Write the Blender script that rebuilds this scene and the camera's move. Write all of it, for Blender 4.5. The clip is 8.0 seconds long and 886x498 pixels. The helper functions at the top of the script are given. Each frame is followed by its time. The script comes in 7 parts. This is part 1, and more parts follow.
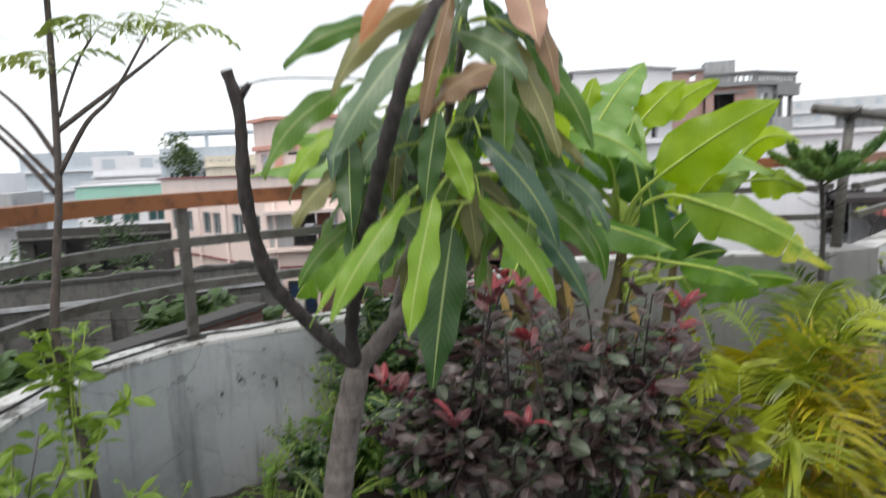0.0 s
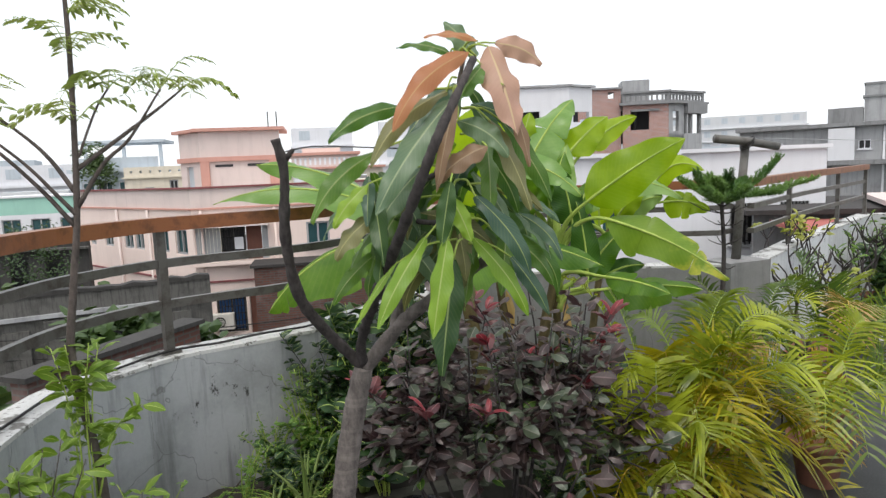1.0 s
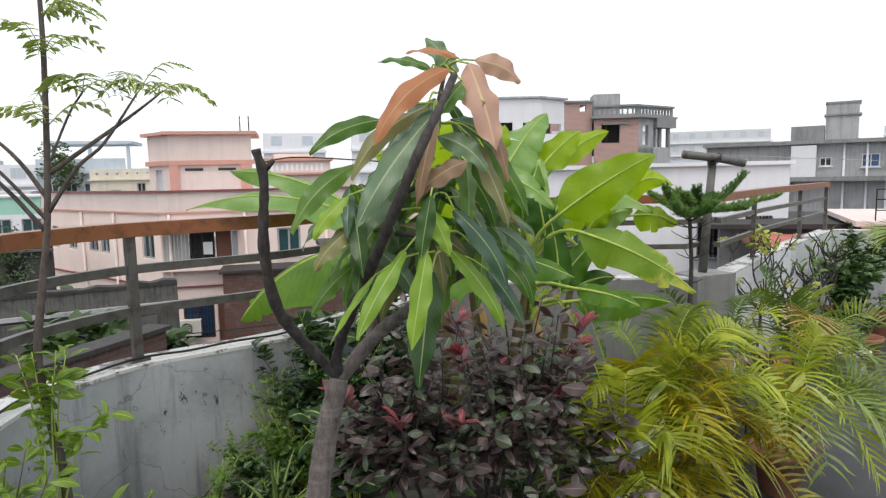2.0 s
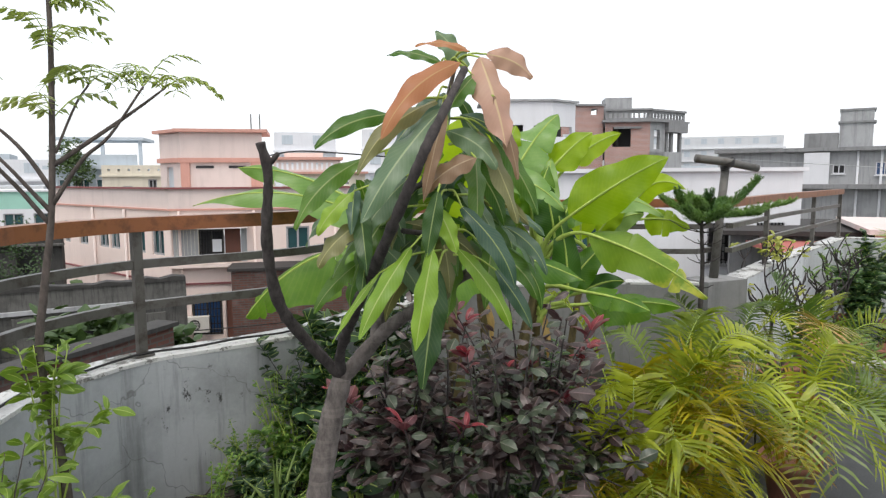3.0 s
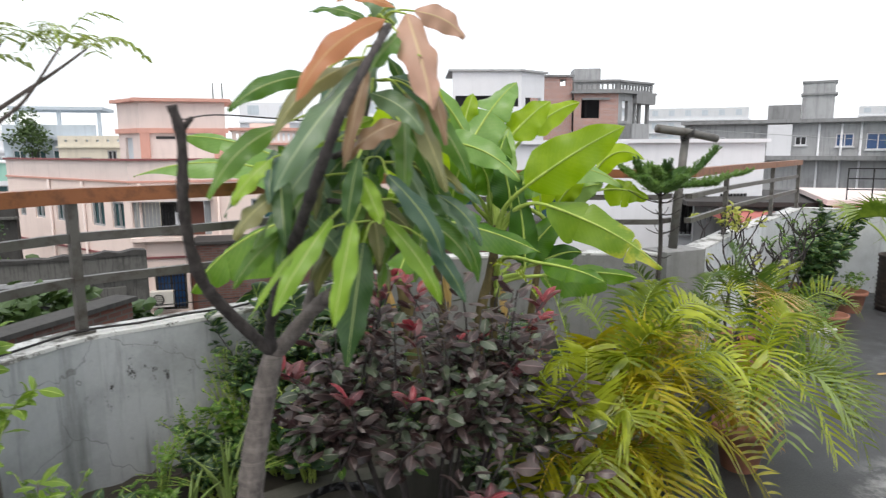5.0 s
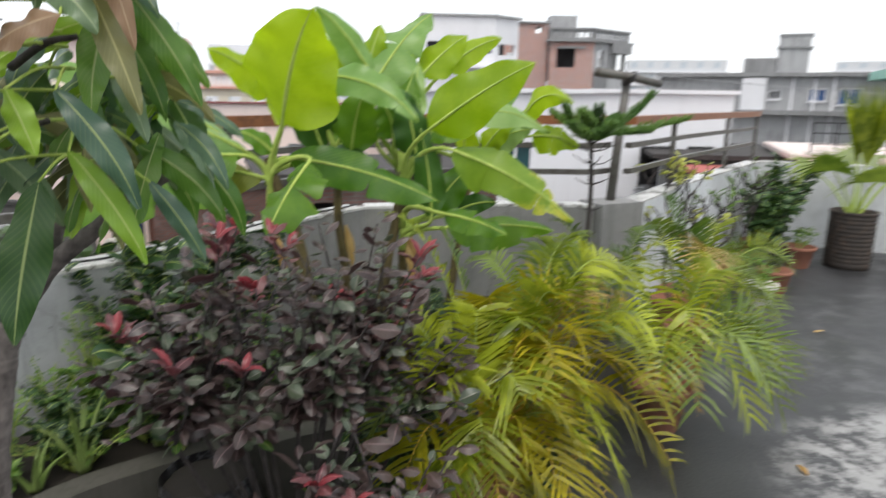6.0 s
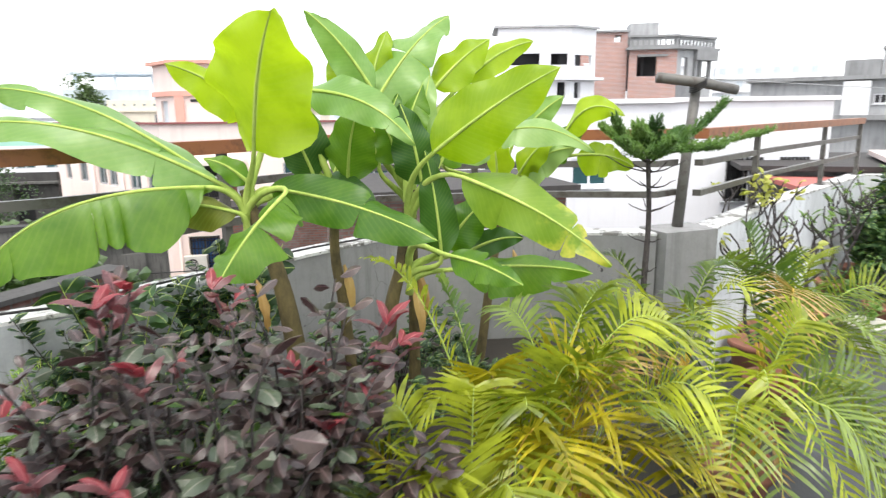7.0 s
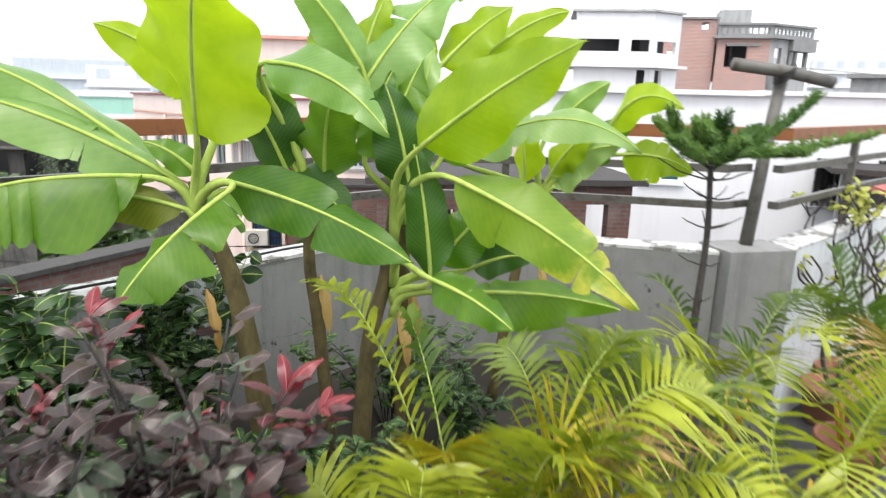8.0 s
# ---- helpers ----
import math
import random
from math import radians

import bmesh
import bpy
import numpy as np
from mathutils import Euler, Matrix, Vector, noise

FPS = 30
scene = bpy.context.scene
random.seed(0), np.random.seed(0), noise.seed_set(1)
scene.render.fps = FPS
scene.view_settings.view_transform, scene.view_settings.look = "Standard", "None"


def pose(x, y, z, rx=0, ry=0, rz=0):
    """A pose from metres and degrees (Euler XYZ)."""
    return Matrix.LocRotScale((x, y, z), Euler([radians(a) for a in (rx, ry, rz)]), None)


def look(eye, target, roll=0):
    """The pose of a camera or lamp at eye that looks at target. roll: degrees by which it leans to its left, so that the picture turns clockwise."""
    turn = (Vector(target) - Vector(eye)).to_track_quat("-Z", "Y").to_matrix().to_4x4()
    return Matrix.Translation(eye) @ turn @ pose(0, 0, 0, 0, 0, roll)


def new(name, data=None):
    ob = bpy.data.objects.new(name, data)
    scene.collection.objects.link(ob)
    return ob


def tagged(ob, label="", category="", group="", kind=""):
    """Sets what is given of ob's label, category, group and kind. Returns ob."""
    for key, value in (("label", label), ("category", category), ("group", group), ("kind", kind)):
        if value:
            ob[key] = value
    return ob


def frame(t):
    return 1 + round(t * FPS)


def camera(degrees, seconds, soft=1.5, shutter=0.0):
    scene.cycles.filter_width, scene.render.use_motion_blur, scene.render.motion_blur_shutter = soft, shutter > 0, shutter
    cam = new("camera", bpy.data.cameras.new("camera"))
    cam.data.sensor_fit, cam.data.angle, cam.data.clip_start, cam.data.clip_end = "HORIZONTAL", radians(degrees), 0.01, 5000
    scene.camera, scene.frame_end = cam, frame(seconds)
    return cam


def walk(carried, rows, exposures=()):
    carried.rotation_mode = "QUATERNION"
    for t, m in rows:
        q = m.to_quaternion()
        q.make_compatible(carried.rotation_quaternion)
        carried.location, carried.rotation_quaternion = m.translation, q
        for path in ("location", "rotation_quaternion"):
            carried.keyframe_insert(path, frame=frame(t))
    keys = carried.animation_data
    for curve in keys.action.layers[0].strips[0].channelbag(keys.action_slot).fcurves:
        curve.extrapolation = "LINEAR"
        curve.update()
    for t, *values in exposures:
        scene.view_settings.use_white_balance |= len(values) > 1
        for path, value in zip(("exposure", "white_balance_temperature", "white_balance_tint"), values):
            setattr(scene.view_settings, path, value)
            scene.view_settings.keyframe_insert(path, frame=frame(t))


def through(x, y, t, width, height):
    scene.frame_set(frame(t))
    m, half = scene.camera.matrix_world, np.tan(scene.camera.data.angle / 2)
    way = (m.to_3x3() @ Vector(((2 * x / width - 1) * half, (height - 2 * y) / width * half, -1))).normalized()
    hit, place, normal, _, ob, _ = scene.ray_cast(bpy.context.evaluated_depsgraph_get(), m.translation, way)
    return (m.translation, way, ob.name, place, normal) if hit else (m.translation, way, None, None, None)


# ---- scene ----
cam = camera(69.5, 8.0, 1.3, 0.5)
PATH = [
    (0, (0.324, 0.596, 1.742), (0.464, 2.572, 1.469), -2.7),
    (0.2, (0.285, 0.575, 1.773), (0.542, 2.545, 1.549), -2.1),
    (0.5, (0.219, 0.429, 1.773), (0.723, 2.343, 1.483), -1.7),
    (1, (0.16, 0.289, 1.822), (0.525, 2.24, 1.574), -2.4),
    (1.5, (0.14, 0.269, 1.833), (0.597, 2.203, 1.605), -1.7),
    (3, (0.154, 0.306, 1.823), (0.582, 2.248, 1.603), -0.3),
    (3.5, (0.146, 0.323, 1.808), (0.572, 2.258, 1.538), -0.8),
    (4, (0.147, 0.335, 1.813), (0.626, 2.257, 1.536), -1.5),
    (4.2, (0.148, 0.335, 1.812), (0.626, 2.258, 1.543), -1.2),
    (5.3, (0.364, 0.35, 1.813), (0.914, 2.247, 1.496), 0.4),
    (5.5, (0.48, 0.355, 1.801), (1.114, 2.224, 1.478), 0.7),
    (5.7, (0.597, 0.49, 1.777), (1.36, 2.303, 1.412), 1.8),
    (6, (0.666, 0.497, 1.766), (1.242, 2.356, 1.307), 0.8),
    (6.3, (0.775, 0.71, 1.74), (1.238, 2.584, 1.217), 1.3),
    (6.5, (0.839, 0.77, 1.763), (1.312, 2.646, 1.259), 0.7),
    (7, (1.079, 0.946, 1.774), (1.417, 2.872, 1.356), -0.7),
    (7.5, (1.337, 1.117, 1.775), (1.55, 3.048, 1.298), -0.4),
    (7.7, (1.413, 1.214, 1.75), (1.575, 3.155, 1.297), -1.3),
    (8, (1.406, 1.415, 1.777), (1.536, 3.355, 1.309), 1.5),
]
EXPOSURES = [(0.0, -0.04), (1.0, -0.06), (1.5, -0.13), (3.0, -0.06), (3.5, -0.03), (4.0, 0.08), (4.2, 0.09), (5.5, 0.06), (6.0, 0.06), (6.3, 0.54), (6.5, 0.72), (7.0, 0.80), (7.5, 0.52), (7.7, 0.50), (8.0, 0.66)]
walk(cam, [(t, look(eye, target, roll)) for t, eye, target, roll in PATH], EXPOSURES)


# ---- light: an overcast noon ----
world = bpy.data.worlds.new("overcast_sky")
scene.world = world
world.use_nodes = True
wn = world.node_tree
wn.nodes.clear()
sky = wn.nodes.new("ShaderNodeTexSky")
sky.sky_type, sky.sun_disc = "NISHITA", False
sky.sun_elevation, sky.sun_rotation = radians(62), radians(200)
sky.air_density, sky.dust_density = 1.0, 6.0
sky_bg = wn.nodes.new("ShaderNodeBackground")
sky_bg.inputs[1].default_value = 0.06
cloud_bg = wn.nodes.new("ShaderNodeBackground")
cloud_bg.inputs[0].default_value = (0.955, 0.975, 1.0, 1)
cloud_bg.inputs[1].default_value = 1.12
both = wn.nodes.new("ShaderNodeAddShader")
wout = wn.nodes.new("ShaderNodeOutputWorld")
wn.links.new(sky.outputs[0], sky_bg.inputs[0])
wn.links.new(sky_bg.outputs[0], both.inputs[0])
wn.links.new(cloud_bg.outputs[0], both.inputs[1])
wn.links.new(both.outputs[0], wout.inputs[0])

sun = new("sun", bpy.data.lights.new("sun", "SUN"))
sun.data.energy, sun.data.angle, sun.data.color = 1.1, radians(25), (1.0, 0.97, 0.92)
sun.matrix_world = look((0, 0, 20), (2.2, 6.5, 5.0))
scene.view_settings.exposure = 0.0


# ---- materials ----
class Nodes:
    """A short way to write node materials."""

    def __init__(self, name):
        self.mat = bpy.data.materials.new(name)
        self.mat.use_nodes = True
        self.t = self.mat.node_tree
        self.bsdf = self.t.nodes["Principled BSDF"]
        self.out = self.t.nodes["Material Output"]

    def add(self, kind, **values):
        n = self.t.nodes.new("ShaderNode" + kind)
        for k, v in values.items():
            n.inputs[k.replace("_", " ")].default_value = v
        return n

    def link(self, a, b):
        self.t.links.new(a, b)

    def coords(self, which="Object", scale=(1, 1, 1)):
        c, m = self.add("TexCoord"), self.add("Mapping")
        self.link(c.outputs[which], m.inputs["Vector"])
        m.inputs["Scale"].default_value = scale
        return m.outputs[0]

    def noise(self, vec, scale, detail=4.0, rough=0.6):
        n = self.add("TexNoise", Scale=scale, Detail=detail, Roughness=rough)
        self.link(vec, n.inputs["Vector"])
        return n.outputs["Fac"]

    def ramp(self, fac, stops):
        r = self.add("ValToRGB")
        e = r.color_ramp.elements
        while len(e) < len(stops):
            e.new(0.5)
        for s, (p, c) in zip(e, stops):
            s.position, s.color = p, (*c, 1) if len(c) == 3 else c
        self.link(fac, r.inputs[0])
        return r.outputs[0]

    def mix(self, fac, a, b, how="MIX"):
        m = self.add("Mix")
        m.data_type, m.blend_type = "RGBA", how
        for sock, v in ((m.inputs[0], fac), (m.inputs[6], a), (m.inputs[7], b)):
            if isinstance(v, (int, float)):
                sock.default_value = v
            elif isinstance(v, tuple):
                sock.default_value = (*v, 1)
            else:
                self.link(v, sock)
        return m.outputs[2]

    def bump(self, height, strength, distance=0.02):
        b = self.add("Bump", Strength=strength, Distance=distance)
        self.link(height, b.inputs["Height"])
        self.link(b.outputs[0], self.bsdf.inputs["Normal"])

    def done(self, colour, rough=0.7, metal=0.0, spec=0.4):
        if isinstance(colour, tuple):
            self.bsdf.inputs["Base Color"].default_value = (*colour, 1)
        else:
            self.link(colour, self.bsdf.inputs["Base Color"])
        if isinstance(rough, (int, float)):
            self.bsdf.inputs["Roughness"].default_value = rough
        else:
            self.link(rough, self.bsdf.inputs["Roughness"])
        self.bsdf.inputs["Metallic"].default_value = metal
        self.bsdf.inputs["Specular IOR Level"].default_value = spec
        return self.mat


def plaster(name, colour, dirt=(0.12, 0.12, 0.11), amount=0.5, scale=1.0, streak=1.0, cracks=False, patch=None):
    """Painted or bare cement render with rain streaks, blotches and fine grain."""
    n = Nodes(name)
    v = n.coords("Object")
    streaks = n.noise(n.coords("Object", (5 * scale, 5 * scale, 0.45 * scale)), 1.6, 5, 0.65)
    blotch = n.noise(v, 1.3 * scale, 6, 0.65)
    grain = n.noise(v, 60, 3, 0.7)
    f1 = n.ramp(streaks, [(0.5, (0, 0, 0)), (0.78, (amount * streak,) * 3)])
    f2 = n.ramp(blotch, [(0.48, (0, 0, 0)), (0.8, (amount,) * 3)])
    c = n.mix(f1, colour, dirt)
    c = n.mix(f2, c, dirt)
    c = n.mix(0.25, c, n.ramp(grain, [(0.3, tuple(k * 0.75 for k in colour)), (0.7, colour)]))
    if cracks:
        wob = n.add("VectorMath")
        wob.operation = "MULTIPLY_ADD"
        wn_ = n.add("TexNoise", Scale=3.0, Detail=4.0)
        n.link(v, wn_.inputs["Vector"])
        n.link(wn_.outputs["Color"], wob.inputs[0])
        wob.inputs[1].default_value = (0.35, 0.35, 0.35)
        n.link(v, wob.inputs[2])
        vor = n.add("TexVoronoi", Scale=1.3)
        vor.feature = "DISTANCE_TO_EDGE"
        n.link(wob.outputs[0], vor.inputs["Vector"])
        line = n.ramp(vor.outputs["Distance"], [(0.0006, (0.55,) * 3), (0.0026, (0, 0, 0))])
        c = n.mix(line, c, (0.09, 0.09, 0.085))
        mould = n.ramp(n.noise(n.coords("Object", (1, 1, 0.7)), 16, 5, 0.75), [(0.60, (0, 0, 0)), (0.66, (0.95,) * 3)])
        where = n.ramp(n.noise(v, 1.9, 2), [(0.54, (0, 0, 0)), (0.62, (1, 1, 1))])
        if patch:
            spot, tc = n.add("Mapping"), n.add("TexCoord")
            n.link(tc.outputs["Object"], spot.inputs["Vector"])
            spot.inputs["Location"].default_value = tuple(-k / patch[3] for k in patch[:3])
            spot.inputs["Scale"].default_value = (1 / patch[3],) * 3
            ball = n.add("TexGradient")
            ball.gradient_type = "SPHERICAL"
            n.link(spot.outputs[0], ball.inputs["Vector"])
            where = n.mix(1.0, where, n.ramp(ball.outputs["Fac"], [(0.1, (0, 0, 0)), (0.45, (1, 1, 1))]), "ADD")
        both_ = n.mix(1.0, mould, where, "MULTIPLY")
        c = n.mix(both_, c, (0.035, 0.035, 0.033))
    n.bump(grain, 0.25, 0.004)
    return n.done(c, 0.85)


def flaking(name, paint, under):
    """Old whitewash flaking off dark cement, in sharp-edged patches."""
    n = Nodes(name)
    v = n.coords("Object")
    patch, chips, grain = n.noise(v, 5.0, 6, 0.7), n.noise(v, 26.0, 5, 0.75), n.noise(v, 90, 3, 0.7)
    c = n.mix(n.ramp(n.noise(v, 2.0, 4), [(0.35, (0, 0, 0)), (0.75, (0.5,) * 3)]), paint, tuple(k * 0.55 for k in paint))
    c = n.mix(n.ramp(patch, [(0.53, (0, 0, 0)), (0.57, (1, 1, 1))]), c, under)
    c = n.mix(n.ramp(chips, [(0.60, (0, 0, 0)), (0.63, (1, 1, 1))]), c, under)
    c = n.mix(0.2, c, n.ramp(grain, [(0.3, (0.1, 0.1, 0.1)), (0.7, paint)]))
    n.bump(chips, 0.6, 0.006)
    return n.done(c, 0.85)


def leafy(name, low, high, vein=(0.3, 0.4, 0.1), through=0.35, rough=0.42, ribs=0.0, back=None, rib_scale=60.0, edge=None, mid=0.05):
    """A leaf: uv runs along (x) and across (y). Midrib, side veins, mottling, light through the blade."""
    n = Nodes(name)
    uv = n.add("TexCoord").outputs["UV"]
    sep = n.add("SeparateXYZ")
    n.link(uv, sep.inputs[0])
    across = n.add("Math")
    across.operation = "SUBTRACT"
    n.link(sep.outputs["Y"], across.inputs[0])
    across.inputs[1].default_value = 0.5
    off = n.add("Math")
    off.operation = "ABSOLUTE"
    n.link(across.outputs[0], off.inputs[0])
    info = n.add("ObjectInfo")
    mott = n.noise(n.coords("Object"), 9.0, 4, 0.6)
    tone = n.add("Math")
    tone.operation = "ADD"
    n.link(mott, tone.inputs[0])
    rnd = n.add("MapRange")
    rnd.inputs["To Min"].default_value, rnd.inputs["To Max"].default_value = -0.22, 0.22
    n.link(info.outputs["Random"], rnd.inputs["Value"])
    n.link(rnd.outputs[0], tone.inputs[1])
    c = n.ramp(tone.outputs[0], [(0.25, low), (0.75, high)])
    if ribs:
        slant = n.add("Math")
        slant.operation = "MULTIPLY_ADD"
        n.link(off.outputs[0], slant.inputs[0])
        slant.inputs[1].default_value = -0.35
        n.link(sep.outputs["X"], slant.inputs[2])
        wave = n.add("Math")
        wave.operation = "MULTIPLY"
        n.link(slant.outputs[0], wave.inputs[0])
        wave.inputs[1].default_value = rib_scale
        sine = n.add("Math")
        sine.operation = "SINE"
        n.link(wave.outputs[0], sine.inputs[0])
        f = n.ramp(sine.outputs[0], [(0.35, (0, 0, 0)), (1.0, (ribs,) * 3)])
        c = n.mix(f, c, vein)
        n.bump(sine.outputs[0], 0.05, 0.002)
    if edge:
        tipf = n.add("Math")
        tipf.operation = "MULTIPLY"
        n.link(sep.outputs["X"], tipf.inputs[0])
        n.link(n.noise(n.coords("Object"), 14.0, 3), tipf.inputs[1])
        c = n.mix(n.ramp(tipf.outputs[0], [(0.3, (0, 0, 0)), (0.46, (1, 1, 1))]), c, edge)
    if mid:
        c = n.mix(n.ramp(off.outputs[0], [(mid * 0.4, (1, 1, 1)), (mid, (0, 0, 0))]), c, vein)
    n.done(c, rough, 0, 0.5)
    tr = n.add("BsdfTranslucent")
    n.link(n.mix(1.0, c, (1.0, 1.0, 0.55), "MULTIPLY") if back is None else n.mix(0.5, c, back), tr.inputs["Color"])
    ms = n.add("MixShader")
    ms.inputs[0].default_value = through
    n.link(n.bsdf.outputs[0], ms.inputs[1])
    n.link(tr.outputs[0], ms.inputs[2])
    n.link(ms.outputs[0], n.out.inputs["Surface"])
    return n.mat


def bark(name, dark, light, scale=30.0, ring=0.0):
    n = Nodes(name)
    v = n.coords("Object", (1, 1, 0.5))
    f = n.noise(v, scale, 6, 0.7)
    c = n.ramp(f, [(0.3, dark), (0.7, light)])
    if ring:
        w = n.noise(n.coords("Object", (2, 2, 60)), 1.0, 3, 0.6)
        c = n.mix(n.ramp(w, [(0.5, (0, 0, 0)), (0.62, (ring,) * 3)]), c, tuple(k * 1.5 for k in light))
    n.bump(f, 0.7, 0.006)
    return n.done(c, 0.85)


def metal(name, colour, rust, rough=0.5):
    n = Nodes(name)
    f = n.noise(n.coords("Object"), 14, 6, 0.7)
    c = n.mix(n.ramp(f, [(0.48, (0, 0, 0)), (0.66, (1, 1, 1))]), colour, rust)
    n.bump(f, 0.2, 0.003)
    return n.done(c, rough, 0.25)


def brickwork(name, a, b, mortar, width=0.24, height=0.075):
    n = Nodes(name)
    c, m = n.add("TexCoord"), n.add("Mapping")
    n.link(c.outputs["UV"], m.inputs["Vector"])
    t = n.add("TexBrick", Scale=1.0, Mortar_Size=0.012)
    t.inputs["Brick Width"].default_value, t.inputs["Row Height"].default_value = width, height
    t.inputs["Color1"].default_value, t.inputs["Color2"].default_value, t.inputs["Mortar"].default_value = (*a, 1), (*b, 1), (*mortar, 1)
    n.link(m.outputs[0], t.inputs["Vector"])
    f = n.noise(n.coords("Object"), 0.9, 6, 0.7)
    col = n.mix(n.ramp(f, [(0.48, (0, 0, 0)), (0.72, (0.4,) * 3)]), t.outputs["Color"], (0.30, 0.28, 0.27))
    n.bump(t.outputs["Fac"], -0.5, 0.01)
    return n.done(col, 0.9)


def floor_concrete():
    n = Nodes("wet_concrete")
    v = n.coords("Object")
    big = n.noise(v, 0.9, 6, 0.62)
    mid = n.noise(v, 5.0, 8, 0.72)
    fine = n.noise(v, 90, 2, 0.6)
    c = n.ramp(big, [(0.35, (0.012, 0.013, 0.015)), (0.6, (0.034, 0.035, 0.038))])
    patch = n.add("Math")
    patch.operation = "MULTIPLY"
    n.link(n.ramp(n.noise(n.coords("Object", (1, 1.6, 1)), 0.75, 3, 0.5), [(0.47, (0, 0, 0)), (0.6, (1, 1, 1))]), patch.inputs[0])
    n.link(n.ramp(mid, [(0.47, (0, 0, 0)), (0.62, (1, 1, 1))]), patch.inputs[1])
    c = n.mix(patch.outputs[0], c, (0.095, 0.096, 0.10))
    spot = n.add("Mapping")
    tc = n.add("TexCoord")
    n.link(tc.outputs["Object"], spot.inputs["Vector"])
    spot.inputs["Location"].default_value = (-4.0 / 1.1, -2.45 / 0.75, 0)
    spot.inputs["Scale"].default_value = (1 / 1.1, 1 / 0.75, 1)
    ball = n.add("TexGradient")
    ball.gradient_type = "SPHERICAL"
    n.link(spot.outputs[0], ball.inputs["Vector"])
    worn = n.add("Math")
    worn.operation = "MULTIPLY"
    n.link(n.ramp(ball.outputs["Fac"], [(0.0, (0, 0, 0)), (0.35, (1, 1, 1))]), worn.inputs[0])
    n.link(n.ramp(mid, [(0.44, (0, 0, 0)), (0.56, (1, 1, 1))]), worn.inputs[1])
    c = n.mix(worn.outputs[0], c, (0.40, 0.40, 0.39))
    c = n.mix(0.3, c, n.ramp(fine, [(0.3, (0.015, 0.015, 0.015)), (0.7, (0.11, 0.11, 0.11))]))
    n.bump(mid, 0.15, 0.006)
    return n.done(c, n.ramp(big, [(0.35, (0.28,) * 3), (0.62, (0.6,) * 3)]), 0, 0.5)


def glassy(name, colour, rough=0.15):
    n = Nodes(name)
    f = n.noise(n.coords("Object"), 2.0, 2)
    return n.done(n.mix(f, colour, tuple(k * 1.8 for k in colour)), rough, 0, 0.6)


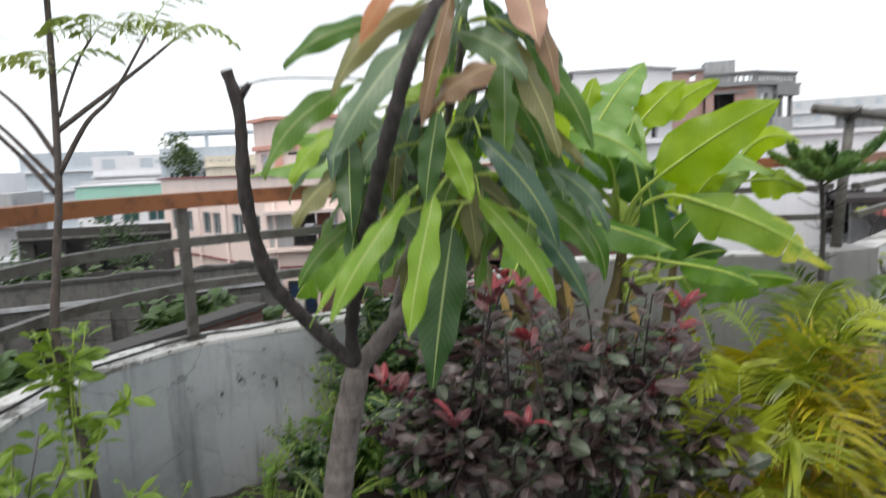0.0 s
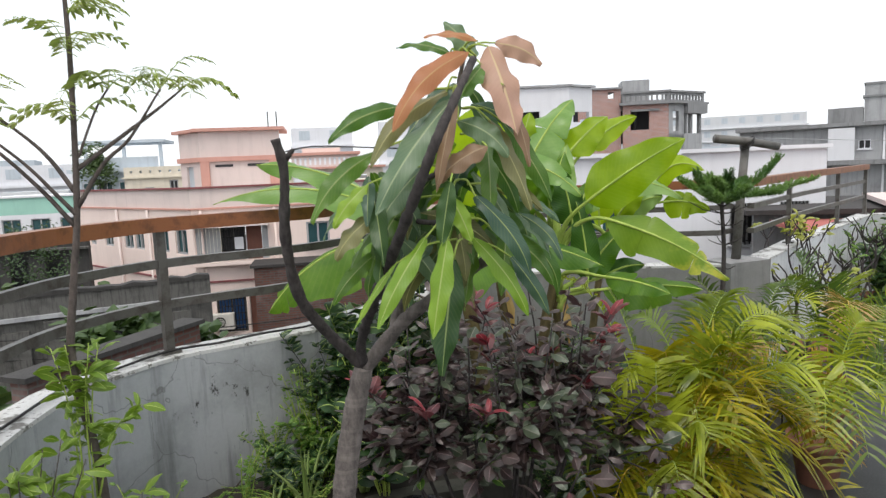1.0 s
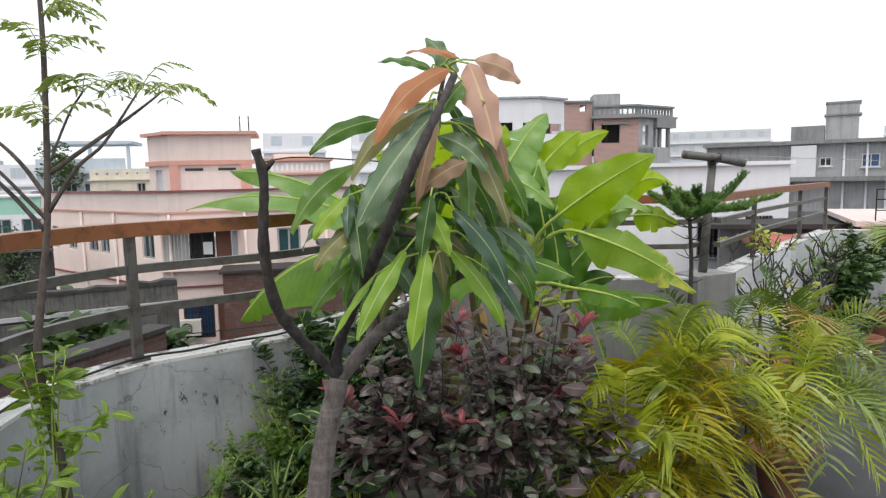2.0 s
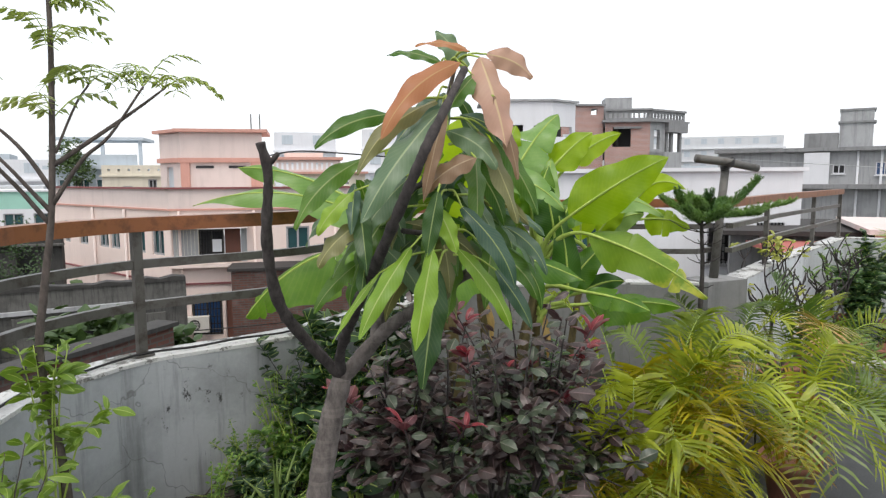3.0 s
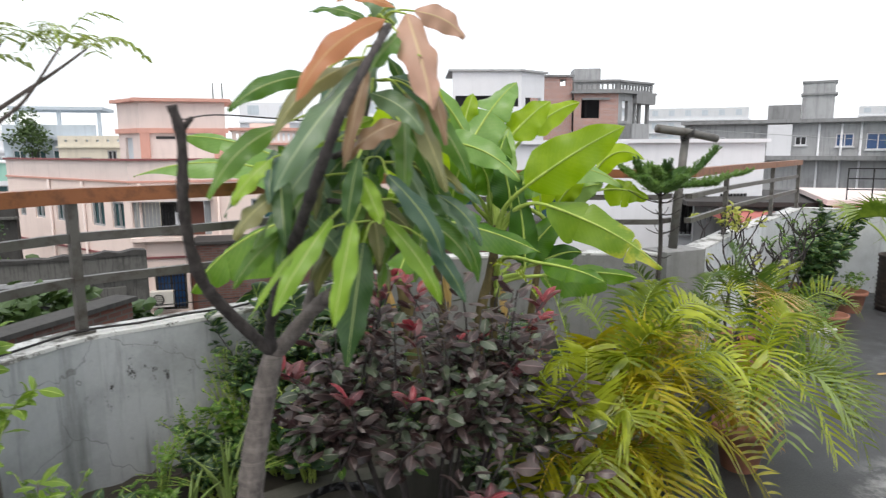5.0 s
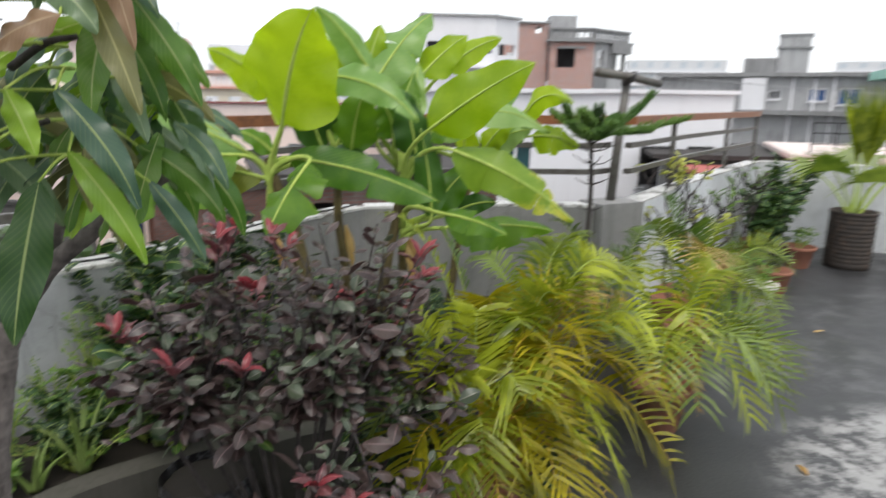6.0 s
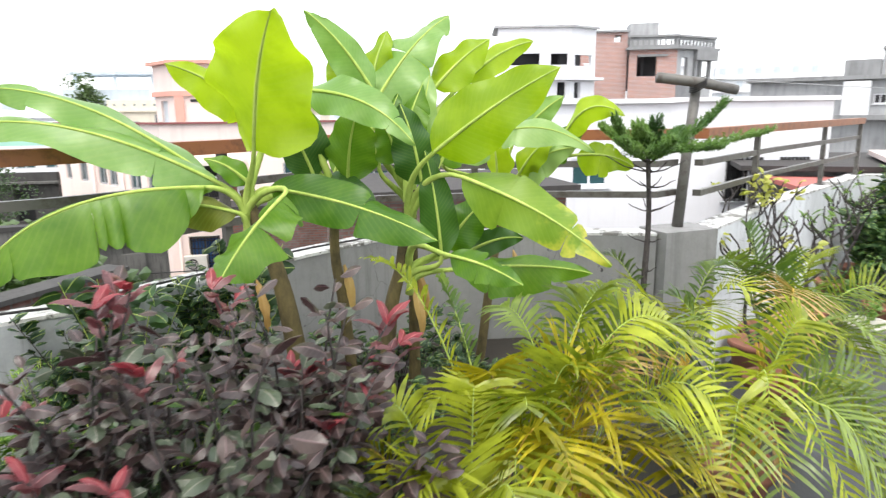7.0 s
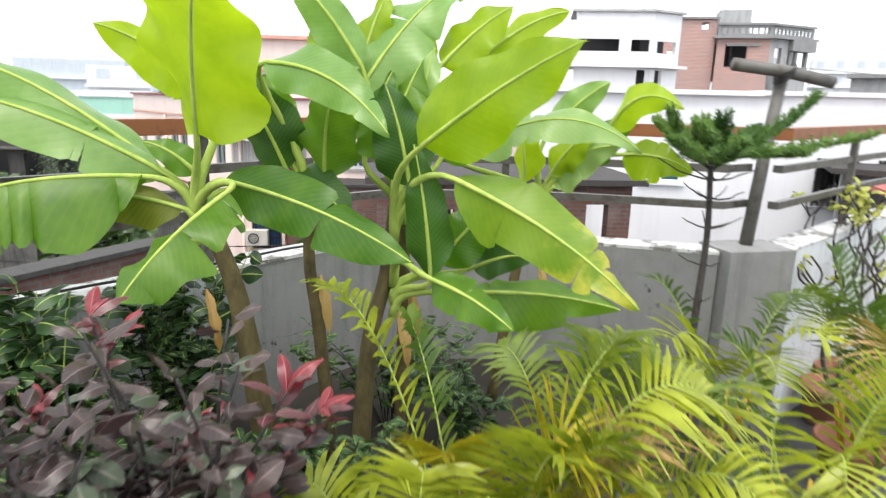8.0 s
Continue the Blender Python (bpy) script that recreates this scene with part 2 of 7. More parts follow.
M = {
    "floor": floor_concrete(),
    "wall": plaster("parapet_plaster", (0.40, 0.42, 0.43), (0.085, 0.09, 0.085), 0.8, 1.6, 1.3, True, (-0.33, 3.30, 0.80, 0.30)),
    "wall_pale": plaster("pale_whitewash", (0.62, 0.645, 0.66), (0.24, 0.25, 0.25), 0.6, 1.6, 1.2, True),
    "mould": plaster("mouldy_cement", (0.12, 0.118, 0.11), (0.012, 0.012, 0.011), 1.0, 2.4, 1.2),
    # grey cement, set darker for the shade behind the banana plants
    "wall_grey": plaster("grey_cement", (0.265, 0.265, 0.262), (0.08, 0.08, 0.075), 0.6, 1.8, 1.0, True),
    "coping": flaking("flaking_whitewash", (0.66, 0.665, 0.65), (0.13, 0.125, 0.11)),
    "kerb": plaster("mossy_kerb", (0.085, 0.082, 0.07), (0.028, 0.033, 0.022), 0.7, 4.0),
    "soil": plaster("soil", (0.036, 0.031, 0.025), (0.016, 0.016, 0.012), 0.8, 6.0, 0.2),
    "rail_brown": metal("brown_rail_paint", (0.27, 0.105, 0.045), (0.15, 0.062, 0.032), 0.42),
    "rail_grey": metal("weathered_steel", (0.115, 0.11, 0.10), (0.06, 0.05, 0.042), 0.42),
    "rail_black": metal("black_cable", (0.02, 0.02, 0.02), (0.035, 0.03, 0.03), 0.5),
    "pipe": metal("grey_pipe", (0.14, 0.135, 0.125), (0.085, 0.075, 0.065), 0.6),
    "terracotta": plaster("terracotta", (0.30, 0.13, 0.085), (0.10, 0.07, 0.05), 0.6, 8.0),
    "pot_black": plaster("black_plastic", (0.03, 0.03, 0.03), (0.07, 0.065, 0.06), 0.5, 8.0),
    "polythene": metal("black_polythene", (0.018, 0.018, 0.02), (0.26, 0.27, 0.29), 0.28),
    "drum": metal("rusty_drum", (0.05, 0.043, 0.038), (0.10, 0.072, 0.055), 0.7),
    "pink": plaster("pink_paint", (0.82, 0.68, 0.62), (0.62, 0.50, 0.46), 0.4, 0.5),
    "pink_grey": plaster("faded_pink_render", (0.70, 0.60, 0.565), (0.50, 0.43, 0.41), 0.6, 0.6),
    "pink_dark": plaster("salmon_trim", (0.60, 0.33, 0.27), (0.35, 0.17, 0.14), 0.4, 1.0),
    "maroon": plaster("maroon_band", (0.25, 0.09, 0.09), (0.14, 0.06, 0.06), 0.4, 1.0),
    "cream": plaster("cream_paint", (0.68, 0.63, 0.52), (0.40, 0.37, 0.30), 0.5, 0.5),
    "white": plaster("white_paint", (0.74, 0.75, 0.78), (0.50, 0.51, 0.53), 0.35, 0.4),
    "pale_blue": plaster("pale_blue_paint", (0.52, 0.58, 0.63), (0.33, 0.36, 0.38), 0.5, 0.4),
    "mint": plaster("mint_paint", (0.35, 0.62, 0.52), (0.25, 0.42, 0.36), 0.4, 0.6),
    # both cements keep their stains; bases are lifted to stand for haze
    "cement": plaster("stained_cement", (0.40, 0.41, 0.42), (0.12, 0.12, 0.12), 0.8, 0.5),
    "cement_dark": plaster("black_stained_cement", (0.27, 0.275, 0.28), (0.09, 0.09, 0.09), 0.8, 0.6),
    "soot": plaster("sooty_cement", (0.055, 0.053, 0.050), (0.02, 0.02, 0.02), 0.9, 1.2, 1.3),
    # pale blue-grey that carries the distance haze in its base colour
    "far_grey": plaster("haze_pale_concrete", (0.62, 0.64, 0.66), (0.48, 0.50, 0.52), 0.5, 0.1),
    "roof_dark": plaster("tin_and_tar_roof", (0.05, 0.046, 0.044), (0.02, 0.02, 0.02), 0.8, 0.8),
    "roof_red": plaster("red_oxide_roof", (0.42, 0.13, 0.11), (0.22, 0.09, 0.08), 0.6, 0.8),
    # raw brick, its reds paled for the haze in front of the house
    "brick": brickwork("raw_brick", (0.48, 0.24, 0.19), (0.36, 0.18, 0.15), (0.44, 0.41, 0.40)),
    "brick_old": brickwork("sooty_brick", (0.15, 0.065, 0.05), (0.10, 0.048, 0.04), (0.10, 0.09, 0.08)),
    "glass_teal": glassy("teal_glass", (0.02, 0.055, 0.06)),
    "glass_blue": glassy("blue_glass", (0.03, 0.07, 0.17)),
    # near-black that stands for the shade inside rooms, openings and vents
    "void": glassy("room_shade", (0.022, 0.022, 0.024), 0.8),
    "door_brown": plaster("brown_door", (0.16, 0.07, 0.05), (0.09, 0.04, 0.03), 0.4, 2.0),
    "curtain": plaster("grey_blind", (0.40, 0.42, 0.43), (0.26, 0.27, 0.28), 0.5, 3.0, 2.0),
    "paper": plaster("paper_notice", (0.75, 0.76, 0.78), (0.6, 0.6, 0.62), 0.3, 3.0),
    "ac_white": plaster("cream_metal", (0.62, 0.60, 0.55), (0.4, 0.38, 0.34), 0.4, 4.0),
    "street": plaster("street_ground", (0.10, 0.095, 0.085), (0.05, 0.05, 0.045), 0.6, 0.2),
    "bark_mango": bark("mango_bark", (0.055, 0.047, 0.043), (0.20, 0.175, 0.16), 55, 0.25),
    "bark_dark": bark("dark_twig_bark", (0.018, 0.015, 0.015), (0.085, 0.074, 0.070), 60),
    "bark_sapling": bark("sapling_bark", (0.05, 0.042, 0.038), (0.14, 0.115, 0.10), 45),
    "stem_pale": bark("grey_succulent_bark", (0.12, 0.115, 0.10), (0.27, 0.255, 0.225), 40),
    "pseudostem": bark("banana_sheath", (0.045, 0.036, 0.018), (0.16, 0.125, 0.05), 18),
    "rachis": bark("yellow_rachis", (0.42, 0.27, 0.03), (0.60, 0.42, 0.06), 20),
    "midrib": bark("pale_midrib", (0.26, 0.37, 0.06), (0.44, 0.54, 0.13), 20),
}
V = (0.42, 0.52, 0.14)
LEAF = {
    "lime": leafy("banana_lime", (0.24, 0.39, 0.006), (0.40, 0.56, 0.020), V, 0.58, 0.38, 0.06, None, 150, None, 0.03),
    # paler green that holds the sky's gloss on the blade tops
    "pale": leafy("banana_pale_gloss", (0.17, 0.33, 0.07), (0.31, 0.47, 0.16), V, 0.40, 0.30, 0.07, None, 150, None, 0.03),
    "green": leafy("banana_green", (0.06, 0.17, 0.009), (0.16, 0.31, 0.026), V, 0.48, 0.36, 0.06, None, 150, None, 0.03),
    # deep green, lowered further to stand for shade inside the clump
    "dark": leafy("banana_dark_shaded", (0.022, 0.080, 0.008), (0.055, 0.150, 0.020), V, 0.35, 0.40, 0.06, None, 150, None, 0.03),
    "old": leafy("banana_old", (0.09, 0.14, 0.010), (0.18, 0.20, 0.02), V, 0.4, 0.5, 0.08, None, 150, (0.34, 0.16, 0.02), 0.03),
    "tipped": leafy("banana_yellow_tipped", (0.11, 0.24, 0.014), (0.21, 0.34, 0.03), V, 0.48, 0.38, 0.06, None, 150, (0.52, 0.52, 0.07), 0.03),
}
MV = (0.32, 0.40, 0.16)
MANGO = {
    "lime": leafy("mango_lime", (0.17, 0.32, 0.02), (0.29, 0.46, 0.04), (0.40, 0.5, 0.15), 0.4, 0.4, 0.10, None, 110, None, 0.045),
    "green": leafy("mango_green", (0.055, 0.15, 0.02), (0.14, 0.27, 0.04), MV, 0.45, 0.36, 0.10, None, 110, None, 0.045),
    "dark": leafy("mango_dark", (0.03, 0.08, 0.025), (0.075, 0.155, 0.045), MV, 0.42, 0.35, 0.08, None, 110, None, 0.04),
    "grey": leafy("mango_grey_green", (0.09, 0.165, 0.09), (0.18, 0.27, 0.15), (0.36, 0.44, 0.26), 0.38, 0.34, 0.10, None, 110, None, 0.045),
    "blue": leafy("mango_blue_green", (0.05, 0.11, 0.075), (0.11, 0.19, 0.12), MV, 0.42, 0.32, 0.08, None, 110, None, 0.04),
    "olive": leafy("mango_olive", (0.14, 0.15, 0.05), (0.24, 0.235, 0.10), (0.42, 0.40, 0.18), 0.35, 0.42, 0.10, None, 110, None, 0.045),
    "brown": leafy("mango_brown", (0.20, 0.12, 0.07), (0.30, 0.19, 0.11), (0.45, 0.33, 0.2), 0.35, 0.42, 0.08, (0.5, 0.3, 0.15), 110, None, 0.045),
    "pink": leafy("mango_pink_flush", (0.42, 0.23, 0.17), (0.55, 0.33, 0.24), (0.65, 0.5, 0.28), 0.35, 0.42, 0.08, (0.6, 0.4, 0.25), 110, None, 0.05),
    "orange": leafy("mango_copper_flush", (0.42, 0.15, 0.065), (0.52, 0.22, 0.10), (0.55, 0.35, 0.15), 0.4, 0.42, 0.08, (0.6, 0.3, 0.1), 110, None, 0.04),
}
PLANT = {
    "purple": leafy("purple_leaf", (0.024, 0.016, 0.015), (0.074, 0.052, 0.044), (0.15, 0.10, 0.10), 0.12, 0.36, 0.12, (0.2, 0.05, 0.08), 40, None, 0.06),
    "purple_green": leafy("grey_green_leaf", (0.028, 0.044, 0.024), (0.096, 0.122, 0.074), (0.17, 0.17, 0.13), 0.12, 0.35, 0.12, (0.15, 0.15, 0.08), 40, None, 0.06),
    "plum": leafy("wine_red_leaf", (0.065, 0.020, 0.024), (0.15, 0.055, 0.055), (0.3, 0.12, 0.13), 0.25, 0.32, 0.1, (0.3, 0.06, 0.08), 40, None, 0.06),
    "red": leafy("young_red_leaf", (0.16, 0.016, 0.026), (0.30, 0.05, 0.06), (0.5, 0.15, 0.15), 0.35, 0.32, 0.1, (0.5, 0.08, 0.1), 40, None, 0.06),
    # gold and lime ranges stretched: lows for shaded gaps, highs for sky glints
    "palm_gold": leafy("golden_palm_leaf", (0.15, 0.155, 0.007), (0.58, 0.50, 0.03), V, 0.45, 0.26, 0, None, 10, None, 0.0),
    "palm_lime": leafy("yellow_green_palm_leaf", (0.12, 0.17, 0.010), (0.48, 0.54, 0.05), V, 0.45, 0.26, 0, None, 10, None, 0.0),
    "palm_green": leafy("green_palm_leaf", (0.06, 0.12, 0.014), (0.25, 0.34, 0.06), V, 0.38, 0.28, 0, None, 10, None, 0.0),
    "palm_dry": leafy("dry_palm_leaf", (0.40, 0.24, 0.08), (0.58, 0.40, 0.17), V, 0.3, 0.5, 0, None, 10, None, 0.0),
    "weed": leafy("weed_leaf", (0.07, 0.16, 0.02), (0.16, 0.30, 0.05), V, 0.35, 0.42, 0, None, 10, None, 0.05),
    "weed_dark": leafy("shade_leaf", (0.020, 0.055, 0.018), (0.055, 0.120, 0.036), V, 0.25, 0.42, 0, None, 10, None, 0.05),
    "citrus": leafy("citrus_leaf", (0.10, 0.20, 0.016), (0.23, 0.35, 0.05), V, 0.4, 0.4, 0, None, 10, None, 0.05),
    "neem": leafy("pinnate_leaf", (0.20, 0.28, 0.07), (0.34, 0.40, 0.14), V, 0.35, 0.45, 0, None, 10, None, 0.05),
    "aloe": leafy("aloe_leaf", (0.14, 0.22, 0.05), (0.24, 0.32, 0.10), V, 0.1, 0.4, 0, None, 10, None, 0.0),
    "pine": leafy("pine_needle", (0.055, 0.14, 0.03), (0.17, 0.29, 0.065), V, 0.25, 0.45, 0, None, 10, None, 0.0),
    "croton": leafy("yellow_shrub_leaf", (0.22, 0.28, 0.03), (0.45, 0.46, 0.10), V, 0.35, 0.42, 0, None, 10, None, 0.05),
    "tree": leafy("far_tree_leaf", (0.035, 0.075, 0.02), (0.08, 0.13, 0.04), V, 0.2, 0.5, 0, None, 10, None, 0.0),
}


# ---- geometry helpers ----
UP = Vector((0, 0, 1))
DEEP = Vector((0.25, 1, 0)).normalized()


def mesh_of(name, verts, faces, material, uvs=None, smooth=True):
    me = bpy.data.meshes.new(name)
    me.from_pydata([tuple(v) for v in verts], [], faces)
    if uvs:
        layer = me.uv_layers.new(name="UVMap")
        idx = np.zeros(len(me.loops), dtype=np.int32)
        me.loops.foreach_get("vertex_index", idx)
        layer.data.foreach_set("uv", np.array(uvs, dtype=np.float32)[idx].ravel())
    if smooth:
        me.polygons.foreach_set("use_smooth", [True] * len(me.polygons))
    for m in material if isinstance(material, (list, tuple)) else [material]:
        me.materials.append(m)
    return me


def place(name, me, parent=None, label="", m=None):
    ob = new(name, me)
    ob.parent = parent
    if m is not None:
        ob.matrix_basis = m
    return tagged(ob, label)


def thing(name, at, label, category, group="", kind=""):
    ob = new(name)
    ob.empty_display_size = 0.1
    ob.location = at
    return tagged(ob, label, category, group, kind)


class Soup:
    """Vertices, faces and uv of one mesh."""

    def __init__(self):
        self.v, self.f, self.uv = [], [], []

    def add(self, verts, faces, uvs=None):
        k = len(self.v)
        self.v += [Vector(p) for p in verts]
        self.f += [tuple(i + k for i in f) for f in faces]
        self.uv += uvs or [(0.5, 0.5)] * len(verts)
        return self

    def box(self, x0, x1, y0, y1, z0, z1):
        p = [(x, y, z) for x in (x0, x1) for y in (y0, y1) for z in (z0, z1)]
        quads = [(0, 1, 3, 2), (4, 6, 7, 5), (0, 4, 5, 1), (2, 3, 7, 6), (0, 2, 6, 4), (1, 5, 7, 3)]
        for q in quads:
            c = [p[i] for i in q]
            flat = (c[0][2] == c[1][2] == c[2][2])
            wide = c[0][0] != c[2][0]
            self.add(c, [(0, 1, 2, 3)], [((a[0] if wide else a[1]), (a[1] if flat else a[2])) for a in c])
        return self

    def tube(self, pts, radii, n=7, cap=True):
        pts = [Vector(p) for p in pts]
        rings, uv = [], []
        side = None
        for i, p in enumerate(pts):
            d = (pts[min(i + 1, len(pts) - 1)] - pts[max(i - 1, 0)]).normalized()
            ref = side if side is not None else (Vector((1, 0, 0)) if abs(d.x) < 0.8 else Vector((0, 1, 0)))
            a = (ref - d * ref.dot(d)).normalized()
            side = a
            b = d.cross(a)
            r = radii[i] if isinstance(radii, (list, tuple)) else radii
            rings += [p + (a * math.cos(k * math.tau / n) + b * math.sin(k * math.tau / n)) * r for k in range(n)]
            uv += [(i / max(1, len(pts) - 1), k / n) for k in range(n)]
        faces = [(i * n + k, i * n + (k + 1) % n, (i + 1) * n + (k + 1) % n, (i + 1) * n + k) for i in range(len(pts) - 1) for k in range(n)]
        if cap:
            faces += [tuple(range(n))[::-1], tuple((len(pts) - 1) * n + k for k in range(n))]
        return self.add(rings, faces, uv)

    def lathe(self, profile, n=24):
        """A turned form from (radius, height) pairs."""
        v = [(r * math.cos(k * math.tau / n), r * math.sin(k * math.tau / n), z) for r, z in profile for k in range(n)]
        f = [(i * n + k, i * n + (k + 1) % n, (i + 1) * n + (k + 1) % n, (i + 1) * n + k) for i in range(len(profile) - 1) for k in range(n)]
        return self.add(v, f)

    def mesh(self, name, material, smooth=True):
        return mesh_of(name, self.v, self.f, material, self.uv, smooth)


def smooth_path(pts, k=5):
    """Catmull-Rom through the points."""
    p = [Vector(q) for q in pts]
    p = [p[0] * 2 - p[1]] + p + [p[-1] * 2 - p[-2]]
    out = []
    for i in range(1, len(p) - 2):
        for j in range(k):
            t = j / k
            a, b, c, d = p[i - 1:i + 3]
            out.append(0.5 * ((2 * b) + (c - a) * t + (2 * a - 5 * b + 4 * c - d) * t * t + (3 * b - a - 3 * c + d) * t ** 3))
    return out + [p[-2]]


def taper(pts, r0, r1):
    return [r0 + (r1 - r0) * i / (len(pts) - 1) for i in range(len(pts))]


def mango_profile(s):
    return math.sin(math.pi * min(1, s * 0.97 + 0.015) ** 0.85) ** 0.75


def banana_profile(s):
    return min(1.0, (s * 4.2) ** 0.6 + 0.04) * (1 - s ** 2.7) ** 0.8


def round_profile(s):
    return math.sin(math.pi * min(1, s * 0.96 + 0.02)) ** 0.7


def blade(base, tip, width, arch=0.1, roll=60, n=12, profile=mango_profile, fold=0.25, wave=0.06, tears=0, seed=0, half=2, droop=0.0):
    """One leaf blade: a curved midrib with two halves, wavy and folded, torn between side veins if asked. Returns verts, faces, uv, rib."""
    rnd = random.Random(seed)
    base, tip = Vector(base), Vector(tip)
    d = tip - base
    length = d.length
    d.normalize()
    lift = Vector((0, -0.35, 1))
    lift = (lift - d * lift.dot(d)).normalized()
    side90 = d.cross(DEEP).normalized()
    norm90 = side90.cross(d)
    a = radians(90 - roll) * (-1 if side90.z < -0.15 else 1)
    rib, sides, norms = [], [], []
    for i in range(n + 1):
        s = i / n
        rib.append(base + d * length * s + lift * (4 * s * (1 - s) * arch * length * (0.8 + 0.4 * s)))
        tw = a + 0.25 * math.sin(s * 3 + seed)
        sides.append(side90 * math.cos(tw) + norm90 * math.sin(tw))
        norms.append(norm90 * math.cos(tw) - side90 * math.sin(tw))
    cuts = sorted(rnd.sample(range(3, n - 1), tears)) if tears else []
    v, f, uv = [], [], []
    ph = rnd.uniform(0, 6)
    for sign in (-1, 1):
        groups, start = [], 0
        for c in cuts + [n]:
            groups.append((start, c))
            start = c
        for g0, g1 in groups:
            sag = rnd.uniform(-0.05, 0.42) if tears else 0.0
            k0 = len(v)
            for i in range(g0, g1 + 1):
                s = i / n
                w = width * 0.5 * profile(s)
                shrink = (0.86 if tears < 5 else 0.7) if tears and (i == g0 or i == g1) and 0 < i < n else 1.0
                for j in range(half + 1):
                    q = j / half
                    ripple = wave * width * math.sin(ph + s * 17 + sign * 1.3) * q * q
                    p = rib[i] + sides[i] * (sign * w * q * (shrink if j else 1)) + norms[i] * (fold * w * q - ripple) - UP * ((sag + droop) * w * q * q)
                    v.append(p)
                    uv.append((s, 0.5 + sign * q * 0.5))
            for i in range(g1 - g0):
                for j in range(half):
                    q = k0 + i * (half + 1) + j
                    quad = (q, q + 1, q + half + 2, q + half + 1)
                    f.append(quad if sign > 0 else quad[::-1])
    return v, f, uv, rib


# ---- terrace: floor, parapets, rails ----
def strip_wall(name, line, thick, z0, z1, material, cap, label, close=False):
    """A parapet along a line in plan, its thickness to the line's left, with a flaking whitewashed top."""
    pts = [Vector((x, y, 0)) for x, y in line]
    offs = []
    for i, p in enumerate(pts):
        d = (pts[min(i + 1, len(pts) - 1)] - pts[max(i - 1, 0)]).normalized()
        offs.append(p + Vector((-d.y, d.x, 0)) * thick)
    s, n = Soup(), len(pts)
    run = 0.0
    for i in range(n - 1):
        step = (pts[i + 1] - pts[i]).length
        for a, b in ((pts[i], pts[i + 1]), (offs[i + 1], offs[i])):
            s.add([a + UP * z0, b + UP * z0, b + UP * z1, a + UP * z1], [(0, 1, 2, 3)], [(run, z0), (run + step, z0), (run + step, z1), (run, z1)])
        run += step
    for i in (0, n - 1):
        a, b = (offs[i], pts[i]) if i == 0 else (pts[i], offs[i])
        s.add([a + UP * z0, b + UP * z0, b + UP * z1, a + UP * z1], [(0, 1, 2, 3)])
    wall = place(name, s.mesh(name, material, False))
    tagged(wall, label, "parapet wall", "", "structure")
    c = Soup()
    rnd = random.Random(len(name))
    for i in range(n - 1):
        m = max(1, int((pts[i + 1] - pts[i]).length / 0.05))
        for k in range(m):
            quad = []
            for t in (k / m, (k + 1) / m):
                a, b = pts[i].lerp(pts[i + 1], t), offs[i].lerp(offs[i + 1], t)
                o = (a - b).normalized() * (0.003 + 0.006 * noise.noise(a * 9))
                quad.append((a + o, b - o))
            top, low = UP * (z1 + 0.012), UP * (z1 - 0.004)
            (a, b), (a2, b2) = quad
            c.add([a + low, a2 + low, a2 + top, a + top, b + top, b2 + top, b2 + low, b + low],
                  [(0, 1, 2, 3), (3, 2, 5, 4), (4, 5, 6, 7)])
    place("coping", c.mesh("coping", cap, False), wall, "chipped white-washed wall top")
    return wall


LEFT = smooth_path([(-0.86, -3.2, 0), (-0.86, 1.2, 0), (-0.85, 2.2, 0), (-0.82, 2.65, 0), (-0.74, 2.93, 0), (-0.54, 3.2, 0), (-0.30, 3.33, 0), (-0.05, 3.44, 0), (0.2, 3.6, 0), (0.63, 4.03, 0), (1.0, 4.38, 0), (1.42, 4.72, 0)], 4)
LEFT = [(p.x, p.y) for p in LEFT]
BACK = [(1.42, 4.72), (2.3, 4.66), (3.0, 4.44)]
RIGHT = [(3.36, 4.46), (4.59, 5.45), (6.9, 7.1)]
FAR = [(6.9, 7.1), (7.88, 6.27), (8.75, 5.6), (12.5, 2.6), (12.5, -3.2), (-0.86, -3.2)]
WALL_TOP, SOIL = 1.035, 0.40

CUT = next(i for i, q in enumerate(LEFT) if q[1] > 3.95)
strip_wall("wall_left", LEFT[:CUT + 1], 0.17, -0.3, WALL_TOP, M["wall"], M["coping"], "curved grey-white plastered parapet with rain stains and cracks")
# cement stretch whose darker grey includes the bananas' shade on it
strip_wall("wall_corner", LEFT[CUT:], 0.17, -0.3, WALL_TOP, M["wall_grey"], M["coping"], "bare grey cement parapet darkened for the shade of the banana plants")
strip_wall("wall_back", BACK, 0.16, -0.3, WALL_TOP, M["wall_grey"], M["coping"], "grey cement parapet behind the banana plants")
strip_wall("wall_right", RIGHT, 0.16, -0.3, WALL_TOP, M["wall_pale"], M["coping"], "pale painted parapet with peeling top")
strip_wall("wall_far", FAR, 0.16, -0.3, WALL_TOP, M["wall_pale"], M["coping"], "pale blue-grey parapet closing the terrace")

s = Soup()
s.box(-0.19, 0.19, -0.13, 0.13, 0, 1.06)
pillar = place("pillar", s.mesh("pillar", M["wall_grey"], False), None, "", pose(3.19, 4.53, 0, 0, 0, 10))
bev = pillar.modifiers.new("edge", "BEVEL")
bev.width, bev.segments = 0.012, 2
tagged(pillar, "short square cement pillar where the parapets meet", "pillar", "", "structure")

outline = LEFT + BACK[1:] + RIGHT + FAR[1:]
s = Soup().add([(x, y, 0) for x, y in outline], [tuple(range(len(outline)))])
terrace = place("floor", s.mesh("floor", M["floor"], False))
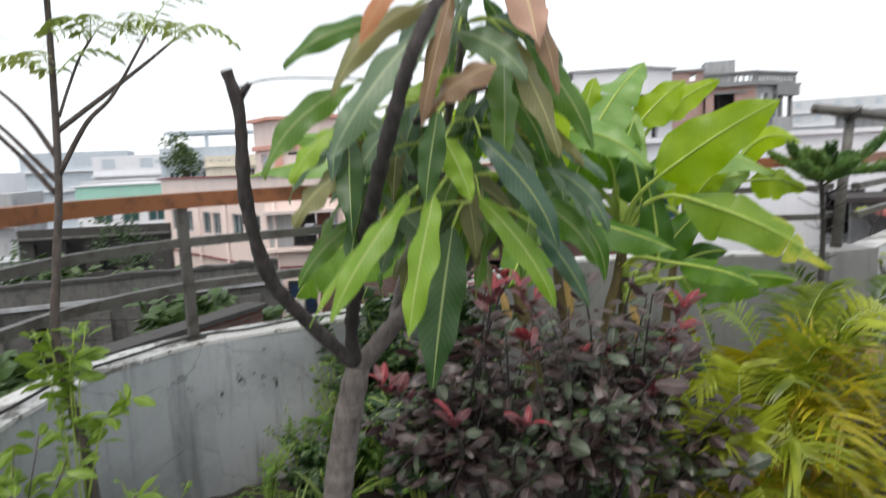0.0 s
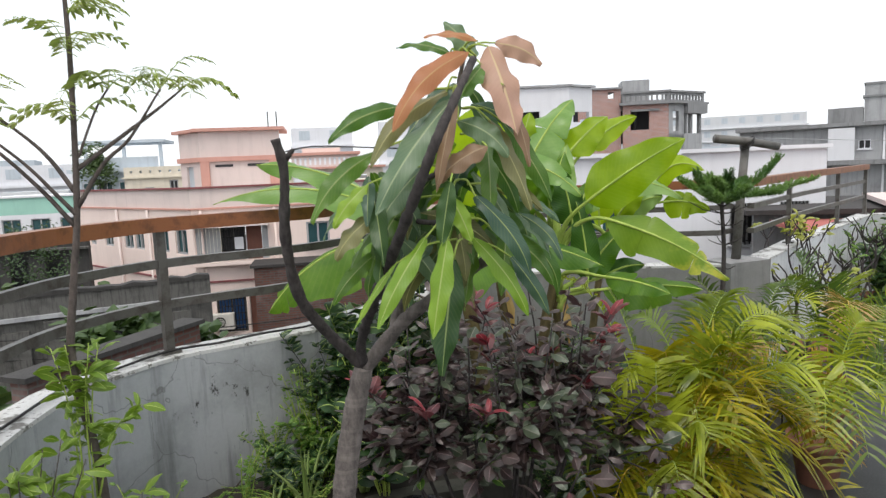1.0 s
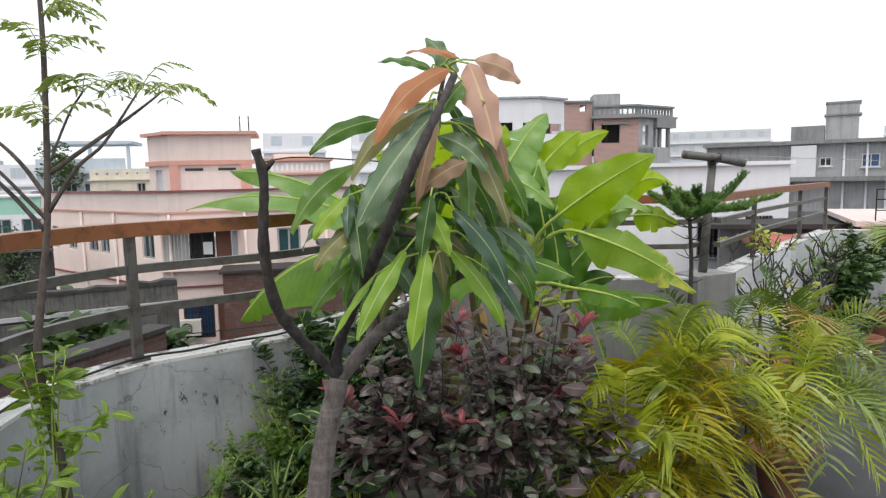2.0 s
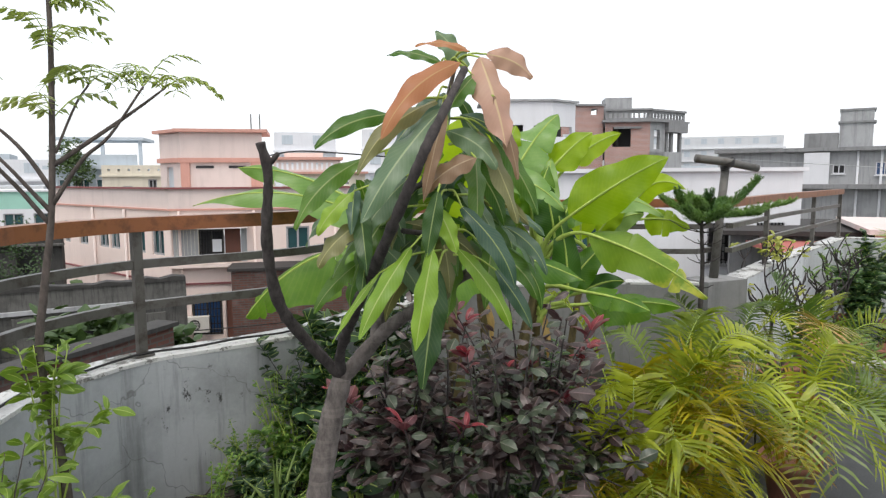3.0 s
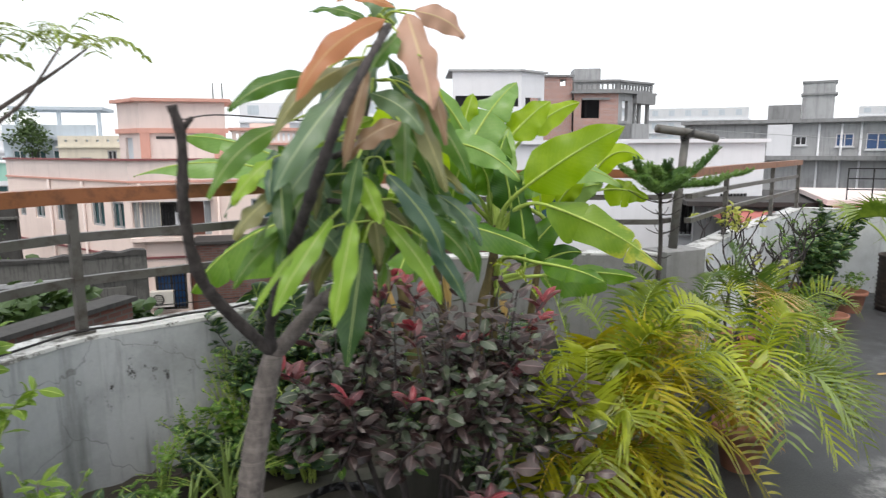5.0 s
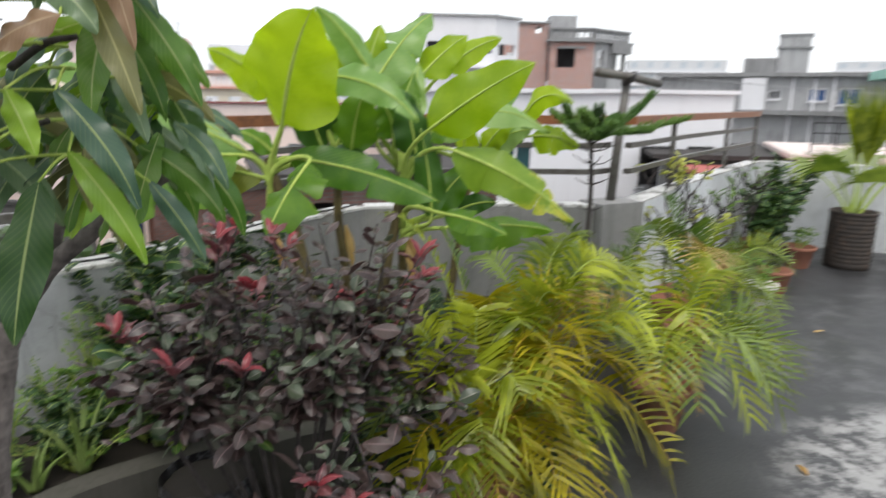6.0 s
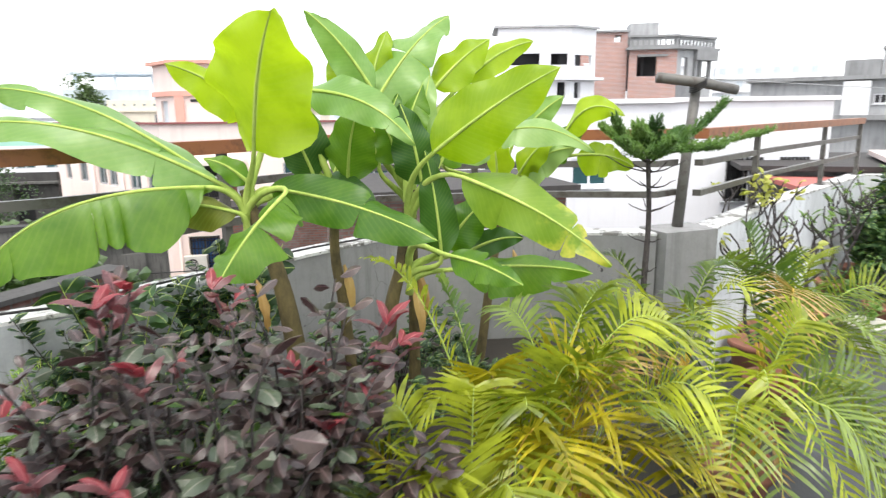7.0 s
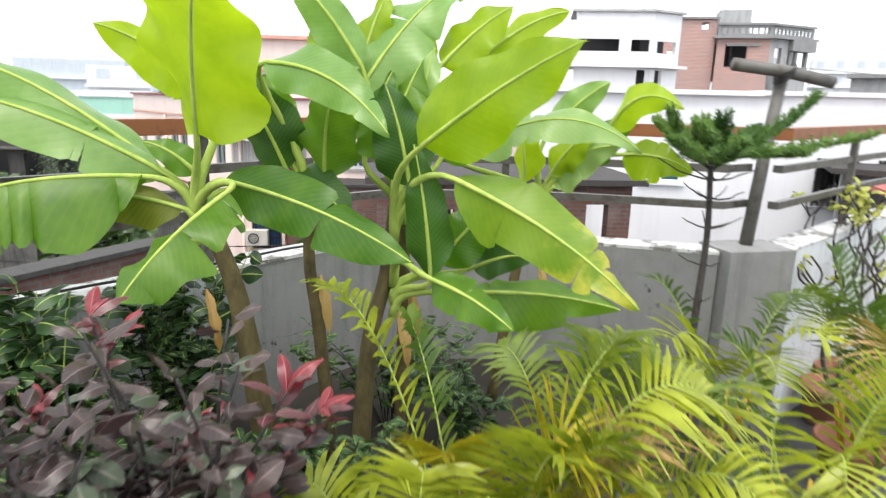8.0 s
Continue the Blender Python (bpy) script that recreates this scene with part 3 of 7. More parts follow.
tagged(terrace, "dark wet concrete roof terrace with pale scuffed patches", "floor", "", "structure")
s = Soup()
for i, (a, b) in enumerate(zip(outline, outline[1:] + outline[:1])):
    s.add([(*a, -10), (*b, -10), (*b, -0.004), (*a, -0.004)], [(3, 2, 1, 0)])
tagged(place("building_below", s.mesh("building_below", M["wall_grey"], False)), "grey side walls of the building under the terrace", "facade", "", "structure")

# planting bed along the parapet
KERB = smooth_path([(-0.42, 0.2, 0), (-0.44, 1.6, 0), (-0.38, 2.3, 0), (-0.12, 2.78, 0), (0.35, 3.0, 0), (0.9, 3.08, 0), (1.6, 3.2, 0), (2.3, 3.46, 0), (2.84, 3.66, 0), (2.98, 4.34, 0)], 6)
edge = [p for p in LEFT if p[1] > 0.2] + BACK[1:2] + [(2.97, 4.44)]
s = Soup()
inner = [Vector((p.x, p.y, 0)) for p in KERB]
m = 60
rows = []
for i in range(m + 1):
    k = i / m
    a = inner[min(len(inner) - 1, int(k * (len(inner) - 1)))].lerp(inner[min(len(inner) - 1, int(k * (len(inner) - 1)) + 1)], k * (len(inner) - 1) % 1)
    e = [Vector((*q, 0)) for q in edge]
    b = e[min(len(e) - 1, int(k * (len(e) - 1)))].lerp(e[min(len(e) - 1, int(k * (len(e) - 1)) + 1)], k * (len(e) - 1) % 1)
    for j in range(9):
        p = a.lerp(b, j / 8)
        p.z = SOIL + 0.05 * noise.noise(p * 3.0) + 0.025 * noise.noise(p * 14.0) - 0.03
        rows.append(p)
s.add(rows, [(i * 9 + j, (i + 1) * 9 + j, (i + 1) * 9 + j + 1, i * 9 + j + 1) for i in range(m) for j in range(8)])
tagged(place("soil", s.mesh("soil", M["soil"])), "dark damp soil of the raised planting bed", "soil", "", "structure")
kerb = thing("kerb", (0, 0, 0), "weathered cement kerb holding the planting bed", "kerb", "", "structure")
s = Soup()
for i in range(len(KERB) - 1):
    a, b = KERB[i], KERB[i + 1]
    d = (b - a).normalized()
    o = Vector((d.y, -d.x, 0)) * 0.11
    z0, za, zb = Vector((0, 0, 0)), UP * (SOIL + 0.012 * noise.noise(a * 5)), UP * (SOIL + 0.012 * noise.noise(b * 5))
    s.add([a + o, b + o, b + o + zb, a + o + za, a + za, b + zb, a, b], [(0, 1, 2, 3), (3, 2, 5, 4), (4, 5, 7, 6)])
place("kerb_body", s.mesh("kerb_body", M["kerb"], False), kerb)


def offset_line(line, by):
    p = [Vector((x, y, 0)) for x, y in line]
    out = []
    for i, q in enumerate(p):
        d = (p[min(i + 1, len(p) - 1)] - p[max(i - 1, 0)]).normalized()
        out.append(q + Vector((-d.y, d.x, 0)) * by)
    return out


def sweep_rect(s, pts, w, h, z):
    """A rectangular bar along a line in plan; z is its underside."""
    n = len(pts)
    ring = []
    for i, p in enumerate(pts):
        d = (pts[min(i + 1, n - 1)] - pts[max(i - 1, 0)]).normalized()
        o = Vector((-d.y, d.x, 0)) * (w / 2)
        ring += [p - o + UP * z, p + o + UP * z, p + o + UP * (z + h), p - o + UP * (z + h)]
    f = [(i * 4 + k, i * 4 + (k + 1) % 4, i * 4 + 4 + (k + 1) % 4, i * 4 + 4 + k) for i in range(n - 1) for k in range(4)]
    s.add(ring, f + [(3, 2, 1, 0), tuple(n * 4 - 4 + k for k in range(4))])
    return s


def railing(line, posts, label):
    r = thing("railing", (0, 0, 0), label, "railing", "terrace railings")
    place("handrail", sweep_rect(Soup(), line, 0.075, 0.062, 1.60).mesh("handrail", M["rail_brown"], False), r, "brown painted box handrail")
    for z in (1.252, 1.437):
        place("mid_rail", sweep_rect(Soup(), line, 0.030, 0.038, z).mesh("mid_rail", M["rail_grey"], False), r)
    for x, y, turn in posts:
        post = Soup().box(-0.019, 0.019, -0.019, 0.019, WALL_TOP + 0.015, 1.60).box(-0.04, 0.04, -0.04, 0.04, WALL_TOP + 0.015, WALL_TOP + 0.024)
        place("post", post.mesh("post", M["rail_grey"], False), r, "", pose(x, y, 0, 0, 0, turn))
    return r


outer = [p for p in offset_line(LEFT, 0.085) if p.y > -3] + offset_line(BACK, 0.085)[1:] + [Vector((3.2, 4.62, 0))]
railing(outer, [(-0.555, 3.29, 35), (0.58, 4.12, 42), (1.95, 4.77, -4), (-0.945, 1.5, 0), (-0.945, -0.5, 0)], "railing on the curved parapet, brown handrail on grey steel posts")
router = [Vector((3.3, 4.56, 0))] + offset_line(RIGHT, 0.085)
railing(router, [(4.2, 5.24, 38), (5.75, 6.4, 35), (6.8, 7.12, 35)], "railing along the side parapet, brown handrail on grey posts")

# a black cable lying along the wall top
s = Soup()
cab = [p + UP * (WALL_TOP + 0.027 + 0.004 * math.sin(i)) for i, p in enumerate(offset_line(LEFT, 0.05)) if p.y > 0.5]
s.tube(cab, 0.006, 5)
tagged(place("cable", s.mesh("cable", M["rail_black"])), "black cable lying along the parapet top", "cable")

# pole with a cross pipe on the pillar
pole = thing("pole", (3.20, 4.56, 1.06), "grey pipe pole with a tied cross pipe on the pillar", "pole")
s = Soup().tube([(0, 0, 0), (0.03, 0, 0.43), (0.065, 0, 0.85)], [0.034, 0.031, 0.029], 12)
place("upright", s.mesh("upright", M["pipe"]), pole)
s = Soup().tube([(-0.2, -0.02, 0.90), (0.07, -0.035, 0.87), (0.3, -0.05, 0.825)], [0.031, 0.03, 0.029], 12)
place("cross_pipe", s.mesh("cross_pipe", M["pipe"]), pole)
s = Soup()
for k in range(4):
    ring = [(0.066 + 0.045 * math.cos(a * math.tau / 10), -0.02 + 0.055 * math.sin(a * math.tau / 10), 0.84 + k * 0.012 + 0.03 * math.cos(a * math.tau / 10)) for a in range(11)]
    s.tube(ring, 0.004, 5)
place("binding", s.mesh("binding", M["rail_black"]), pole, "dark wire binding")
s = Soup().tube([(3.26 + t * 9.5, 4.53 + t * 2.2, 1.955 - 0.10 * math.sin(math.pi * t)) for t in [k / 12 for k in range(13)]], 0.0026, 5)
tagged(place("clothes_wire", s.mesh("clothes_wire", M["cement"])), "thin pale wire strung from the pole", "wire")

# street level, out to the horizon
s = Soup().add([(-3000, -3000, -10), (3000, -3000, -10), (3000, 3000, -10), (-3000, 3000, -10)], [(0, 1, 2, 3)])
tagged(place("ground", s.mesh("ground", M["street"], False)), "grey-brown ground far below between the houses", "ground", "", "structure")


# ---- plants ----
LEAVES_A = [
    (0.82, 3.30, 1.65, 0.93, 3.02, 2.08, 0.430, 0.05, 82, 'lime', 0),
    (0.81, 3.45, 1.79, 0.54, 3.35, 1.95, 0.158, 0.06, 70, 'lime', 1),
    (0.92, 3.22, 1.50, 0.73, 2.90, 1.27, 0.231, 0.06, 72, 'green', 4),
    (0.85, 3.45, 1.50, 1.44, 3.05, 1.34, 0.197, 0.05, 62, 'green', 1),
    (0.73, 3.40, 1.42, 0.32, 3.45, 1.40, 0.135, 0.12, 55, 'old', 1),
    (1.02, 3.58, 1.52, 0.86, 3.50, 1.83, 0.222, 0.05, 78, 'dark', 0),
    (0.78, 3.40, 1.53, 0.63, 3.40, 1.62, 0.099, 0.10, 60, 'green', 0),
    (0.67, 3.42, 1.53, -0.34, 3.46, 1.70, 0.210, 0.13, 48, 'pale', 2),
    (0.64, 3.47, 1.54, -0.14, 3.55, 1.88, 0.200, 0.10, 48, 'pale', 1),
    (0.64, 3.36, 1.52, -0.10, 3.18, 1.22, 0.250, 0.16, 44, 'green', 7),
]
LEAVES_B = [
    (1.00, 3.42, 1.86, 1.37, 3.14, 1.67, 0.165, 0.12, 58, 'pale', 1),
    (1.15, 3.55, 1.51, 1.21, 3.42, 1.82, 0.225, 0.05, 76, 'green', 0),
    (1.27, 3.62, 1.86, 1.01, 3.62, 2.17, 0.165, 0.06, 66, 'pale', 2),
    (1.00, 3.60, 1.62, 0.94, 3.60, 1.83, 0.164, 0.06, 70, 'green', 0),
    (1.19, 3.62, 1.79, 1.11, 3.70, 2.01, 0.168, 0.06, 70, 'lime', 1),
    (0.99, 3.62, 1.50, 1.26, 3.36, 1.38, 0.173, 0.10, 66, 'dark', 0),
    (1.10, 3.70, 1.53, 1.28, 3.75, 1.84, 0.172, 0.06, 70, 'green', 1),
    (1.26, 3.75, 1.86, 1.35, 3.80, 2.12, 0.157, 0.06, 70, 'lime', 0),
]
LEAVES_C = [
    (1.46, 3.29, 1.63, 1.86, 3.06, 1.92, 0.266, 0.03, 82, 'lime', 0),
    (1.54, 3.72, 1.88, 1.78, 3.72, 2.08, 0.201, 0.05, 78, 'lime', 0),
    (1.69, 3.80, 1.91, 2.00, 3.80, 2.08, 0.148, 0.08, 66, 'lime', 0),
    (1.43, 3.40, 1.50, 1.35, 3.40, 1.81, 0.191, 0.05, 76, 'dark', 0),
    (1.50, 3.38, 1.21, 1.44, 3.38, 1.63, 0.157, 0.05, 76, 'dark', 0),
    (1.56, 3.26, 1.54, 2.02, 2.95, 1.25, 0.201, 0.06, 66, 'tipped', 3),
    (1.53, 3.48, 1.23, 1.75, 3.48, 1.46, 0.190, 0.05, 74, 'green', 0),
    (1.49, 3.15, 1.27, 1.68, 2.88, 1.22, 0.123, 0.05, 62, 'green', 2),
    (1.58, 3.38, 1.16, 2.09, 3.27, 1.14, 0.185, 0.05, 62, 'green', 2),
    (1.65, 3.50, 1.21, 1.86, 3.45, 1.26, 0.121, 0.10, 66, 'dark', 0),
]
LEAVES_D = [
    (1.66, 4.10, 1.54, 2.33, 3.85, 1.58, 0.194, 0.20, 48, 'pale', 3),
    (2.05, 4.20, 1.64, 2.27, 4.12, 1.85, 0.163, 0.05, 68, 'pale', 0),
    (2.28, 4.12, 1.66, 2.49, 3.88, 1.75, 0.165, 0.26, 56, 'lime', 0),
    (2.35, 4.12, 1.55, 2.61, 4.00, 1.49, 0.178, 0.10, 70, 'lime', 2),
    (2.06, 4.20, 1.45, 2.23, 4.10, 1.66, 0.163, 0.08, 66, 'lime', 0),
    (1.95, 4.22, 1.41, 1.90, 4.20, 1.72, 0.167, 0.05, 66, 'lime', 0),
    (2.21, 4.18, 1.51, 2.40, 4.14, 1.71, 0.163, 0.08, 66, 'green', 0),
    (2.07, 4.22, 1.41, 2.31, 4.05, 1.59, 0.173, 0.14, 64, 'pale', 2),
]
MANGO_LEAVES_A = [
    (0.49, 1.50, 2.05, 0.51, 1.40, 1.88, 0.079, 0.05, 78, 'pink'),
    (0.45, 1.50, 2.04, 0.29, 1.42, 1.89, 0.052, 0.12, 70, 'orange'),
    (0.47, 1.50, 2.06, 0.37, 1.52, 2.07, 0.019, 0.10, 60, 'orange'),
    (0.51, 1.52, 2.06, 0.61, 1.54, 2.02, 0.053, 0.10, 70, 'pink'),
    (0.41, 1.47, 1.95, 0.25, 1.37, 1.75, 0.066, 0.06, 75, 'grey'),
    (0.41, 1.52, 1.97, 0.25, 1.44, 1.83, 0.046, 0.12, 70, 'olive'),
    (0.34, 1.57, 1.95, 0.18, 1.52, 1.88, 0.044, 0.10, 65, 'green'),
    (0.41, 1.44, 1.95, 0.36, 1.40, 1.78, 0.031, 0.04, 70, 'brown'),
]
MANGO_LEAVES_B = [
    (0.43, 1.57, 2.05, 0.33, 1.62, 2.07, 0.027, 0.10, 55, 'green'),
    (0.47, 1.47, 2.01, 0.41, 1.42, 1.94, 0.045, 0.05, 70, 'green'),
    (0.48, 1.55, 2.04, 0.42, 1.57, 2.11, 0.058, 0.05, 70, 'grey'),
    (0.42, 1.47, 1.91, 0.50, 1.42, 1.84, 0.052, 0.12, 70, 'grey'),
    (0.48, 1.47, 1.91, 0.54, 1.42, 1.74, 0.046, 0.05, 70, 'olive'),
    (0.50, 1.44, 1.97, 0.54, 1.42, 1.82, 0.034, 0.05, 70, 'brown'),
    (0.52, 1.52, 1.91, 0.61, 1.50, 1.75, 0.046, 0.05, 70, 'green'),
    (0.46, 1.42, 1.86, 0.37, 1.42, 1.80, 0.050, 0.10, 65, 'brown'),
]
MANGO_LEAVES_C = [
    (0.37, 1.37, 1.70, 0.33, 1.32, 1.54, 0.047, 0.04, 80, 'lime'),
    (0.34, 1.42, 1.70, 0.24, 1.34, 1.56, 0.042, 0.06, 75, 'lime'),
    (0.40, 1.47, 1.65, 0.36, 1.42, 1.44, 0.070, 0.03, 80, 'dark'),
    (0.44, 1.47, 1.69, 0.53, 1.42, 1.54, 0.043, 0.08, 72, 'lime'),
    (0.44, 1.44, 1.77, 0.53, 1.40, 1.62, 0.047, 0.10, 72, 'blue'),
    (0.53, 1.52, 1.64, 0.60, 1.50, 1.52, 0.037, 0.05, 72, 'blue'),
    (0.26, 1.52, 1.74, 0.18, 1.50, 1.66, 0.051, 0.10, 70, 'olive'),
    (0.25, 1.52, 1.80, 0.18, 1.50, 1.72, 0.042, 0.08, 70, 'lime'),
    (0.39, 1.42, 1.77, 0.42, 1.40, 1.69, 0.040, 0.05, 75, 'lime'),
]
MANGO_LEAVES_D = [
    (0.38, 1.37, 1.80, 0.36, 1.37, 1.69, 0.038, 0.03, 75, 'dark'),
    (0.27, 1.57, 1.86, 0.14, 1.52, 1.73, 0.052, 0.12, 70, 'green'),
    (0.29, 1.47, 1.65, 0.20, 1.44, 1.53, 0.017, 0.05, 60, 'lime'),
    (0.35, 1.52, 1.82, 0.26, 1.52, 1.70, 0.054, 0.08, 70, 'grey'),
    (0.51, 1.57, 1.69, 0.63, 1.55, 1.57, 0.051, 0.12, 65, 'green'),
    (0.56, 1.62, 1.76, 0.60, 1.62, 1.66, 0.059, 0.05, 70, 'dark'),
    (0.39, 1.62, 1.80, 0.33, 1.64, 1.71, 0.051, 0.08, 70, 'dark'),
]
LEAVES_E = [
    (1.25, 3.66, 1.77, 1.63, 3.86, 2.19, 0.272, 0.08, 66, 'pale', 2),
    (1.36, 3.55, 1.60, 1.47, 3.60, 1.89, 0.180, 0.06, 72, 'green', 1),
    (1.28, 3.58, 1.58, 1.37, 3.62, 1.85, 0.164, 0.06, 72, 'green', 0),
    (1.44, 3.60, 1.59, 1.51, 3.66, 1.93, 0.148, 0.06, 66, 'pale', 1),
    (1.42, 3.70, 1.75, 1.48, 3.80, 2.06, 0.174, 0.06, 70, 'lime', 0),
    (1.54, 3.60, 1.57, 1.67, 3.66, 1.73, 0.148, 0.06, 70, 'green', 1),
    (1.34, 3.50, 1.58, 1.27, 3.46, 1.75, 0.156, 0.10, 70, 'green', 0),
]


def banana(name_at, stem, rows, label, seed, girth_low=0.033):
    """A banana plant: sheathed stem and big blades, each with its own midrib and stalk."""
    plant = thing("banana_plant", name_at, label, "banana plant", "banana plants in the bed")
    inv = -Vector(name_at)
    pts = smooth_path(stem, 6)
    r = taper(pts, girth_low, 0.018)
    s = Soup().tube([p + inv for p in pts], r, 10)
    place("pseudostem", s.mesh("pseudostem", M["pseudostem"]), plant, "brown-green layered stem")
    crown = pts[-1]
    for k in range(1):
        a = crown + Vector((0.02 * math.cos(k * 2.1), 0.02 * math.sin(k * 2.1), -0.35 + 0.1 * k))
        v, f, uv, rib = blade(a, a + Vector((0.03 * math.cos(k * 2.1), 0.03 * math.sin(k * 2.1), -0.22)), 0.04, 0.1, 80, 6, mango_profile, 0.4, 0.2, 0, seed + k)
        place("dry_sheath", mesh_of("dry_sheath", [p + inv for p in v], f, PLANT["palm_dry"], uv), plant, "withered brown sheath")
    for k, (bx, by, bz, tx, ty, tz, w, arch, roll, kind, tears) in enumerate(rows):
        base, tip = Vector((bx, by, bz)), Vector((tx, ty, tz))
        v, f, uv, rib = blade(base, tip, w, arch, roll, 48 if tears else 24, banana_profile, 0.20 + 0.12 * (k % 3), 0.075, tears, seed * 7 + k, 4, 0.7 if tears > 5 else 0.0)
        leaf = place("leaf", mesh_of("leaf", [p + inv for p in v], f, LEAF[kind], uv), plant)
        root = crown + Vector((0, 0, min(0.0, base.z - crown.z) - 0.12))
        gap = (base - root).length
        c1, c2 = root + UP * gap * 0.45, base - (rib[1] - rib[0]).normalized() * gap * 0.35
        stalk = [root * (1 - t) ** 3 + c1 * 3 * t * (1 - t) ** 2 + c2 * 3 * t * t * (1 - t) + base * t ** 3 for t in [i / 8 for i in range(8)]]
        path = stalk + rib
        girth = [0.018 - 0.010 * i / len(stalk) for i in range(len(stalk))] + taper(rib, 0.008, 0.0018)
        s = Soup().tube([p + inv for p in path], girth, 7)
        place("midrib", s.mesh("midrib", M["midrib"]), leaf, "pale green midrib and stalk")
    return plant


banana((0.94, 3.45, SOIL), [(0.97, 3.45, SOIL - 0.05), (0.905, 3.45, 0.91), (0.86, 3.45, 1.17), (0.80, 3.44, 1.36), (0.76, 3.43, 1.50)], LEAVES_A, "young banana plant with broad lime leaves and a browning lower leaf", 3, 0.046)
banana((1.13, 3.6, SOIL), [(1.16, 3.6, SOIL - 0.05), (1.115, 3.6, 0.94), (1.085, 3.6, 1.21), (1.10, 3.6, 1.50)], LEAVES_B, "slender banana plant with pale folded leaves", 5, 0.026)
banana((1.26, 3.5, SOIL), [(1.25, 3.5, SOIL - 0.05), (1.30, 3.5, 0.94), (1.35, 3.5, 1.16), (1.38, 3.48, 1.42)], LEAVES_C, "banana plant with a large lime leaf and a yellow-tipped leaf", 8, 0.036)
banana((1.41, 3.62, SOIL), [(1.41, 3.62, SOIL - 0.05), (1.416, 3.62, 0.88), (1.415, 3.6, 1.46)], LEAVES_E, "banana sucker with crowded upright leaves in the clump", 15, 0.030)
banana((1.85, 4.2, SOIL), [(1.84, 4.2, SOIL - 0.05), (1.93, 4.21, 1.0), (2.02, 4.22, 1.39)], LEAVES_D, "small banana plant with torn curling leaves near the back wall", 11, 0.028)


def frond(s_blade, s_rib, base, tip, rise, span, n, rnd, droop=0.5, twist=0.0, dry=0.0, bend=None):
    """A feather palm leaf: an arching stalk with two rows of narrow leaflets."""
    base, tip = Vector(base), Vector(tip)
    mid = Vector(bend) if bend else base.lerp(tip, 0.5) + UP * rise
    pts = []
    for i in range(15):
        t = i / 14
        pts.append(base * (1 - t) ** 2 + mid * 2 * t * (1 - t) + tip * t * t)
    s_rib.tube(pts, taper(pts, 0.0045, 0.0012), 5)
    for i in range(n):
        if rnd.random() < 0.05:
            continue
        t = 0.26 + 0.74 * (i + 0.5) / n
        p = base * (1 - t) ** 2 + mid * 2 * t * (1 - t) + tip * t * t
        d = ((mid - base) * (1 - t) + (tip - mid) * t).normalized()
        side = d.cross(UP)
        side = side.normalized() if side.length > 0.05 else Vector((1, 0, 0))
        nrm = side.cross(d).normalized()
        ln = span * math.sin(math.pi * (0.18 + 0.69 * (t - 0.26) / 0.74)) ** 0.8 * rnd.uniform(0.9, 1.1)
        for sg in (-1, 1):
            a = side * sg * math.cos(twist) + nrm * sg * math.sin(twist)
            way = (d * rnd.uniform(0.45, 0.8) + a + nrm * rnd.uniform(0.22, 0.5)).normalized()
            wv = way.cross(nrm).normalized()
            w = rnd.uniform(0.0040, 0.0070) * (1 - 0.4 * dry)
            q, k = [], 4
            for j in range(k + 1):
                u = j / k
                c = p + way * ln * u - UP * (droop * ln * u * u * rnd.uniform(0.8, 1.2))
                ww = w * (1 - u ** 2.2) * (0.55 + 0.9 * min(1, u * 3)) + 0.0006
                q += [c - wv * ww, c + wv * ww]
            s_blade.add(q, [(2 * j, 2 * j + 1, 2 * j + 3, 2 * j + 2) for j in range(k)], [((j // 2) / k, j % 2) for j in range(2 * k + 2)])


def areca(at, fronds, label, seed, pot=None):
    plant = thing("areca_palm", at, label, "palm", "areca palms")
    rnd = random.Random(seed)
    inv = -Vector(at)
    if pot:
        r, h = pot
        prof = [(r * 0.62, 0.0), (r * 0.66, 0.01), (r * 0.92, h * 0.82), (r * 1.06, h * 0.83), (r * 1.08, h), (r * 0.98, h), (r * 0.94, h * 0.86), (0.0, h * 0.86)]
        place("pot", Soup().lathe(prof).mesh("pot", M["terracotta"]), plant, "terracotta pot", Matrix.Translation(Vector((at[0], at[1], 0)) + inv))
    for k in range(7):
        a = k * 2.4
        x, y = 0.05 * math.cos(a), 0.05 * math.sin(a)
        cane = Soup().tube([(x, y, -0.02), (x * 1.6, y * 1.6, 0.12), (x * 2.2, y * 2.2, 0.24)], [0.011, 0.010, 0.007], 6)
        place("cane", cane.mesh("cane", M["rachis"]), plant)
    for k, row in enumerate(fronds):
        tx, ty, tz, rise, span, kind = row[:6]
        bend = Vector(row[6]) + inv if len(row) > 6 else None
        sb, sr = Soup(), Soup()
        a = math.atan2(ty - at[1], tx - at[0])
        base = Vector((0.06 * math.cos(a), 0.06 * math.sin(a), 0.14))
        n = int(11 + 16 * (Vector((tx, ty, tz)) + inv - base).length)
        frond(sb, sr, base, Vector((tx, ty, tz)) + inv, rise, span * 1.02, n, rnd, rnd.uniform(0.14, 0.48), rnd.uniform(-0.6, 0.6), 1.0 if kind == "palm_dry" else 0.0, bend)
        f = place("frond", sb.mesh("frond", PLANT[kind]), plant)
        place("rachis", sr.mesh("rachis", M["rachis"] if kind in (G, D_) else M["midrib"]), f)
    return plant


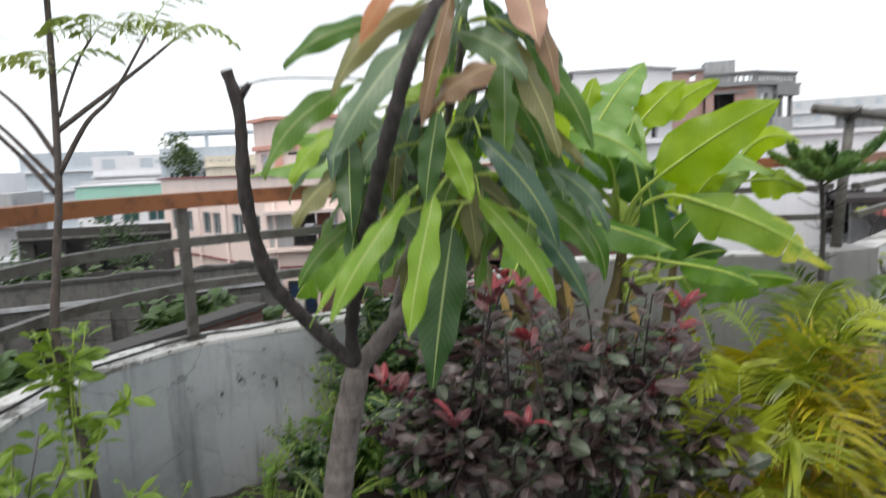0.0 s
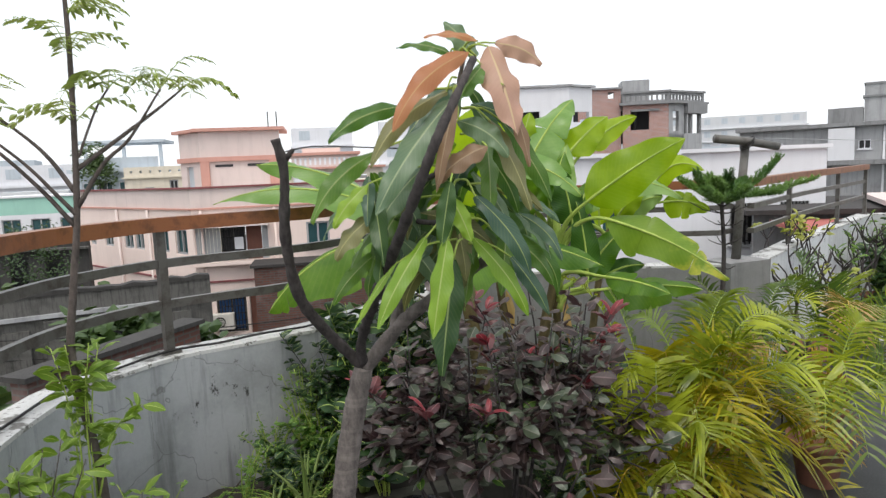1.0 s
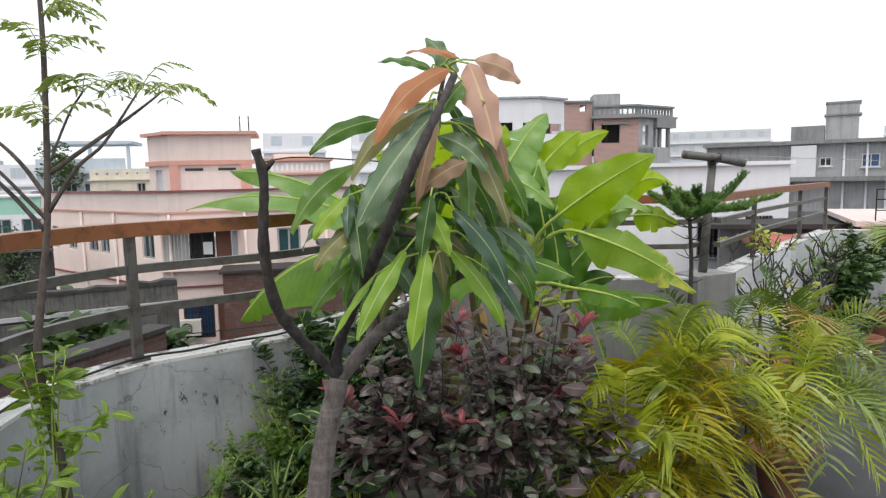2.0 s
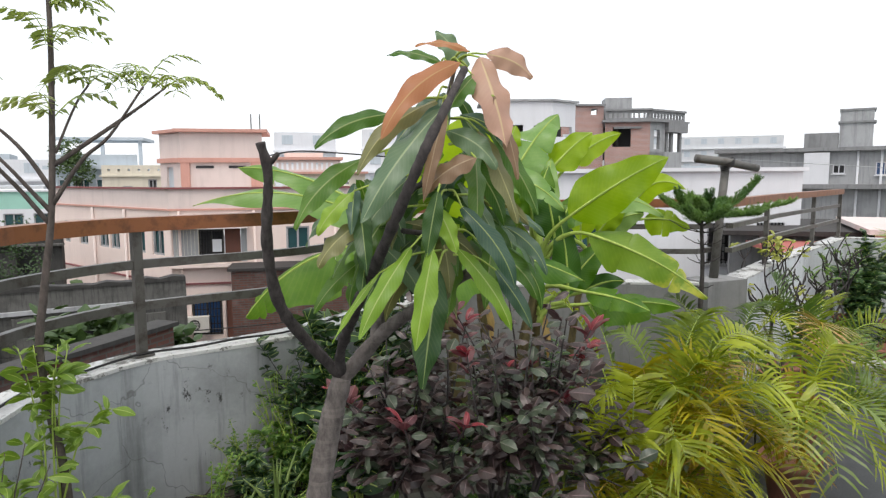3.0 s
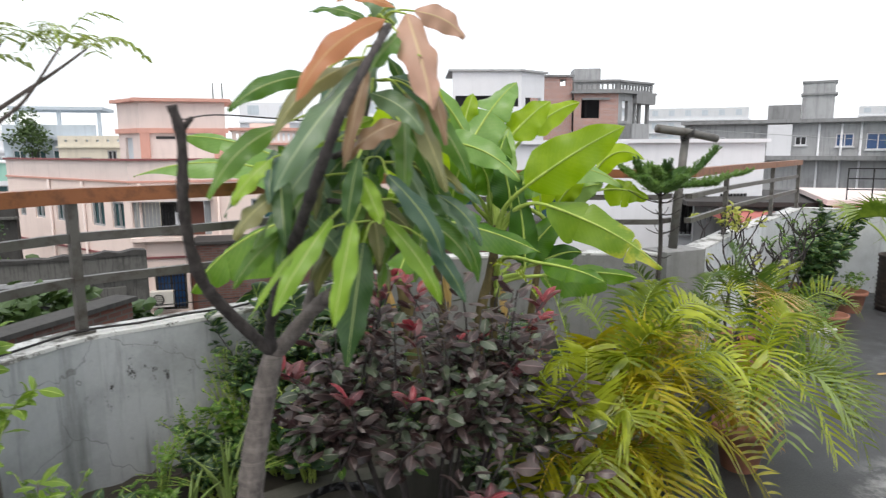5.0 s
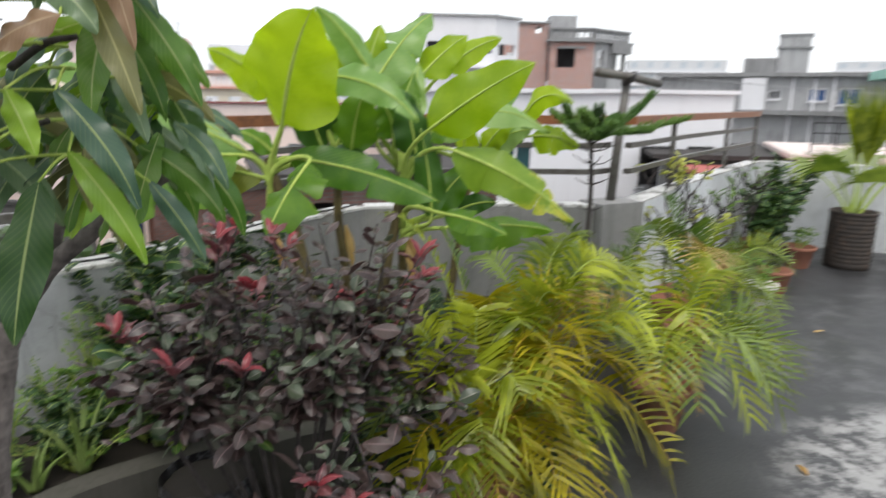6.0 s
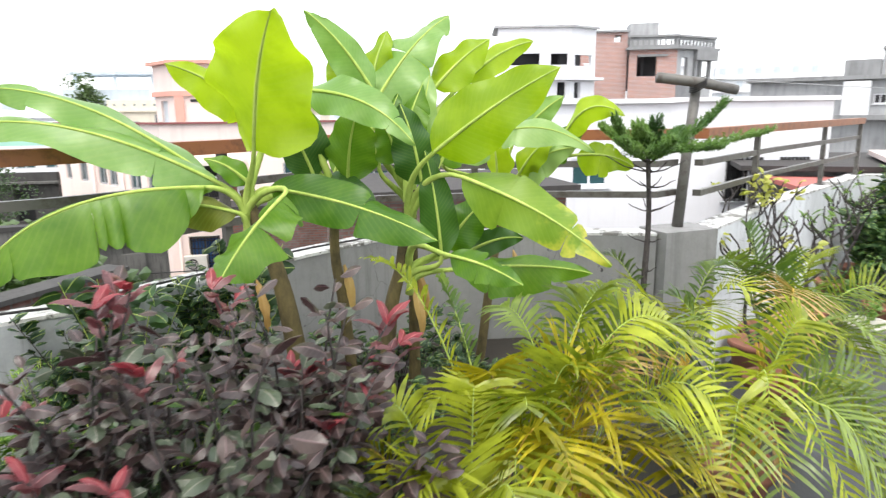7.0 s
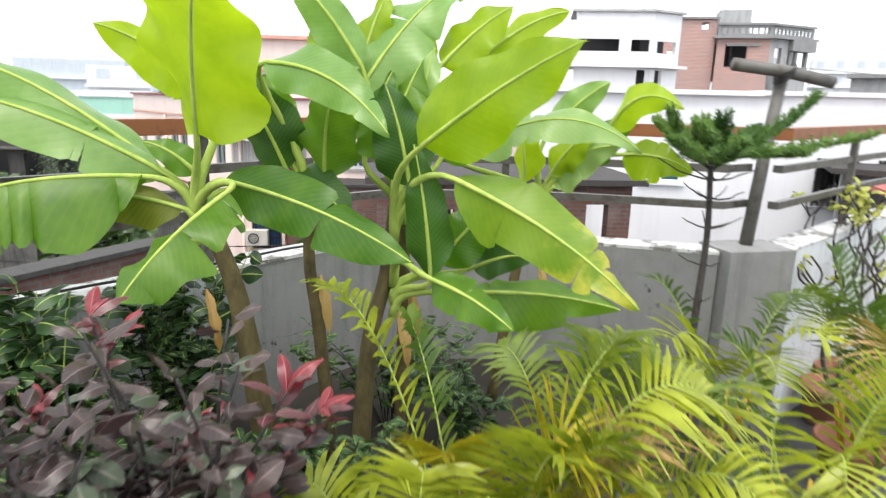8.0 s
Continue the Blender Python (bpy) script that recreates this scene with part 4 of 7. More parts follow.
G, L_, N_, D_ = "palm_gold", "palm_lime", "palm_green", "palm_dry"
areca((1.62, 2.75, 0.36), [
    (2.15, 2.54, 0.64, 0.40, 0.25, G), (2.18, 2.90, 0.95, 0.30, 0.17, D_), (2.05, 2.46, 0.68, 0.40, 0.25, G),
    (1.38, 2.40, 0.56, 0.34, 0.22, G), (2.13, 2.77, 1.10, 0.46, 0.25, L_), (1.98, 2.90, 1.20, 0.34, 0.23, L_),
    (1.62, 2.24, 0.50, 0.34, 0.24, G), (2.22, 2.40, 0.36, 0.50, 0.24, G), (1.72, 2.22, 0.28, 0.40, 0.25, G), (1.20, 2.98, 1.31, 0.42, 0.14, L_),
    (1.80, 2.70, 1.00, 0.40, 0.24, G), (2.00, 2.74, 0.98, 0.30, 0.20, D_), (1.42, 2.96, 1.24, 0.24, 0.14, N_),
    (1.86, 2.52, 0.86, 0.44, 0.24, G), (1.52, 2.40, 0.80, 0.40, 0.22, L_), (1.96, 2.62, 0.90, 0.44, 0.24, L_), (1.30, 2.60, 0.92, 0.42, 0.20, L_), (1.72, 2.40, 0.66, 0.44, 0.24, G), (1.94, 2.36, 0.42, 0.46, 0.24, L_), (2.08, 2.60, 0.78, 0.46, 0.22, N_),
    (1.58, 2.50, 0.98, 0.34, 0.20, L_), (1.74, 2.56, 1.06, 0.34, 0.22, L_), (1.50, 2.62, 1.04, 0.30, 0.18, G), (1.88, 2.60, 1.04, 0.38, 0.22, L_), (1.66, 2.36, 0.84, 0.40, 0.21, G)],
    "clump of golden areca palm with yellowing fronds in a clay pot", 21, (0.135, 0.42))
areca((1.41, 2.51, 0.34), [
    (1.22, 2.22, 0.52, 0.32, 0.22, L_), (1.90, 2.56, 0.84, 0.36, 0.25, G),
    (1.20, 2.66, 0.94, 0.34, 0.18, L_), (1.06, 2.58, 0.86, 0.30, 0.16, G),
    (1.98, 2.34, 0.16, 0.36, 0.20, D_), (1.24, 2.42, 0.84, 0.30, 0.20, L_), (1.40, 2.16, 0.36, 0.36, 0.24, G),
    (1.10, 2.28, 0.58, 0.34, 0.22, G), (1.68, 2.26, 0.66, 0.38, 0.23, G), (1.80, 2.28, 0.48, 0.40, 0.22, L_),
    (1.36, 2.26, 0.60, 0.34, 0.22, L_), (1.30, 2.20, 0.34, 0.30, 0.20, D_), (1.54, 2.22, 0.52, 0.42, 0.24, G), (1.20, 2.20, 0.40, 0.38, 0.22, L_), (1.84, 2.46, 0.66, 0.44, 0.22, L_), (1.60, 2.16, 0.30, 0.42, 0.24, G), (1.02, 2.40, 0.70, 0.36, 0.18, N_),
    (1.50, 2.30, 0.80, 0.36, 0.21, L_), (1.62, 2.42, 0.94, 0.34, 0.21, G), (1.34, 2.36, 0.86, 0.34, 0.20, L_), (1.46, 2.62, 1.00, 0.30, 0.18, L_)],
    "low golden areca palm in a clay pot on the floor", 22, (0.135, 0.40))
areca((1.92, 2.96, 0.36), [
    (2.28, 2.72, 0.84, 0.34, 0.24, L_), (2.34, 3.05, 0.96, 0.34, 0.24, N_),
    (2.02, 3.20, 1.08, 0.32, 0.2, N_), (2.30, 2.55, 0.52, 0.36, 0.22, G), (2.20, 2.86, 1.00, 0.32, 0.22, L_), (2.26, 2.66, 0.70, 0.42, 0.22, L_), (2.12, 2.98, 1.06, 0.36, 0.20, N_), (1.70, 3.22, 1.04, 0.34, 0.18, N_)],
    "yellow-green areca palm in a clay pot close behind", 26, (0.135, 0.42))
areca((2.78, 3.23, 0.26), [
    (2.44, 2.96, 1.00, 0.24, 0.28, L_, (2.36, 2.82, 0.50)), (3.12, 2.75, 0.30, 0.56, 0.28, L_), (2.66, 2.92, 0.70, 0.42, 0.27, L_), (2.16, 2.92, 0.80, 0.36, 0.24, N_),
    (3.36, 3.00, 0.40, 0.50, 0.27, L_), (2.98, 2.72, 0.46, 0.46, 0.26, N_), (3.28, 3.36, 0.74, 0.42, 0.25, N_), (2.84, 3.00, 0.20, 0.30, 0.09, D_),
    (3.22, 2.84, 0.40, 0.48, 0.26, N_), (3.40, 3.16, 0.46, 0.46, 0.26, N_), (2.52, 3.42, 0.98, 0.30, 0.22, N_), (3.04, 3.22, 0.90, 0.30, 0.24, L_), (2.40, 2.76, 0.52, 0.46, 0.24, L_), (2.60, 2.72, 0.40, 0.50, 0.24, N_), (2.84, 2.66, 0.34, 0.52, 0.25, L_), (2.34, 3.18, 0.84, 0.40, 0.22, N_)],
    "green areca palm in a terracotta pot on the floor", 23, (0.15, 0.27))
areca((3.50, 3.96, 0.26), [
    (3.04, 3.32, 0.82, 0.42, 0.24, D_, (3.24, 3.54, 1.22)), (4.10, 3.74, 0.72, 0.50, 0.22, L_), (3.30, 3.42, 0.88, 0.38, 0.20, L_), (3.05, 3.90, 1.00, 0.36, 0.22, N_),
    (3.72, 3.50, 0.58, 0.42, 0.24, N_), (3.40, 4.18, 1.12, 0.28, 0.2, N_), (3.88, 4.15, 0.92, 0.38, 0.2, L_), (3.25, 3.72, 1.00, 0.32, 0.22, N_),
    (3.45, 3.42, 0.44, 0.40, 0.24, L_), (3.84, 3.52, 0.46, 0.42, 0.22, N_), (3.14, 3.58, 0.66, 0.40, 0.22, N_), (3.60, 3.40, 0.50, 0.46, 0.22, L_), (3.40, 3.60, 0.80, 0.44, 0.20, N_)],
    "areca palm with one dried brown frond in a clay pot", 24, (0.15, 0.28))
areca((2.75, 3.78, SOIL - 0.02), [(2.35, 3.45, 0.97, 0.3, 0.2, L_), (2.95, 3.50, 0.95, 0.34, 0.2, L_), (2.45, 3.95, 1.05, 0.28, 0.18, N_), (2.70, 3.36, 0.85, 0.36, 0.2, L_), (3.05, 3.85, 1.0, 0.28, 0.2, N_), (2.50, 3.60, 0.75, 0.3, 0.2, L_)],
      "small areca palm by the pillar", 25)


# mango tree with coppery young leaves
mango = thing("mango_tree", (0.14, 1.80, 0.0), "young mango tree with coppery new leaves and a bare cut branch", "tree")
inv = -Vector((0.14, 1.80, 0.0))


def limb(name, pts, r0, r1, mat, label="", bumps=0.0):
    p = smooth_path(pts, 14)
    r = [q * (1 + bumps * noise.noise(c * 34) + 0.5 * bumps * noise.noise(c * 90)) for q, c in zip(taper(p, r0, r1), p)]
    return place(name, Soup().tube([q + inv for q in p], r, 12).mesh(name, mat), mango, label)


limb("trunk", [(0.13, 1.80, 0.34), (0.145, 1.80, 0.7), (0.17, 1.79, 1.04), (0.205, 1.79, 1.24), (0.235, 1.785, 1.36)], 0.033, 0.0245, M["bark_mango"], "grey ringed trunk", 0.15)
limb("cut_branch", [(0.235, 1.785, 1.36), (0.15, 1.74, 1.47), (0.10, 1.70, 1.56), (0.082, 1.66, 1.69), (0.09, 1.63, 1.83), (0.078, 1.62, 1.895)], 0.014, 0.0095, M["bark_dark"], "bare dark branch with a cut end", 0.24)
limb("twig", [(0.09, 1.63, 1.85), (0.105, 1.62, 1.866), (0.112, 1.62, 1.874)], 0.007, 0.004, M["bark_dark"])
limb("branch", [(0.235, 1.785, 1.36), (0.23, 1.74, 1.43), (0.256, 1.60, 1.56), (0.296, 1.45, 1.70), (0.33, 1.375, 1.805), (0.358, 1.35, 1.877), (0.398, 1.38, 1.945), (0.45, 1.46, 2.02)], 0.0135, 0.0070, M["bark_dark"], "dark upright branch", 0.35)
limb("branch", [(0.24, 1.785, 1.36), (0.33, 1.75, 1.47), (0.39, 1.72, 1.52), (0.51, 1.64, 1.62), (0.57, 1.64, 1.64)], 0.019, 0.008, M["bark_mango"], "", 0.2)
limb("branch", [(0.31, 1.76, 1.45), (0.35, 1.79, 1.58), (0.38, 1.78, 1.69), (0.42, 1.74, 1.80)], 0.014, 0.007, M["bark_mango"], "", 0.2)
limb("branch", [(0.42, 1.74, 1.80), (0.44, 1.66, 1.90), (0.445, 1.58, 1.98), (0.455, 1.54, 2.05)], 0.008, 0.004, M["bark_mango"], "", 0.2)
limb("twig", [(0.36, 1.56, 1.80), (0.42, 1.5, 1.83), (0.46, 1.5, 1.84)], 0.006, 0.004, M["bark_dark"])
s = Soup().tube([Vector(p) + inv for p in smooth_path([(0.085, 1.63, 1.868), (0.15, 1.61, 1.878), (0.25, 1.59, 1.872), (0.36, 1.55, 1.862)], 4)], 0.0014, 5)
place("tie_wire", s.mesh("tie_wire", M["rail_black"]), mango, "thin tie wire")
limb("twig", [(0.33, 1.6, 1.72), (0.38, 1.5, 1.72), (0.42, 1.47, 1.73)], 0.006, 0.004, M["bark_dark"])
prof = [(0.19, 0.0), (0.2, 0.02), (0.23, 0.36), (0.25, 0.37), (0.25, 0.40), (0.22, 0.40), (0.21, 0.35), (0, 0.35)]
place("pot", Soup().lathe(prof).mesh("pot", M["pot_black"]), mango, "large dark planting tub")


def mango_leaf(base, tip, w, arch, roll, kind, seed):
    v, f, uv, rib = blade(base, tip, w * 0.88, arch, roll, 20, mango_profile, 0.26, 0.12, 0, seed, 3)
    return place("leaf", mesh_of("leaf", [p + inv for p in v], f, MANGO[kind], uv), mango)


for k, (bx, by, bz, tx, ty, tz, w, arch, roll, kind) in enumerate(MANGO_LEAVES_A + MANGO_LEAVES_B + MANGO_LEAVES_C + MANGO_LEAVES_D):
    leaf = mango_leaf((bx, by, bz), (tx, ty, tz), w, arch, roll, kind, k)
    if kind in ("pink", "orange"):
        tagged(leaf, "coppery pink young leaf")
    joint = Vector((0.44 + 0.1 * (bx - 0.44), 1.55, min(bz + 0.03, 2.04)))
    stalk = smooth_path([Vector((bx, by, bz)), Vector((bx, by, bz)).lerp(joint, 0.5) + UP * 0.012, joint], 4)
    place("leaf_stalk", Soup().tube([q + inv for q in stalk], taper(stalk, 0.0018, 0.0028), 5).mesh("leaf_stalk", M["midrib"]), leaf)
rnd = random.Random(77)
for centre, count, r in (((0.42, 1.68, 1.82), 13, 0.09), ((0.47, 1.68, 1.74), 9, 0.06), ((0.43, 1.69, 1.68), 9, 0.05), ((0.46, 1.60, 1.95), 6, 0.05), ((0.34, 1.62, 1.78), 7, 0.05), ((0.50, 1.68, 1.70), 7, 0.05), ((0.36, 1.72, 1.66), 6, 0.05), ((0.47, 1.64, 1.84), 6, 0.05), ((0.26, 1.58, 1.79), 7, 0.045), ((0.29, 1.58, 1.70), 6, 0.04), ((0.55, 1.60, 1.72), 7, 0.05), ((0.50, 1.58, 1.86), 5, 0.04)):
    for k in range(count):
        a, b = rnd.uniform(0, math.tau), rnd.uniform(0, 1)
        base = Vector(centre) + Vector((r * 0.4 * math.cos(a), r * 0.4 * math.sin(a), rnd.uniform(-r, r)))
        ln = rnd.uniform(0.11, 0.19)
        way = Vector((math.cos(a) * 0.75, math.sin(a) * 0.75, rnd.uniform(-1.3, -0.35))).normalized()
        mango_leaf(base, base + way * ln, ln * rnd.uniform(0.24, 0.3), rnd.uniform(0.05, 0.14), rnd.uniform(35, 100), rnd.choice(("dark", "green", "green", "grey", "olive", "blue", "lime")), 200 + k)


def leaf_mesh(name, length, width, mat, seed, fold=0.35, arch=0.12, n=5, profile=round_profile):
    """A small leaf lying along +x, to be shared by many."""
    v, f, uv, rib = blade((0, 0, 0), (length, 0, 0), width, arch, 12, n, profile, fold, 0.05, 0, seed, 1)
    return mesh_of(name, v, f, mat, uv)


def aim(p, way, spin=0.0, size=1.0):
    q = Vector(way).to_track_quat("X", "Z")
    return Matrix.Translation(p) @ q.to_matrix().to_4x4() @ Matrix.Rotation(spin, 4, "X") @ Matrix.Scale(size, 4)


def bake(soup, me, m):
    """Adds a transformed copy of a small mesh."""
    k = len(soup.v)
    soup.v += [m @ v.co for v in me.vertices]
    soup.f += [tuple(i + k for i in p.vertices) for p in me.polygons]
    uv = {}
    for lp, d in zip(me.loops, me.uv_layers[0].data):
        uv[lp.vertex_index] = tuple(d.uv)
    soup.uv += [uv[i] for i in range(len(me.vertices))]


# purple-leaved shrub
def shrub(at, label, reach, height, count, seed):
    plant = thing("purple_shrub", at, label, "shrub", "purple shrubs")
    rnd = random.Random(seed)
    prof = [(0.15, 0.0), (0.16, 0.02), (0.19, 0.24), (0.205, 0.25), (0.205, 0.28), (0.18, 0.28), (0.17, 0.25), (0, 0.25)]
    place("pot", Soup().lathe(prof).mesh("pot", M["pot_black"]), plant, "black plastic planter")
    kinds = [leaf_mesh("purple_leaf", 0.076, 0.044, PLANT["purple"], 1), leaf_mesh("purple_leaf", 0.068, 0.040, PLANT["purple"], 2, 0.5), leaf_mesh("grey_leaf", 0.070, 0.045, PLANT["purple_green"], 3), leaf_mesh("green_leaf", 0.062, 0.036, PLANT["weed"], 4)]
    young = [leaf_mesh("red_leaf", 0.092, 0.032, PLANT["red"], 4, 0.4, 0.18, 7, mango_profile), leaf_mesh("plum_leaf", 0.088, 0.038, PLANT["plum"], 5, 0.45, 0.16, 6, mango_profile)]
    rest = [Soup(), Soup(), Soup(), Soup()]
    made = 0
    forks = []
    for k in range(15):
        a, q = k * 2.399, 0.10 + 0.62 * math.sqrt((k + 0.5) / 15)
        end = Vector((reach[0] * q * math.cos(a), reach[1] * q * math.sin(a), height * rnd.uniform(0.48, 0.62)))
        path = smooth_path([(0.05 * math.cos(a), 0.05 * math.sin(a), 0.22), Vector((end.x * 0.6, end.y * 0.6, end.z * 0.6)), end], 5)
        place("main_stem", Soup().tube(path, taper(path, 0.010, 0.006), 7).mesh("main_stem", M["bark_dark"]), plant)
        forks.append(end)
    for k in range(count):
        a = rnd.uniform(0, math.tau)
        q = math.sqrt(rnd.uniform(0.01, 1)) * (1.12 if k % 7 == 0 else 1.0)
        top = Vector((reach[0] * q * math.cos(a), reach[1] * q * math.sin(a), height * (0.80 + 0.16 * (1 - q * q)) + rnd.uniform(-0.24, 0.10)))
        low = rnd.random() < 0.40
        if low:
            top.z *= rnd.uniform(0.70, 0.92)
        fork = sorted(forks, key=lambda e: (e - top).length)[rnd.choice((0, 0, 1, 2))]
        bend = Vector((rnd.uniform(-0.05, 0.05), rnd.uniform(-0.05, 0.05), 0.02))
        path = smooth_path([fork, fork.lerp(top, 0.5) + bend, top], 4)
        place("stem", Soup().tube(path, taper(path, 0.005, 0.0025), 5).mesh("stem", M["bark_dark"]), plant)
        fresh = (k % 4 == 0) and not low
        for j in range(19):
            t = 0.10 + 0.90 * (j / 18)
            i = min(len(path) - 2, int(t * (len(path) - 1)))
            p = path[i].lerp(path[i + 1], t * (len(path) - 1) - i)
            if p.z < height * 0.56:
                continue
            b = j * 2.4 + a
            way = Vector((math.cos(b), math.sin(b), rnd.uniform(-0.6, 0.35) + (0.5 if j > 15 else 0)))
            size = rnd.uniform(0.55, 1.12) * (0.85 if j > 16 else 1)
            which = rnd.choice((0, 0, 0, 0, 1, 1, 1, 1, 2, 2, 2, 3 if low else 0))
            m = aim(p + way * 0.014, way, rnd.uniform(-0.8, 0.8), size)
            if fresh and j > 14:
                place("young_leaf", young[1], plant, "wine-red young leaf", aim(p, (math.cos(b), math.sin(b), rnd.uniform(0.2, 0.9)), rnd.uniform(-0.4, 0.4), rnd.uniform(0.7, 1.05)))
            elif made < 230 and j > 14 and p.y < 0.2:
                place("leaf", kinds[which], plant, "", m)
                made += 1
            else:
                bake(rest[which], kinds[which], m)
        if fresh and k % 2 == 0:
            for j in range(rnd.choice((1, 2, 2, 3))):
                b = rnd.uniform(0, math.tau)
                place("young_leaf", young[0], plant, "crimson young leaf", aim(top, (math.cos(b), math.sin(b), rnd.uniform(0.2, 0.9)), rnd.uniform(-0.4, 0.4), rnd.uniform(0.55, 0.95)))
    for sp, mt in zip(rest, ("purple", "purple", "purple_green", "weed")):
        tagged(place("foliage", sp.mesh("foliage", PLANT[mt]), plant), "", "", "", "stuff")
    return plant


shrub((0.76, 2.46, 0.0), "dense dark purple-leaved shrub with red young leaves", (0.58, 0.38), 1.40, 104, 5)
shrub((0.86, 1.98, 0.0), "low purple-leaved shrub with pink-red young leaves", (0.34, 0.18), 0.98, 40, 6)


# the tall thin sapling with feathery leaves
def sapling():
    at = Vector((-0.57, 2.35, SOIL - 0.03))
    plant = thing("sapling", at, "tall thin bare sapling with sprays of feathery leaves", "tree")
    rnd = random.Random(9)
    trunk = smooth_path([Vector(p) - at for p in ((-0.56, 2.35, SOIL - 0.05), (-0.565, 2.35, 0.9), (-0.61, 2.35, 1.28), (-0.585, 2.35, 1.51), (-0.55, 2.35, 1.75), (-0.525, 2.35, 2.16), (-0.52, 2.35, 2.42))], 6)
    place("trunk", Soup().tube(trunk, taper(trunk, 0.016, 0.006), 9).mesh("trunk", M["bark_sapling"]), plant)
    arms = [((-0.55, 2.35, 1.75), (-0.46, 2.34, 1.88), (-0.38, 2.33, 1.95), (-0.28, 2.32, 2.09)),
            ((-0.545, 2.35, 1.86), (-0.40, 2.38, 1.97), (-0.31, 2.40, 2.04), (-0.24, 2.42, 2.10)),
            ((-0.55, 2.35, 1.73), (-0.59, 2.33, 1.79), (-0.66, 2.3, 1.89), (-0.80, 2.3, 2.02)),
            ((-0.55, 2.35, 1.80), (-0.62, 2.38, 1.90), (-0.70, 2.4, 1.98), (-0.85, 2.42, 2.10)),
            ((-0.56, 2.35, 1.70), (-0.64, 2.33, 1.82), (-0.75, 2.3, 1.95), (-0.90, 2.3, 2.05)),
            ((-0.53, 2.35, 1.90), (-0.50, 2.36, 1.98), (-0.47, 2.37, 2.05), (-0.44, 2.38, 2.10))]
    ends = [Vector((-0.52, 2.35, 2.38)), Vector((-0.525, 2.35, 2.2))]
    for k, arm in enumerate(arms):
        p = smooth_path([Vector(q) - at for q in arm], 5)
        place("branch", Soup().tube(p, taper(p, 0.0075 if k != 5 else 0.004, 0.003), 7).mesh("branch", M["bark_sapling"]), plant)
        ends.append(Vector(arm[-1]))
    leaflet = leaf_mesh("leaflet", 0.046, 0.011, PLANT["neem"], 2, 0.2, 0.1, 4)
    for k, e in enumerate(ends + [Vector((-0.53, 2.35, 2.0)), Vector((-0.525, 2.35, 2.3))]):
        for j in range(5):
            a = rnd.uniform(0, math.tau)
            sp, rb = Soup(), Soup()
            tip = Vector((0.15 * math.cos(a), 0.15 * math.sin(a) * 0.7, rnd.uniform(-0.04, 0.06)))
            pts = [e - at + tip * (i / 7) + UP * (0.05 * math.sin(math.pi * i / 7 * 0.9)) for i in range(8)]
            rb.tube(pts, taper(pts, 0.0016, 0.0008), 4)
            for i in range(1, 8):
                side = tip.cross(UP).normalized()
                for sg in (-1, 1):
                    bake(sp, leaflet, aim(pts[i], side * sg + tip.normalized() * 0.5 - UP * 0.45, 0.4 * sg, rnd.uniform(0.8, 1.1)))
            leaf = place("compound_leaf", sp.mesh("compound_leaf", PLANT["neem"]), plant)
            place("leaf_stalk", rb.mesh("leaf_stalk", M["midrib"]), leaf)
    s = Soup()
    for z in (0.78, 0.80, 0.82):
        s.tube([(0.0 + 0.021 * math.cos(a * 0.7), 0.021 * math.sin(a * 0.7), z - SOIL + 0.01 * math.sin(a)) for a in range(10)], 0.006, 5)
    place("binding", s.mesh("binding", M["rail_black"]), plant, "dark cloth tied round the trunk")


sapling()


def leafy_clump(name, at, size, count, leaf, label, category, mat_stem, seed, stems=8, kind="", lean=0.0):
    """A bushy plant: thin stems carrying many small leaves."""
    plant = thing(name, at, label, category, "", "")
    rnd = random.Random(seed)
    fo = Soup()
    per = count // stems
    for k in range(stems):
        a, q = rnd.uniform(0, math.tau), rnd.uniform(0.1, 1)
        top = Vector((size[0] * q * math.cos(a), size[1] * q * math.sin(a), size[2] * rnd.uniform(0.55, 1.0)))
        path = smooth_path([(0.02 * math.cos(a), 0.02 * math.sin(a), -0.03), top * 0.5 + Vector((0, 0, size[2] * 0.12)), top], 4)
        place("stem", Soup().tube(path, taper(path, 0.0034, 0.0014), 5).mesh("stem", mat_stem), plant)
        for j in range(per):
            t = rnd.uniform(0.2, 1.0)
            i = min(len(path) - 2, int(t * (len(path) - 1)))
            p = path[i].lerp(path[i + 1], t * (len(path) - 1) - i)
            b = rnd.uniform(0, math.tau)
            way = Vector((math.cos(b), math.sin(b), rnd.uniform(-0.4, 0.6)))
            bake(fo, leaf, aim(p + way * 0.006, way, rnd.uniform(-0.8, 0.8), rnd.uniform(0.6, 1.25)))
    tagged(place("foliage", fo.mesh("foliage", leaf.materials[0]), plant), "", "", "", "stuff")
    return plant


citrus_leaf = leaf_mesh("citrus_leaf", 0.066, 0.029, PLANT["citrus"], 3, 0.3, 0.15, 5)
weed_leaf = leaf_mesh("weed_leaf", 0.045, 0.026, PLANT["weed"], 4, 0.3, 0.15, 5)
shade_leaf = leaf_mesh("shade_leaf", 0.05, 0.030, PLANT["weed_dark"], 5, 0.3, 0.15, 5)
tiny_leaf = leaf_mesh("tiny_leaf", 0.02, 0.012, PLANT["weed"], 6, 0.2, 0.1, 3)
broad_leaf = leaf_mesh("broad_leaf", 0.085, 0.06, PLANT["weed_dark"], 17, 0.3, 0.15, 6)
big_leaf = leaf_mesh("big_leaf", 0.11, 0.08, PLANT["weed_dark"], 7, 0.3, 0.15, 6)
